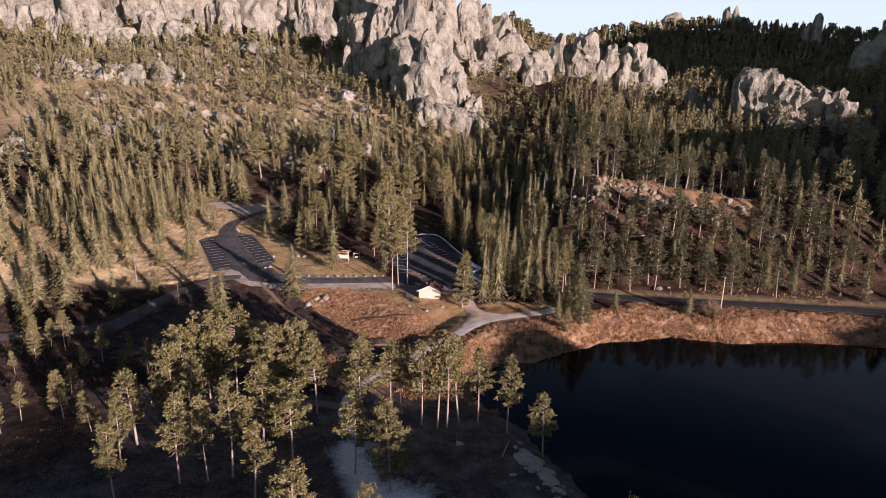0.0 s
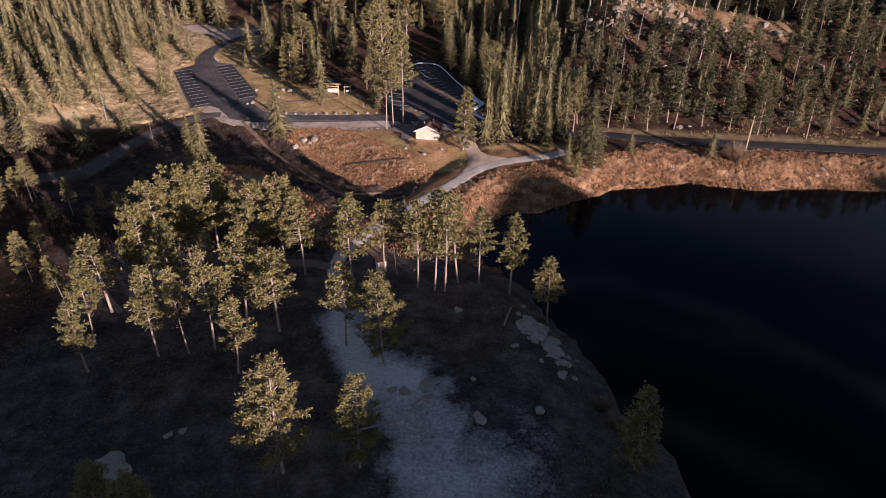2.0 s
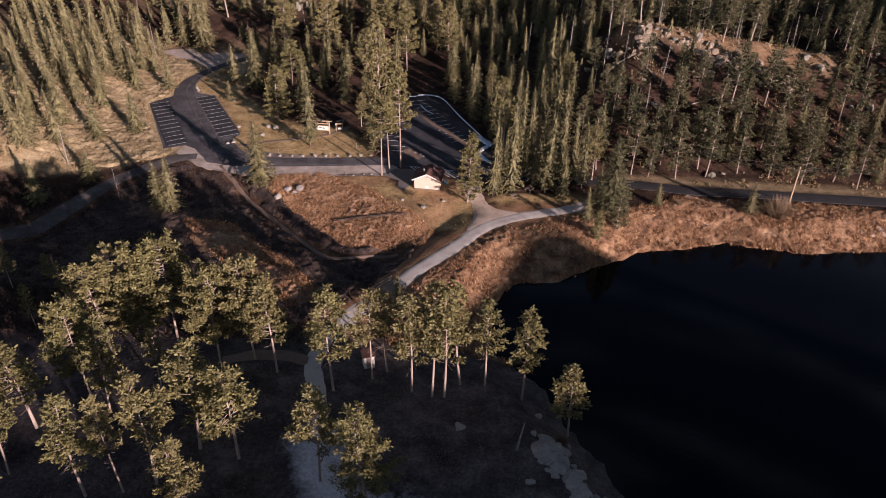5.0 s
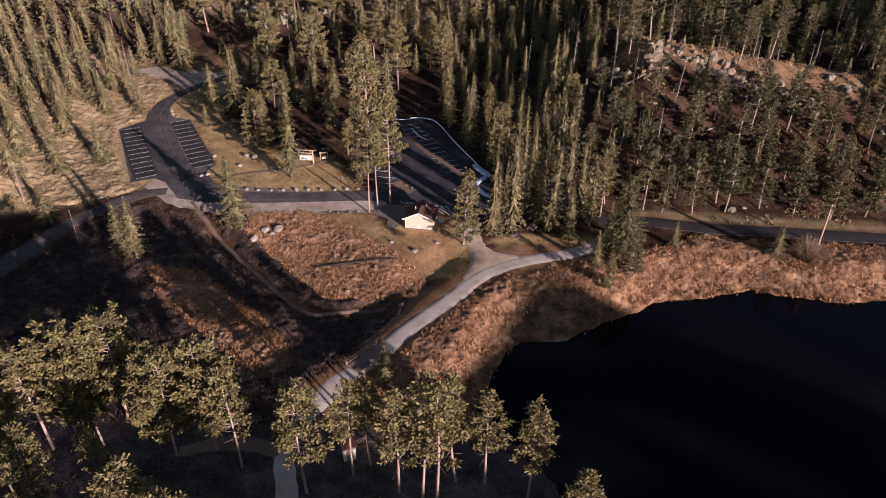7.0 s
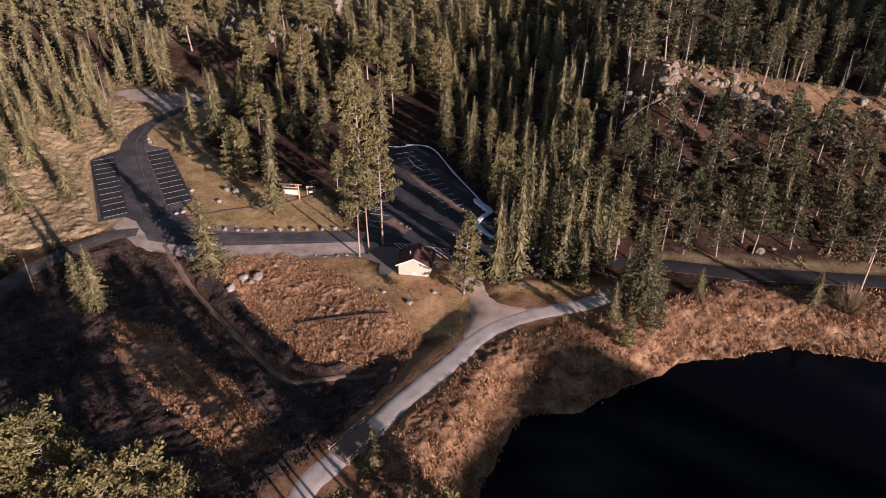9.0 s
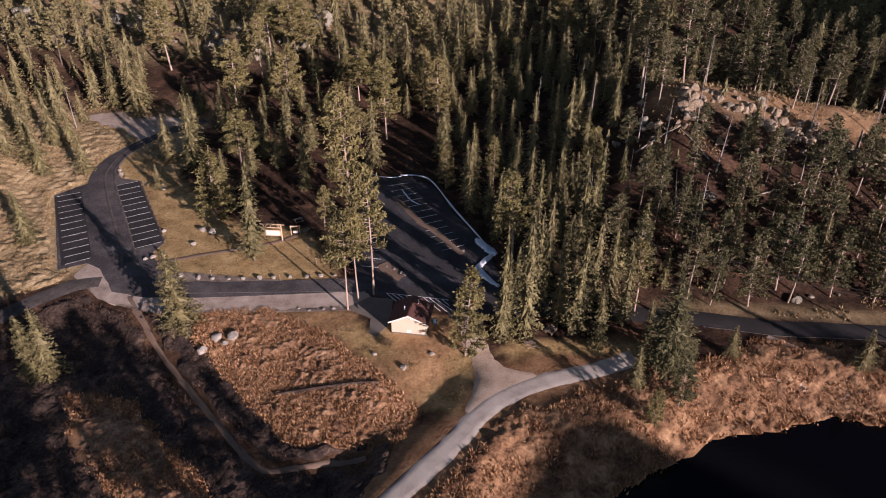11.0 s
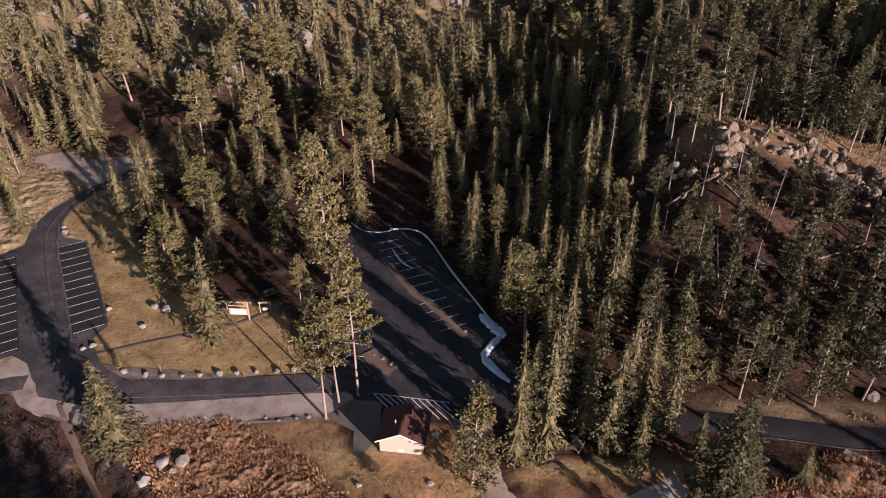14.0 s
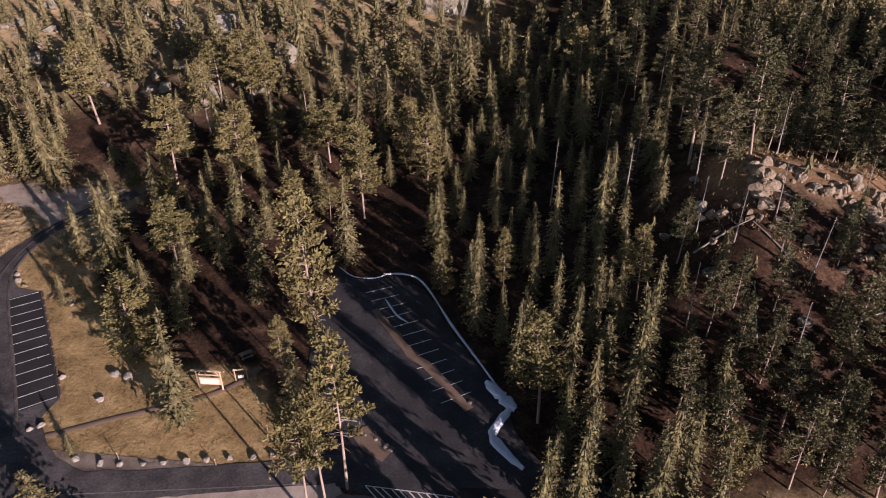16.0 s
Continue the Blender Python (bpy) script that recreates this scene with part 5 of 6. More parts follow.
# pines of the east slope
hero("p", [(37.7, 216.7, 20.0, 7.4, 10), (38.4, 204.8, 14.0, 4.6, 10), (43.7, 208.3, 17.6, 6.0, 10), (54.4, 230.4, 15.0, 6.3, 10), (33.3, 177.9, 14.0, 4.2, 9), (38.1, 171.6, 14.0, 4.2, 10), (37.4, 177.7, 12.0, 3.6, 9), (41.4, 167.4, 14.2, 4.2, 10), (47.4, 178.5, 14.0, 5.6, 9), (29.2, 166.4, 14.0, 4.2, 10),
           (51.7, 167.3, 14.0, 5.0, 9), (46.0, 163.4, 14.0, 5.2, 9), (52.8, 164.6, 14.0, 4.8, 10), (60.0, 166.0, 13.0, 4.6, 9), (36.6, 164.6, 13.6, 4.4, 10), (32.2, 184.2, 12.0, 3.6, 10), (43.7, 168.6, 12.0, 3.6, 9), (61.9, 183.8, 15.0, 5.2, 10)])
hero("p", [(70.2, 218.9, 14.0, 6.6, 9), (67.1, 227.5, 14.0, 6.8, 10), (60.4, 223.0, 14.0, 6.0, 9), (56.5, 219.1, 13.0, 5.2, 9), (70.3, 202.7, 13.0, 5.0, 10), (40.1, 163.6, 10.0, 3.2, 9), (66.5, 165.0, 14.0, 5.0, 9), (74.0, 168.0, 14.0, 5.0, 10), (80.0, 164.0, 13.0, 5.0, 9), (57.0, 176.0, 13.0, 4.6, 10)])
# dead trees
for x, y, H in ((-71.4, 149.1, 7.0), (-87.3, 159.8, 9.9), (20.5, 163.5, 9.0), (41, 178, 12), (55, 172, 11), (46, 188, 11), (-94, 226, 11), (65, 196, 10), (36, 208, 12), (44, 197, 9), (49, 211, 10), (57, 199, 8), (69, 209, 11), (76, 195, 9), (61, 187, 10), (30, 186, 11), (82, 205, 10), (34, 199, 10), (38, 195, 9), (16.6, 226, 14), (27, 214, 13)):
    plant(SNAG, x, y, H)

CLEAR = [LOT, LOT_EAST, APRON, PATIO, NORTH_APRON, LAWN, HOUSE_LAWN, BASIN, STRIP, JOIN, SAND]
LINES = [(DAM, 4), (KNOLL_PATH, 3), (FOOTPATH, 2.5), (LEFT_TRACK, 4), (ROAD_EAST, 4.2), (LOWER_TRACK, 2), (LAWN_PATH, 2)]


def wood_density(x, y):
    """How thick the wood stands, 0 to 1."""
    d = np.ones_like(x)
    patch = fbm(x * 0.018 + 3, y * 0.018, 5.0, 3)
    d = np.where(y < 150, 0.0, d)
    d = np.where((x >= -104) & (x < -28) & (y < 170), 0.0, d)
    d = np.where((x > 24) & (y < 260), 0.85 + 0.3 * patch, d)
    d = np.where((x > 38) & (x < 90) & (np.abs(y - (205 - 0.3 * (x - 41))) < 11), 0.06, d)
    d = np.where((x > -62) & (x <= 24) & (y > 180) & (y < 262), 0.75, d)
    d = np.where((x > -24) & (x < -6) & (y > 196) & (y < 232), 0.0, d)
    d = np.where((x > -84) & (x < -62) & (y > 205) & (y < 262), 0.05, d)
    d = np.where((x > -44) & (x < -24) & (y > 180) & (y < 202), 0.10, d)
    d = np.where((x > 30) & (y < 164), np.where(y > 160, 0.25, 0.02), d)
    d = np.where((x > -94) & (x < -62) & (y < 240) & (y > 166), 0.06, d)
    d = np.where((x <= -94) & (y < 262) & (y > 150), 0.8, d)
    d = np.where((x <= -94) & (y <= 150) & (y > 126), 0.35, d)
    d = np.where((x > -30) & (x < 24) & (y < 166), 0.0, d)
    d = np.where((y > 262) & (x < 20), np.where(y < 310, 0.75, 0.64) + 0.5 * patch, d)
    d = np.where((y > 380) & (x < 130), 0.7 + 0.4 * patch, d)
    d = np.where((np.abs(x - 38) < 52) & (np.abs(y - 376) < 27), 0.10, d)
    d = np.where((((x - 140) / 27) ** 2 + ((y - 266) / 44) ** 2 < 1), 0.13, d)
    d = np.where((((x + 194) / 40) ** 2 + ((y - 358) / 24) ** 2 < 1), 0.10, d)
    return np.clip(d, 0, 1)


def scatter(x0, x1, y0, y1, gap, r, tries=1.7):
    """Places for trees at least gap apart, thinned by the wood's density, clear of everything built."""
    n = int((x1 - x0) * (y1 - y0) / gap**2 * tries)
    X, Y = r.uniform(x0, x1, n), r.uniform(y0, y1, n)
    keep = (r.random(n) < wood_density(X, Y)) & (np.abs(X - 0) < 0.74 * (Y + 40) + 6)
    X, Y = X[keep], Y[keep]
    ok = depth_in(X, Y, LAKE) < -2
    if y0 < 260:
        for p in CLEAR:
            ok &= depth_in(X, Y, p) < -1.2
        for p, w in LINES:
            ok &= seg_dist(X, Y, p) > w
    out, cells = [], {}
    for x, y in planted if y0 < 260 else ():
        cells.setdefault((int(x // gap), int(y // gap)), []).append((x, y))
    for x, y in zip(X[ok], Y[ok]):
        c = (int(x // gap), int(y // gap))
        if all((x - a) ** 2 + (y - b) ** 2 > gap * gap for i in (-1, 0, 1) for j in (-1, 0, 1) for a, b in cells.get((c[0] + i, c[1] + j), ())):
            cells.setdefault(c, []).append((x, y))
            out.append((float(x), float(y)))
    return out


near = scatter(-130, -8, 126, 262, 4.8, tr, 2.6) + scatter(-8, 22, 126, 262, 4.4, tr, 2.4) + scatter(22, 110, 126, 262, 3.9, tr, 3.0)
# the trees that the flight passes nearest stand as things of their own; the rest is one wood
near.sort(key=lambda q: (q[0] * 0.8) ** 2 + (q[1] - 172) ** 2)
singles, rest = near[:290], near[290:]
for x, y in singles:
    east = x > 26
    if tr.random() < (0.6 if east else 0.15):
        H = tr.uniform(7, 13)
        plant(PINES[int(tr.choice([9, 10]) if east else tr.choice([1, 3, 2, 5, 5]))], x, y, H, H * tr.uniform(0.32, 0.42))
    else:
        H = tr.uniform(6, 12) if east else tr.uniform(7, 13) if x > -62 else tr.uniform(9, 14)
        plant(SPRUCES[int(tr.integers(0, 4))], x, y, H, H * (tr.uniform(0.38, 0.48) if x < -62 else tr.uniform(0.30, 0.40)))


def forest(name, places, protos, label, h0, h1):
    """Many trees joined into one wood."""
    V, F, M, n = [], [], [], 0
    Z = height(np.array([p[0] for p in places]), np.array([p[1] for p in places]))
    for (x, y), z in zip(places, Z):
        (trunk, crown), H = protos[int(tr.integers(0, len(protos)))]
        s = tr.uniform(h0, h1) * (0.75 if tr.random() < 0.25 else 1.0) / H
        w = s * tr.uniform(0.85, 1.25)
        a = tr.uniform(0, 6.28)
        c, d = math.cos(a) * w, math.sin(a) * w
        lx, ly = tr.normal(0, 0.02, 2)
        for k, (v, f) in enumerate((trunk, crown)):
            zz = v[:, 2] * s
            V.append(np.stack([v[:, 0] * c - v[:, 1] * d + x + lx * zz, v[:, 0] * d + v[:, 1] * c + y + ly * zz, zz + z], -1))
            F.append(f + n)
            M.append(np.full(len(f), k))
            n += len(v)
    me = mesh_np(name, np.concatenate(V), np.concatenate(F), [M_BARK_DARK, M_SPRUCE], np.concatenate(M))
    return tagged(new(name, me), label, "forest", kind="stuff")


MID = [(spruce_parts(tr, 16, R, ft, 15, 5, 0.95, 1.15, 0.3), 16) for R, ft in ((3.3, 0.05), (2.8, 0.08), (3.6, 0.06))] + [(pine_parts(tr, 16, 2.7, 0.3, 44, 6, 1.05, 0.02, 0.55, 1.3), 16)]
LOW = [(spruce_parts(tr, 15, R, ft, 8, 4, 1.8, 1.6, 0.35), 15) for R, ft in ((2.2, 0.08), (1.8, 0.15), (2.5, 0.1))] + [(pine_parts(tr, 15, R, ft, 24, 2, 1.5, 0.03, 0.5, 1.5), 15) for R, ft in ((2.2, 0.4), (1.8, 0.5))]
FAR = [(simple_spruce(tr, 15, R, ft, n, 5), 15) for R, ft, n in ((3.2, 0.08, 7), (2.6, 0.15, 7), (3.6, 0.2, 6))] + [(pine_parts(tr, 15, R, ft, 12, 1, 2.2, 0.03, 0.5, 2.0), 15) for R, ft in ((2.8, 0.3), (2.4, 0.4))]
forest("forest_near", [q for q in rest] + scatter(-190, -130, 140, 262, 5.0, tr) + scatter(110, 200, 150, 262, 4.8, tr, 2.5) + scatter(-190, 190, 262, 305, 4.4, tr, 2.4), MID, "mixed spruce and pine wood on the slopes", 8, 14.5)
forest("forest_slope", scatter(-300, 330, 305, 420, 4.4, tr, 2.0) + scatter(-300, -30, 330, 440, 6.0, tr, 2.4), LOW, "thinning pine wood on the rocky slopes", 6, 13)
forest("forest_far", scatter(-420, 40, 420, 690, 5.6, tr) + scatter(40, 520, 420, 690, 4.8, tr, 2.4), FAR, "dark conifer wood over the far ridge", 8, 13)
YOUNG = [(simple_spruce(tr, 4, R, ft, n, 5), 4) for R, ft, n in ((1.0, 0.05, 6), (0.8, 0.1, 5), (1.2, 0.06, 6))]
forest("young_trees", scatter(24, 112, 160, 240, 3.6, tr, 1.6) + scatter(-60, 24, 205, 262, 6.0, tr, 1.2), YOUNG, "young spruces and brush under the wood", 1.6, 5.0)


# ---- grass ----
def tufts(name, X, Y, tall, spread, blades, mat, label, r, wide=0.10, lean=0.4):
    """Clumps of dry grass: a few long thin blades a clump."""
    n = len(X)
    Z = height(X, Y) - 0.03
    k = np.repeat(np.arange(n), blades)
    m = len(k)
    a = r.uniform(0, 2 * np.pi, m)
    root = np.stack([X[k] + r.normal(0, spread, m), Y[k] + r.normal(0, spread, m), Z[k]], -1)
    big = np.repeat(r.uniform(0.6, 1.25, n), blades) * r.uniform(0.7, 1.15, m) * (np.asarray(tall)[k] if np.ndim(tall) else tall)
    tip = root + np.stack([np.cos(a) * big * lean, np.sin(a) * big * lean, big], -1)
    b = a + r.normal(0, 0.6, m) + np.pi / 2
    side = np.stack([np.cos(b), np.sin(b), np.zeros(m)], -1) * (wide * r.uniform(0.6, 1.5, m))[:, None]
    V = np.stack([root - side, root + side, tip], 1).reshape(-1, 3)
    me = mesh_np(name, V, np.arange(3 * m).reshape(-1, 3), [mat])
    return tagged(new(name, me), label, "grass", kind="stuff")


def fill(outline, n, r, edge=0.0):
    xs, ys = [p[0] for p in outline], [p[1] for p in outline]
    X, Y = r.uniform(min(xs), max(xs), n), r.uniform(min(ys), max(ys), n)
    ok = depth_in(X, Y, outline) > edge
    return X[ok], Y[ok]


def tussocks(name, x0, x1, y0, y1, cell, inner, label, mat=None, tall=0.5):
    """Ground covered with rounded tussocks of laid dry grass; inner(x, y) is the depth inside its edge."""
    X, Y = np.meshgrid(np.arange(x0, x1, cell), np.arange(y0, y1, cell))
    d = inner(X, Y) + 0.8 * fbm(X * 0.4, Y * 0.4, 3.0, 2)
    best = np.full(X.shape, 9.0)
    size = np.zeros(X.shape)
    u, v = (X + 0.35 * vnoise(X * 0.5, Y * 0.5, 2.0)) / 0.62, (Y + 0.35 * vnoise(X * 0.5, Y * 0.5, 8.0)) / 0.52
    i, j = np.floor(u).astype(np.int64), np.floor(v).astype(np.int64)
    for a in (-1, 0, 1):
        for c in (-1, 0, 1):
            px, py = i + a + 0.5 + 0.42 * hash3(i + a, j + c, 3), j + c + 0.5 + 0.42 * hash3(i + a, j + c, 8)
            q = np.hypot(u - px, v - py)
            size = np.where(q < best, 0.75 + 0.35 * hash3(i + a, j + c, 5), size)
            best = np.minimum(best, q)
    lump_h = 0.62 * tall * size * (0.5 + 0.8 * step(-0.4, 0.5, fbm(X * 0.35, Y * 0.35, 2.5, 2))) * np.sqrt(np.clip(1 - (best / 0.8) ** 2, 0, 1)) + 0.22 * fbm(X * 1.3, Y * 1.3, 5.0, 3)
    fade = step(-0.4, 1.2, d)
    Z = height(X, Y) + lump_h * fade - 0.35 * (1 - fade) + (0.14 if mat else -0.04)
    ix = np.arange(X.size).reshape(X.shape)
    q = np.stack([ix[:-1, :-1], ix[:-1, 1:], ix[1:, 1:], ix[1:, :-1]], -1).reshape(-1, 4)
    q = q[(d.ravel()[q] > -0.8).any(1)]
    keep, q2 = np.unique(q, return_inverse=True)
    V = np.stack([X, Y, Z], -1).reshape(-1, 3)[keep]
    return tagged(new(name, mesh_np(name, V, q2.reshape(-1, 4), [mat or M_MARSH], smooth=True)), label, "grass", kind="stuff")


def bank_depth(x, y):
    sd = -depth_in(x, y, LAKE)
    return np.minimum.reduce([sd - 0.2, 14 + 4 * vnoise(x * 0.15, y * 0.15) - sd, seg_dist(x, y, DAM) - 2.2, -0.4 - depth_in(x, y, JOIN), seg_dist(x, y, ROAD_EAST) - 3.4, y - 105])


tussocks("marsh_tussocks", -43, -4, 132, 162, 0.26, lambda x, y: depth_in(x, y, BASIN), "lumpy rust-coloured tussocks of laid marsh grass")
# dark ribbon laid over the tussocks, painting the shade inside a ditch
ribbon("marsh_ditch", [(-25.4, 142.6), (-20.9, 143.2), (-16.0, 144.0), (-11.0, 144.3)], 0.55, M_SCRUB, "narrow dark strip painting a ditch's shade across the marsh grass", 0.42, 0.3)
tussocks("slope_tussocks", -112, -66, 160, 240, 0.42, lambda x, y: np.minimum.reduce([-0.6 - depth_in(x, y, LOT), -0.8 - depth_in(x, y, NORTH_APRON), -0.8 - depth_in(x, y, APRON), seg_dist(x, y, LEFT_TRACK) - 2.8, y - 167 - 0.55 * np.minimum(x + 66, 0), 236 - y, -64 - x - 12 * step(200, 206, y)]), "rough golden grass tussocks on the open slope", M_GOLD, 0.36)
tussocks("strip_tussocks", -58, -20, 111, 146, 0.26, lambda x, y: depth_in(x, y, STRIP), "lumpy rust-coloured tussocks beside the footpath")
tussocks("bank_tussocks", -14, 108, 104, 156, 0.34, bank_depth, "lumpy dry grass tussocks on the lake bank", M_BANK, 0.36)
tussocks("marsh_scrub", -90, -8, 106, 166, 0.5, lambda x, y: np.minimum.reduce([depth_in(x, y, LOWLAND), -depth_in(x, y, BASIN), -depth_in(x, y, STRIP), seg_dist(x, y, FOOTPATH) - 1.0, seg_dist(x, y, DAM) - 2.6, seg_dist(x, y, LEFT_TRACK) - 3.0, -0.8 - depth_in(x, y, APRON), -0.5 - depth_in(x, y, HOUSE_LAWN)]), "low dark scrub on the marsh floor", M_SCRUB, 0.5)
gr = np.random.default_rng(5)
X, Y = fill(BASIN, 8000, gr, -0.4)
tufts("marsh_grass", X, Y, 0.36, 0.3, 8, M_TALL, "dense rust-coloured dry marsh grass in clumps", gr, 0.10, 0.9)
X, Y = fill(STRIP, 5000, gr, -0.8)
ok = fbm(X * 0.25, Y * 0.25, 2.0, 3) > -0.4
tufts("strip_grass", X[ok], Y[ok], 0.36, 0.3, 10, M_TALL, "dry brown marsh grass beside the footpath", gr, 0.09, 0.9)
X, Y = gr.uniform(-14, 112, 40000), gr.uniform(104, 158, 40000)
sd = -depth_in(X, Y, LAKE)
ok = (sd > 0.2) & (sd < 14 + 4 * vnoise(X * 0.15, Y * 0.15)) & (seg_dist(X, Y, DAM) > 2.9) & (depth_in(X, Y, JOIN) < -0.3) & (seg_dist(X, Y, ROAD_EAST) > 3.2) & (fbm(X * 0.2, Y * 0.2, 4.0, 3) > -0.45)
tufts("shore_grass", X[ok], Y[ok], 0.48, 0.32, 9, M_TALL, "tall dry reeds and grass on the lake bank", gr, 0.10, 0.7)
X, Y = gr.uniform(-135, -64, 22000), gr.uniform(156, 240, 22000)
ok = (depth_in(X, Y, LOT) < -0.5) & (depth_in(X, Y, NORTH_APRON) < -0.5) & (depth_in(X, Y, LAWN) < -0.5) & (depth_in(X, Y, APRON) < -0.5) & (Y > 167 + 0.55 * np.minimum(X + 66, 0)) & (X < -68) & ((Y < 222) | (X < -80)) & (seg_dist(X, Y, LEFT_TRACK) > 2.8) & (fbm(X * 0.2, Y * 0.2, 1.5, 3) > -0.35)
tufts("slope_grass", X[ok], Y[ok], 0.45, 0.35, 6, M_TAN, "tan dry grass on the open slope", gr, 0.07)
X, Y = gr.uniform(34, 108, 4500), gr.uniform(158, 212, 4500)
ok = (seg_dist(X, Y, ROAD_EAST) > 2.7) & (fbm(X * 0.1, Y * 0.1, 6.0, 3) > -0.1)
tufts("verge_grass", X[ok], Y[ok], 0.45, 0.3, 6, M_TAN, "tan dry grass under the open pines", gr, 0.10)
for outline, n in ((LAWN, 6000), (HOUSE_LAWN, 3000)):
    X, Y = fill(outline, n, gr, 0.5)
    ok = (seg_dist(X, Y, LAWN_PATH) > 1.1) & ((np.abs(X + 7.5) > 4) | (np.abs(Y - 158.5) > 4.5)) & (fbm(X * 0.3, Y * 0.3, 8.0, 2) > -0.1) & (depth_in(X, Y, PATIO) < -0.3)
    tufts("lawn_grass", X[ok], Y[ok], 0.14, 0.25, 5, M_SHORT, "short dry olive-brown lawn grass", gr, 0.07)
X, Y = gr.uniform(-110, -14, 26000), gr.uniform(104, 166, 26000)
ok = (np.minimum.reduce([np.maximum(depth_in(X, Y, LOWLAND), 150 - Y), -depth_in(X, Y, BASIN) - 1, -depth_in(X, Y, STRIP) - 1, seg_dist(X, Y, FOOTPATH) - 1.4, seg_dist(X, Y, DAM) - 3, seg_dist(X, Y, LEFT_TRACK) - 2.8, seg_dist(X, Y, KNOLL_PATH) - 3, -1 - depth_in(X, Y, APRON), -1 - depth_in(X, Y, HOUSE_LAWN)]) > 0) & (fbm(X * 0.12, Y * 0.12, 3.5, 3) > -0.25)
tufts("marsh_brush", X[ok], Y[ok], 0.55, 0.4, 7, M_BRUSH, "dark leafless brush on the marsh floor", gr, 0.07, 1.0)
X, Y = gr.uniform(-80, 24, 4000), gr.uniform(44, 112, 4000)
ok = (depth_in(X, Y, LAKE) < -0.5) & (depth_in(X, Y, SAND) < -0.3) & (seg_dist(X, Y, KNOLL_PATH) > 1.7) & (fbm(X * 0.12, Y * 0.12, 9.0, 3) > 0.0)
tufts("knoll_grass", X[ok], Y[ok], 0.25, 0.35, 5, M_SHORT, "dry grass on the shaded knoll", gr, 0.09)


def bush(x, y, R, H, label, n=90):
    """A leafless bush: fine twigs fanning from the root."""
    r = gr
    pieces = []
    for k in range(n):
        a, t = r.uniform(0, 2 * np.pi), r.uniform(0.1, 1.0) ** 0.6
        end = np.array([math.cos(a) * R * t, math.sin(a) * R * t, H * (1.1 - 0.55 * t * t) * r.uniform(0.7, 1.1)])
        s = np.array([math.cos(a) * R * 0.25 * t, math.sin(a) * R * 0.25 * t, 0])
        pieces.append(tube([s, (s + end) / 2 + (0, 0, 0.12 * H), end], [0.035, 0.022, 0.006], 3))
        for j in range(2):
            q = s + (end - s) * r.uniform(0.45, 0.8)
            e = q + r.normal(0, 0.3, 3) + (0, 0, 0.45)
            pieces.append(tube([q, (q + e) / 2, e], [0.016, 0.012, 0.004], 3))
    ob = new("bush", mesh_np("bush", *gather(pieces), [M_DRYBUSH]))
    ob.location = (x, y, ground_z(x, y))
    return tagged(ob, label, "bush", "bare bushes")


for x, y, R, H in ((61.5, 150.5, 2.6, 2.6), (64.5, 151.0, 2.4, 2.3), (59.2, 149.5, 1.8, 2.0), (-10.8, 152.6, 1.2, 0.9), (44.0, 152.0, 1.1, 1.0), (14.0, 108 - 20, 1.4, 1.4), (20.5, 70, 2.0, 2.0), (21.8, 66, 2.2, 2.2), (24.5, 61.5, 2.2, 2.4), (-2.5, 110.5, 1.6, 1.6), (0.5, 112.5, 1.4, 1.2)):
    bush(x, y, R, H, "leafless tan bush of fine twigs")
bush(62.8, 148.8, 4.2, 4.6, "broad rounded leafless bush beside the shore path", 260)


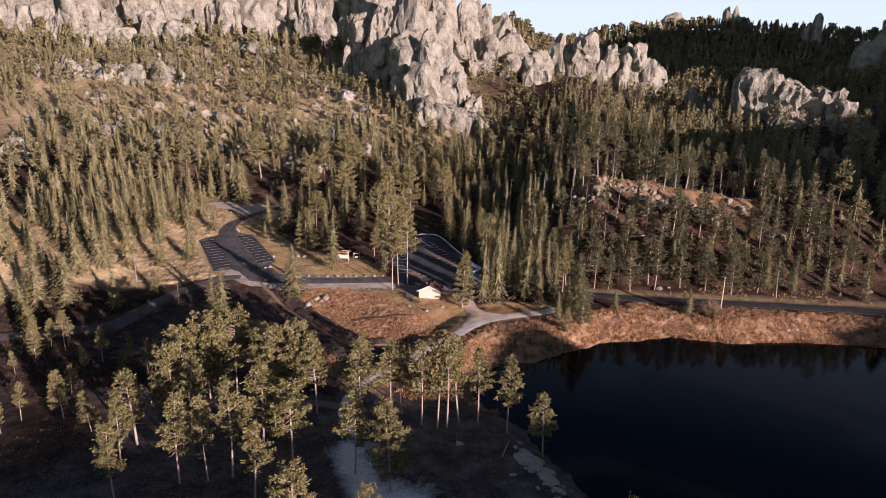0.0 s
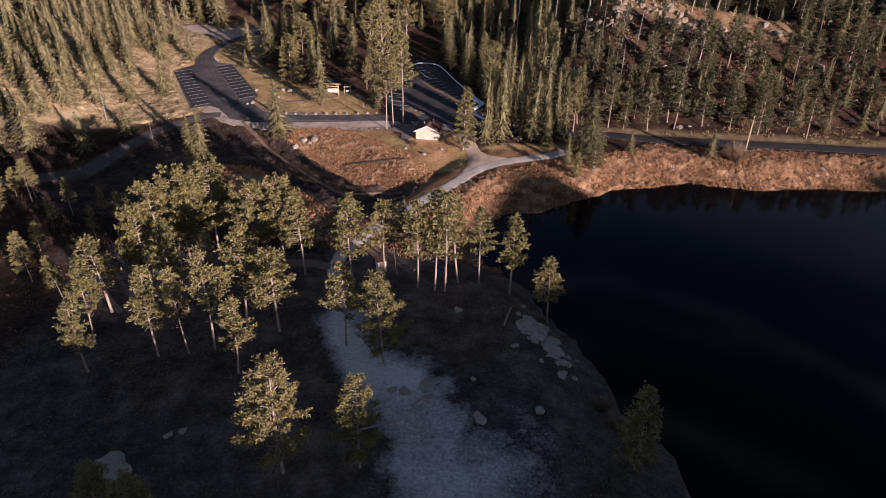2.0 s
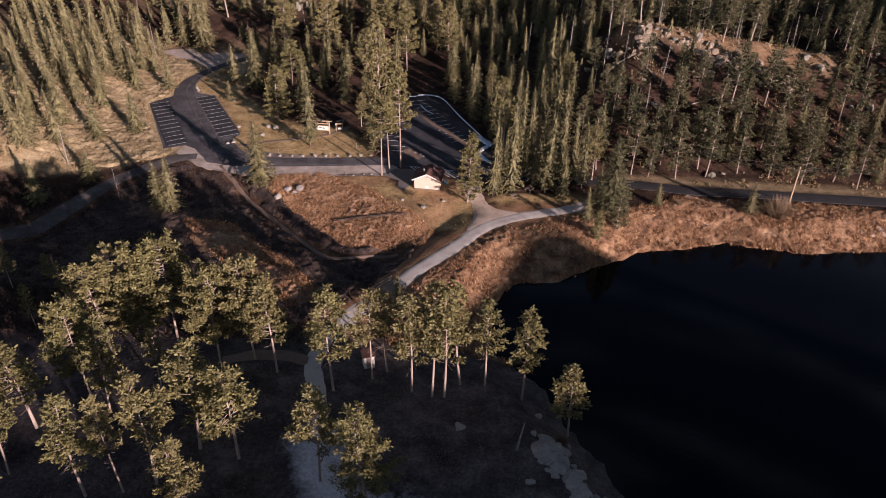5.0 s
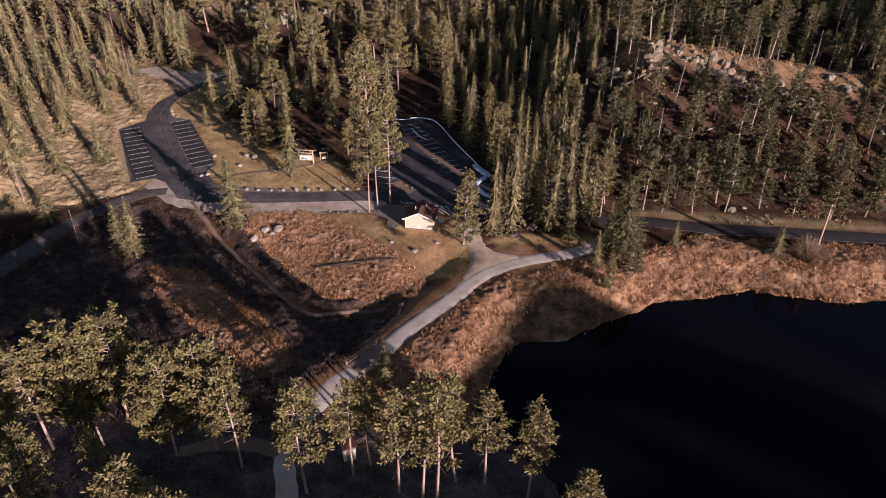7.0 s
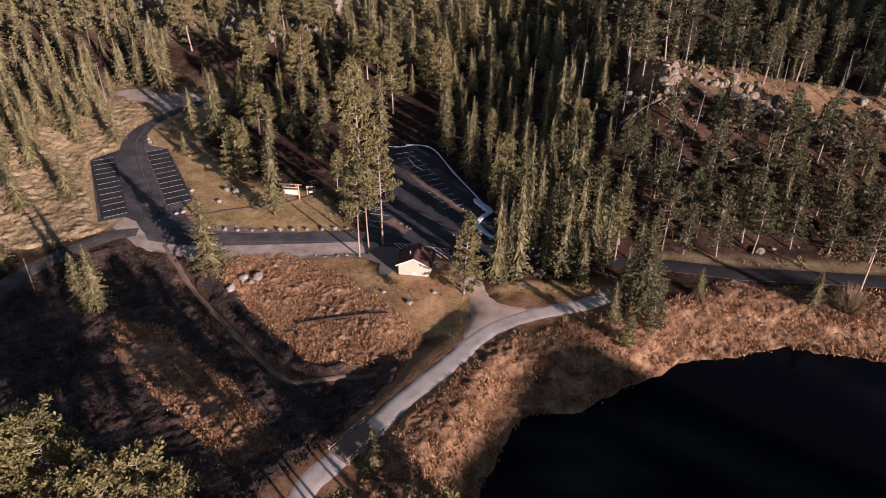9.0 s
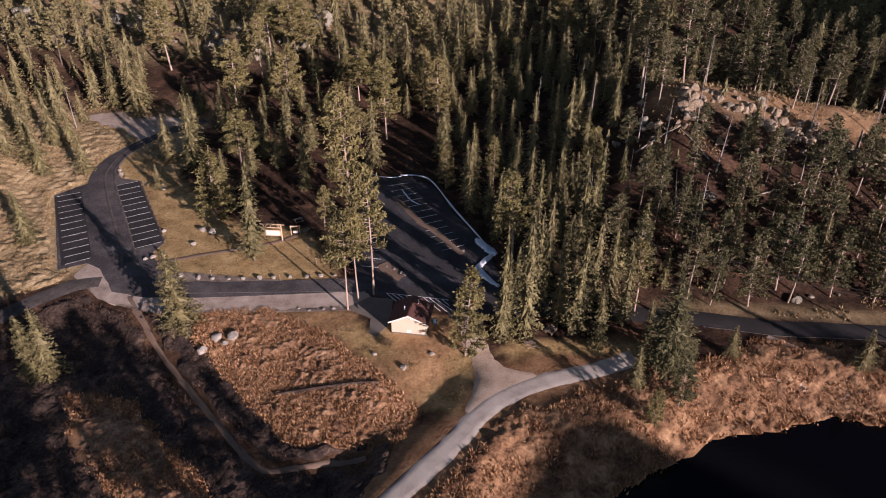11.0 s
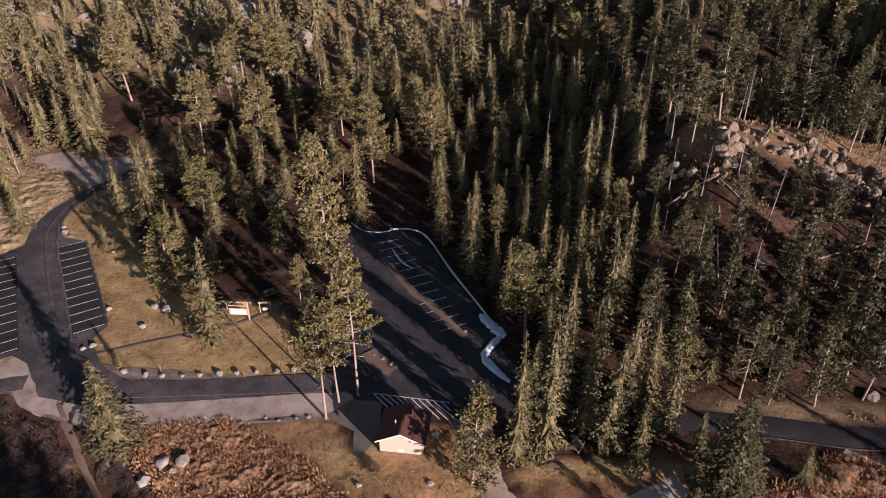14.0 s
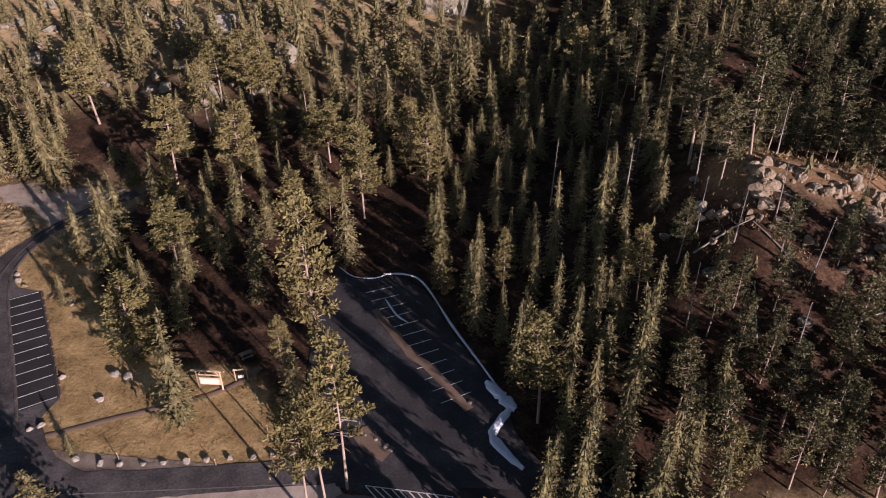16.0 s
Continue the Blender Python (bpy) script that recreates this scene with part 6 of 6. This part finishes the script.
# ---- the small building ----
def house():
    W, D, EAVE, RIDGE = 5.4, 4.6, 2.45, 3.75
    ob = new("restroom_building")
    bm = bmesh.new()
    w = W / 2
    t = 0.16
    pts = [(-w, 0), (w, 0), (w, EAVE), (0, RIDGE - 0.1), (-w, EAVE)]
    for y0 in (0, D - t):
        a = [bm.verts.new((x, y0, z)) for x, z in pts]
        b = [bm.verts.new((x, y0 + t, z)) for x, z in pts]
        bm.faces.new(a)
        bm.faces.new(b[::-1])
        for i in range(5):
            bm.faces.new((a[i - 1], b[i - 1], b[i], a[i]))
    box(bm, -w, t, 0, -w + t, D - t, EAVE)
    box(bm, w - t, t, 0, w, D - t, EAVE)
    bmesh.ops.recalc_face_normals(bm, faces=bm.faces[:])
    part("wall", bm, M_WALL, ob)
    part("foundation", box(bmesh.new(), -w - 0.06, -0.06, -0.5, w + 0.06, D + 0.06, 0.12), M_WORN, ob, "grey concrete footing")
    # roof: two slopes with courses of shingles
    over, front = 0.42, 0.45
    slope = math.atan2(RIDGE - EAVE, w)
    L = (w + over) / math.cos(slope)
    for sgn in (-1, 1):
        bm = bmesh.new()
        courses = 14
        prof = []
        for k in range(courses):
            for q, up in ((L * k / courses, 0.0), (L * (k + 1) / courses, 0.035)):
                prof.append((sgn * q * math.cos(slope), RIDGE - q * math.sin(slope) + up))
        prof += [(x, z - 0.09) for x, z in prof[::-1][::27]]
        a = [bm.verts.new((x, -front, z)) for x, z in prof]
        b = [bm.verts.new((x, D + front, z)) for x, z in prof]
        bm.faces.new(a)
        bm.faces.new(b[::-1])
        for i in range(len(prof)):
            bm.faces.new((a[i - 1], b[i - 1], b[i], a[i]))
        bmesh.ops.recalc_face_normals(bm, faces=bm.faces[:])
        part("roof", bm, M_ROOF, ob, "red-brown shingled roof slope")
        for y in (-front - 0.03, D + front - 0.02):
            bm = bmesh.new()
            m = Matrix.Translation((sgn * L / 2 * math.cos(slope), y + 0.02, RIDGE - L / 2 * math.sin(slope) - 0.14)) @ Matrix.Rotation(sgn * slope, 4, "Y")
            bmesh.ops.create_cube(bm, size=1, matrix=m @ Matrix.Diagonal((L, 0.05, 0.22, 1)))
            part("bargeboard", bm, M_TRIM, ob, "pale painted bargeboard")
    part("ridge_cap", box(bmesh.new(), -0.16, -front, RIDGE - 0.02, 0.16, D + front, RIDGE + 0.06, 0.02), M_ROOF, ob)
    for x, y, z, h in ((-0.9, 1.6, 3.3, 0.7), (0.9, 3.5, 3.3, 0.8)):
        part("vent_pipe", rod(bmesh.new(), (x, y, z - 0.3), (x, y, z + h), 0.09, 0.09, 8), M_METAL, ob, "short grey vent pipe")
    v = part("gable_vent", box(bmesh.new(), -0.32, -0.03, 2.72, 0.32, 0.0, 3.0), M_TRIM, ob)
    for k in range(4):
        part("slat", box(bmesh.new(), -0.28, -0.045, 2.76 + 0.06 * k, 0.28, -0.03, 2.79 + 0.06 * k), M_OLDWOOD, v)
    part("hatch", box(bmesh.new(), -0.35, -0.025, 0.25, 0.35, 0.0, 0.75), M_TRIM, ob)
    d = part("door", box(bmesh.new(), w, 2.4, 0.05, w + 0.05, 3.35, 2.1), M_OLDWOOD, ob, "brown door in the side wall")
    part("handle", box(bmesh.new(), w + 0.05, 2.5, 1.0, w + 0.1, 2.55, 1.2), M_METAL, d)
    d = part("door", box(bmesh.new(), -w - 0.05, 2.4, 0.05, -w, 3.35, 2.1), M_OLDWOOD, ob, "brown door in the side wall")
    part("handle", box(bmesh.new(), -w - 0.1, 2.5, 1.0, -w - 0.05, 2.55, 1.2), M_METAL, d)
    ob.matrix_world = pose(-7.75, 155.1, ground_z(-7.75, 155.3) + 0.02, 0, 0, -6.5)
    return tagged(ob, "small cream restroom building with red-brown gabled roof", "building")


house()


# ---- kiosk ----
def kiosk():
    ob = new("information_kiosk")
    for x in (-1.35, 1.35):
        p = part("post", rod(bmesh.new(), (x, 0, -0.2), (x, 0, 2.7), 0.11, 0.10, 8), M_TIMBER, ob)
        part("brace", rod(bmesh.new(), (x, 0, 1.9), (x * 0.62, 0, 2.6), 0.05, 0.05, 6), M_TIMBER, ob)
    part("beam", rod(bmesh.new(), (-1.9, 0, 2.72), (1.9, 0, 2.72), 0.12, 0.12, 8), M_TIMBER, ob)
    part("rail", rod(bmesh.new(), (-1.35, 0, 2.15), (1.35, 0, 2.15), 0.08, 0.08, 8), M_TIMBER, ob)
    bd = part("sign_board", box(bmesh.new(), -1.25, -0.06, 0.75, 1.25, 0.04, 1.75, 0.02), M_TIMBER, ob, "pale wooden notice board")
    part("sheet", box(bmesh.new(), -1.1, -0.075, 0.85, 1.1, -0.062, 1.65), M_PAPER, bd, "faded notice sheet")
    bm = bmesh.new()
    for s in (-1, 1):
        m = Matrix.Translation((0, s * 0.42, 2.86)) @ Matrix.Rotation(radians(-s * 16), 4, "X")
        bmesh.ops.create_cube(bm, size=1, matrix=m @ Matrix.Diagonal((0.1, 0.9, 0.06, 1)))
    part("crosspiece", bm, M_TIMBER, ob)
    ob.matrix_world = pose(-34.7, 180.3, ground_z(-34.7, 180.3), 0, 0, -4) @ Matrix.Scale(1.2, 4)
    tagged(ob, "pale timber information kiosk with notice board on the lawn", "kiosk")
    ob = new("trail_sign")
    for x in (-0.8, 0.8):
        part("post", rod(bmesh.new(), (x, 0, -0.2), (x, 0, 2.1), 0.07, 0.07, 7), M_TIMBER, ob)
    part("sign_board", box(bmesh.new(), -0.95, -0.05, 1.75, 0.95, 0.05, 2.0, 0.01), M_TIMBER, ob)
    part("sign_panel", box(bmesh.new(), -0.4, -0.12, 0.5, 0.4, -0.06, 1.0, 0.01), M_PAPER, ob)
    ob.matrix_world = pose(-31.0, 182.0, ground_z(-31.0, 182.0), 0, 0, 8)
    tagged(ob, "low wooden trail sign beside the kiosk", "sign")


kiosk()

# ---- parking lines ----
def bar(name, ax, ay, bx, by, lift, wide=0.12, label="", mat=None):
    a, b = Vector((ax, ay, 0)), Vector((bx, by, 0))
    s = (b - a).normalized().cross(Vector((0, 0, 1))) * wide / 2
    pts = [a - s, b - s, b + s, a + s]
    P = [(p.x, p.y, float(base_height(np.array(p.x), np.array(p.y))) + lift) for p in pts]
    me = mesh_np(name, P + [(x, y, z - 0.012) for x, y, z in P], [(3, 2, 1, 0), (4, 5, 6, 7), (0, 1, 5, 4), (1, 2, 6, 5), (2, 3, 7, 6), (3, 0, 4, 7)], [mat or M_LINE])
    return new(name, me)


def stall_lines(a0, a1, b0, b1, n, lift, label, group):
    """Lines from a to b, n of them, from the first pair of ends to the last."""
    for k in range(n):
        t = k / (n - 1)
        p, q = Vector(a0).lerp(Vector(a1), t), Vector(b0).lerp(Vector(b1), t)
        tagged(bar("stall_line", p.x, p.y, q.x, q.y, lift), label, "road marking", group)


ROAD_Z = 0.105
stall_lines((-83.0, 194.6), (-69.5, 171.3), (-79.0, 196.6), (-65.9, 173.4), 12, ROAD_Z, "white painted stall line on dark asphalt", "west stall lines")
stall_lines((-73.0, 199.5), (-59.2, 176.6), (-69.0, 201.6), (-55.2, 178.9), 12, ROAD_Z, "white painted stall line on dark asphalt", "east stall lines")
stall_lines((-15.9, 201.0), (-3.6, 177.6), (-11.6, 202.6), (0.4, 179.6), 12, ROAD_Z, "worn white stall line in the shaded lot", "shaded lot stall lines")
stall_lines((-22.2, 191), (-17.5, 172.5), (-18.4, 190.2), (-13.6, 172.0), 8, ROAD_Z, "worn white stall line in the shaded lot", "shaded lot stall lines")
HATCH = zip((-12.2, -11.3, -10.3, -9.1, -8.2, -7.1, -6.1, -5.1, -4.1, -3.0, -2.1), (2.1, 1.9, 1.8, 1.4, 1.4, 1.6, 2.9, 3.0, 2.7, 1.2, 1.4), (2.4, 1.9, 1.8, 1.6, 1.6, 1.9, 3.4, 3.4, 2.8, 1.5, 1.7))
for x, dx, dy in HATCH:
    y = 164.9 - 0.147 * (x + 12.2)
    tagged(bar("hatch_line", x, y, x + dx, y - dy, ROAD_Z, 0.15), "white painted hatch line beside the building", "road marking", "hatch lines")
tagged(bar("edge_line", -12.3, 165.0, -0.5, 163.25, ROAD_Z, 0.12), "white painted line closing the hatched area", "road marking", "hatch lines")
for k in range(14):
    t0, t1 = k / 14, (k + 1) / 14
    ax, ay = -50 + 31 * t0, 163.65 + 1.6 * t0
    bx, by = -50 + 31 * t1, 163.65 + 1.6 * t1
    tagged(bar("edge_line", ax, ay, bx - 0.02, by, ROAD_Z, 0.13, "", M_FAINT), "worn pale edge line of the lot road", "road marking", "edge lines")
line = smooth_line([(p[0], p[1] - 2.0) for p in ROAD_EAST], 3)
for (ax, ay), (bx, by) in zip(line, line[1:]):
    if ax > 34:
        P = [(ax, ay), (bx, by)]
        ob = bar("edge_line", ax, ay, bx, by, 0.0, 0.12, "", M_FAINT)
        for v in ob.data.vertices:
            v.co.z += ground_z(v.co.x, v.co.y) + 0.135 - float(base_height(np.array(v.co.x), np.array(v.co.y)))
        tagged(ob, "worn white edge line of the shore road", "road marking", "edge lines")

# ---- stones and kerbs ----
for x, y in ((-49.6, 169.6), (-47.9, 168.6), (-44.6, 168.0), (-42.4, 167.9), (-39.7, 167.9), (-37.0, 168.1), (-34.5, 168.3), (-31.7, 168.5), (-29.4, 168.8), (-26.2, 169.0), (-23.7, 169.3), (-21.4, 169.5)):
    boulder(x + rng.normal(0, 0.15), y + 0.1, rng.uniform(0.4, 0.55), "small pale barrier stone along the lot road", "barrier stones", None, "barrier_stone", 1.1)
for x, y in ((-25.9, 160.6), (-24.2, 160.2), (-22.0, 160.6), (-20.3, 160.8), (-29.0, 159.6)):
    boulder(x, y, rng.uniform(0.22, 0.36), "small pale stone edging the gravel shoulder", "edging stones", None, "edging_stone")
for x, y, r in ((-12.5, 150.5, 0.4), (-8.0, 147.6, 0.6), (-4.0, 151.0, 0.45), (-38.6, 151.4, 1.0), (-37.0, 153.5, 0.9), (-34.3, 153.6, 1.0), (-35.4, 152.4, 0.7), (-48.9, 183.2, 0.85), (-46.9, 182.6, 0.8), (-56.2, 182.6, 0.55), (-54.9, 174.0, 0.65), (-56.0, 173.4, 0.5), (-49.0, 178.4, 0.6), (-74.0, 204.6, 0.6), (-75.0, 206.3, 0.5), (-63.5, 199.5, 0.9), (-62.4, 198.7, 0.6)):
    boulder(x, y, r, "pale granite landscaping boulder in dry grass", "lawn boulders", None)
for k in range(12):
    t = (k + 0.5) / 12
    x, y = -68.55 + 13.9 * t + 0.1, 201.5 - 22.8 * t + 0.2
    bm = box(bmesh.new(), -0.85, -0.11, 0, 0.85, 0.11, 0.15, 0.03)
    me = bpy.data.meshes.new("wheel_stop")
    bm.to_mesh(me)
    bm.free()
    me.materials.append(M_DIRT)
    ob = new("wheel_stop", me)
    ob.matrix_world = pose(x, y, float(base_height(np.array(x), np.array(y))) + 0.06, 0, 0, -58.6 + rng.normal(0, 2))
    tagged(ob, "weathered reddish concrete wheel stop beside the lawn", "wheel stop", "wheel stops")


# ---- snow at the edge of the shaded lot ----
def snow_bank(pts, wide, tall, label):
    line = np.array(smooth_line(pts, 7))
    t = np.gradient(line, axis=0)
    t /= np.linalg.norm(t, axis=1, keepdims=True)
    side = np.stack([-t[:, 1], t[:, 0]], -1)
    s = np.linspace(0, 1, len(line))
    w = wide * (0.35 + 0.65 * np.sin(np.pi * s) ** 0.5) * (1 + 0.4 * vnoise(s * 14, 0.5))
    across = 7
    P, Z = [], []
    for k in range(across):
        u = k / (across - 1) * 2 - 1
        p = line + side * (u * w / 2)[:, None]
        P.append(p)
        Z.append(np.maximum(base_height(p[:, 0], p[:, 1]), height(p[:, 0], p[:, 1])) + (tall * (1 - u * u) * (0.7 + 0.5 * vnoise(s * 20, u * 2.0)) + (0.10 if abs(u) < 1 else -0.06)))
    V = np.concatenate([np.stack(P, 1), np.stack(Z, 1)[..., None]], -1)
    n = len(line)
    ix = np.arange(n * across).reshape(n, across)
    q = np.stack([ix[:-1, :-1], ix[1:, :-1], ix[1:, 1:], ix[:-1, 1:]], -1).reshape(-1, 4)[:, ::-1]
    tagged(new("snow_bank", mesh_np("snow_bank", V.reshape(-1, 3), q, [M_SNOW], smooth=True)), label, "snow", "snow banks")


snow_bank([(-13.5, 206.0), (-9.5, 205.8), (-6.4, 203.0), (-2.0, 193.0), (2.4, 184.0), (5.0, 178.4)], 0.42, 0.12, "thin old snow along the lot edge")
snow_bank([(2.6, 181.5), (4.6, 178.6), (6.2, 176.4)], 2.2, 0.35, "heap of old snow at the lot edge")
snow_bank([(5.6, 177.0), (4.0, 174.5), (3.0, 172.2), (4.6, 169.4), (6.4, 167.2)], 1.6, 0.35, "tongue of old snow at the lot edge")
snow_bank([(-21.0, 208.0), (-18.4, 205.4), (-15.0, 204.9), (-12.6, 206.0)], 0.25, 0.08, "thin old snow at the head of the lot")
snow_bank([(-12.6, 199.4), (-10.6, 195.6), (-8.6, 193.6)], 0.5, 0.08, "small patch of old snow on asphalt")

# raised strips in the shaded lot: first one for a sunlit streak and line, then a dirt island
def island(pts, wide, label):
    line = smooth_line(pts, 6)
    ob = ribbon("traffic_island", pts, wide, M_DIRT, label, 0.2, 0.25)
    for v in ob.data.vertices:
        v.co.z = max(v.co.z, float(base_height(np.array(v.co.x), np.array(v.co.y))) + 0.10)


island([(-14.0, 196.8), (-11, 192), (-8.2, 187.4), (-5.2, 184), (-1.8, 179.2), (0.2, 176.5)], 1.3, "low brown strip in place of a sunlit streak and line")
island([(-13.8, 173.2), (-12.0, 171.0), (-9.8, 169.4)], 2.6, "stony dirt island in the shaded lot")
for x, y, r in ((-11.6, 171.6, 0.4), (-10.2, 170.6, 0.5), (-9.6, 170.0, 0.35), (-13.0, 172.4, 0.35), (0.2, 177.6, 0.4)):
    boulder(x, y, r, "pale stone on a dirt traffic island", "island stones", None)


# ---- bridge and rails at the spillway ----
def bridge():
    ob = new("footbridge")
    for sgn in (-1, 1):
        for k in range(4):
            part("post", box(bmesh.new(), -3 + 2 * k - 0.06, sgn * 1.75 - 0.06, -0.6, -3 + 2 * k + 0.06, sgn * 1.75 + 0.06, 1.12), M_OLDWOOD, ob)
        for z in (0.55, 1.05):
            part("rail", box(bmesh.new(), -3.3, sgn * 1.75 - 0.05 - 0.11 * sgn, z, 3.3, sgn * 1.75 + 0.05 - 0.11 * sgn, z + 0.14), M_OLDWOOD, ob)
    for k in range(24):
        part("plank", box(bmesh.new(), -3.2 + k * 0.268, -1.65, 0.10, -3.2 + k * 0.268 + 0.25, 1.65, 0.17), M_OLDWOOD, ob)
    z = ground_z(-12.0, 117.3)
    ob.matrix_world = pose(-12.0, 117.3, z + 0.05, 0, 0, math.degrees(math.atan2(5.5, 4.2)))
    tagged(ob, "weathered wooden footbridge with rails over the spillway", "bridge")
    ob = new("pole_fence")
    for k in range(3):
        part("post", rod(bmesh.new(), (k * 2.2, 0, -0.3), (k * 2.2, 0, 1.0), 0.07, 0.06, 7), M_OLDWOOD, ob)
    part("rail", rod(bmesh.new(), (-0.2, 0.08, 0.85), (4.7, 0.08, 0.85), 0.06, 0.05, 7), M_OLDWOOD, ob)
    part("rail", rod(bmesh.new(), (-0.2, 0.08, 0.45), (4.7, 0.08, 0.45), 0.06, 0.05, 7), M_OLDWOOD, ob)
    ob.matrix_world = pose(-9.2, 117.2, ground_z(-8, 116), 0, 0, -28)
    tagged(ob, "short wooden pole fence beside the footbridge", "fence")


bridge()


# ---- booth on the knoll ----
def booth():
    ob = new("outhouse")
    part("wall", box(bmesh.new(), -0.75, -0.75, -0.2, 0.75, 0.75, 2.1, 0.02), M_TRIM, ob, "pale painted plywood walls")
    part("roof", box(bmesh.new(), -0.95, -0.95, 2.1, 0.95, 0.95, 2.22, 0.02), M_ROOF, ob)
    d = part("door", box(bmesh.new(), -0.4, -0.79, 0.05, 0.4, -0.75, 1.95), M_OLDWOOD, ob)
    part("handle", box(bmesh.new(), 0.25, -0.83, 0.95, 0.3, -0.79, 1.15), M_METAL, d)
    ob.matrix_world = pose(-12.2, 99.6, ground_z(-12.2, 99.6), 0, 0, 20)
    tagged(ob, "small pale wooden outhouse among the knoll pines", "outhouse")


booth()


# ---- poles, posts and tables ----
def pole(x, y, H, lean):
    ob = new("utility_pole")
    part("shaft", rod(bmesh.new(), (0, 0, -0.5), (0, 0, H), 0.16, 0.11, 9), M_TIMBER, ob)
    part("crossarm", box(bmesh.new(), -1.1, -0.06, H - 0.7, 1.1, 0.06, H - 0.55, 0.01), M_OLDWOOD, ob)
    for k in (-0.95, -0.35, 0.35, 0.95):
        part("insulator", rod(bmesh.new(), (k, 0, H - 0.55), (k, 0, H - 0.38), 0.05, 0.04, 7), M_DARK, ob)
    ob.matrix_world = pose(x, y, ground_z(x, y), lean, lean, 80)
    return tagged(ob, "tall pale wooden utility pole beside the shore road", "utility pole", "utility poles")


pole(66.8, 153.6, 8.6, 0.5)
pole(118, 158, 9.0, 0)
pole(26, 171, 8.6, 0)


def wire(a, b, sag):
    P = [Vector(a).lerp(Vector(b), t / 16) - Vector((0, 0, sag * 4 * t / 16 * (1 - t / 16))) for t in range(17)]
    ob = new("power_line", mesh_np("power_line", *tube([p[:] for p in P], [0.025] * 17, 4), [M_DARK]))
    tagged(ob, "thin dark overhead power line", "cable", "power lines")


z1, z2, z3 = ground_z(66.8, 153.6) + 8.1, ground_z(118, 158) + 8.5, ground_z(26, 171) + 8.1
for o in (-0.9, 0.9):
    wire((66.8, 153.6 + o, z1), (118, 158 + o, z2), 1.0)
    wire((66.8, 153.6 + o, z1), (26, 171 + o, z3), 0.9)

for x, y, h in ((-42.6, 168.6, 1.3), (-25.4, 172.9, 1.2), (-30.6, 167.9, 1.0)):
    ob = new("marker_post")
    part("shaft", rod(bmesh.new(), (0, 0, -0.2), (0, 0, h), 0.05, 0.05, 7), M_OLDWOOD, ob)
    part("cap", rod(bmesh.new(), (0, 0, h), (0, 0, h + 0.08), 0.065, 0.03, 7), M_TRIM, ob)
    ob.location = (x, y, ground_z(x, y))
    tagged(ob, "short wooden marker post at the lawn edge", "post", "marker posts")


def picnic_table(x, y, turn):
    ob = new("picnic_table")
    for k in range(5):
        part("tabletop_board", box(bmesh.new(), -0.9, -0.38 + 0.155 * k, 0.72, 0.9, -0.24 + 0.155 * k, 0.76, 0.006), M_OLDWOOD, ob)
    for s in (-1, 1):
        part("bench", box(bmesh.new(), -0.9, s * 0.68 - 0.13, 0.42, 0.9, s * 0.68 + 0.13, 0.46, 0.006), M_OLDWOOD, ob)
        for x0 in (-0.65, 0.65):
            part("leg", rod(bmesh.new(), (x0, s * 0.62, 0), (x0, s * 0.22, 0.72), 0.05, 0.05, 5), M_OLDWOOD, ob)
    for x0 in (-0.65, 0.65):
        part("brace", box(bmesh.new(), x0 - 0.03, -0.75, 0.36, x0 + 0.03, 0.75, 0.42), M_OLDWOOD, ob)
    ob.matrix_world = pose(x, y, ground_z(x, y), 0, 0, turn)
    tagged(ob, "weathered brown picnic table under spruces", "table", "picnic tables")


picnic_table(10.6, 153.0, 20)
picnic_table(13.8, 156.2, 60)
picnic_table(-31.5, 186.5, 35)


def bin_(x, y):
    ob = new("trash_bin")
    part("drum", rod(bmesh.new(), (0, 0, 0), (0, 0, 0.95), 0.3, 0.3, 14), M_BLUE, ob)
    part("lid", rod(bmesh.new(), (0, 0, 0.95), (0, 0, 1.12), 0.32, 0.12, 14), M_DARK, ob)
    ob.location = (x, y, ground_z(x, y) + 0.08)
    tagged(ob, "faded blue trash bin at the building's corner", "bin")


bin_(-3.9, 157.6)

# fallen trunks in the open wood
for x, y, L, a in ((13, 164, 7, 40), (45, 190, 8, 120), (52, 184, 9, 15), (38, 182, 7, 80), (60, 178, 8, 150), (70, 188, 9, 60), (33, 196, 8, 10), (80, 182, 8, 95), (-12, 62, 6, 20), (8, 84, 5, 75), (48, 200, 7, 165), (66, 205, 8, 130)):
    P = [Vector((x, y, 0)) + Vector((math.cos(radians(a)), math.sin(radians(a)), 0)) * L * t for t in (0, 0.35, 0.7, 1)]
    pts = [(p.x, p.y, ground_z(p.x, p.y) + 0.16) for p in P]
    ob = new("fallen_log", mesh_np("fallen_log", *tube(pts, [0.17, 0.15, 0.12, 0.07], 7), [M_DEAD], smooth=True))
    tagged(ob, "bleached fallen trunk lying on the forest floor", "log", "fallen logs")
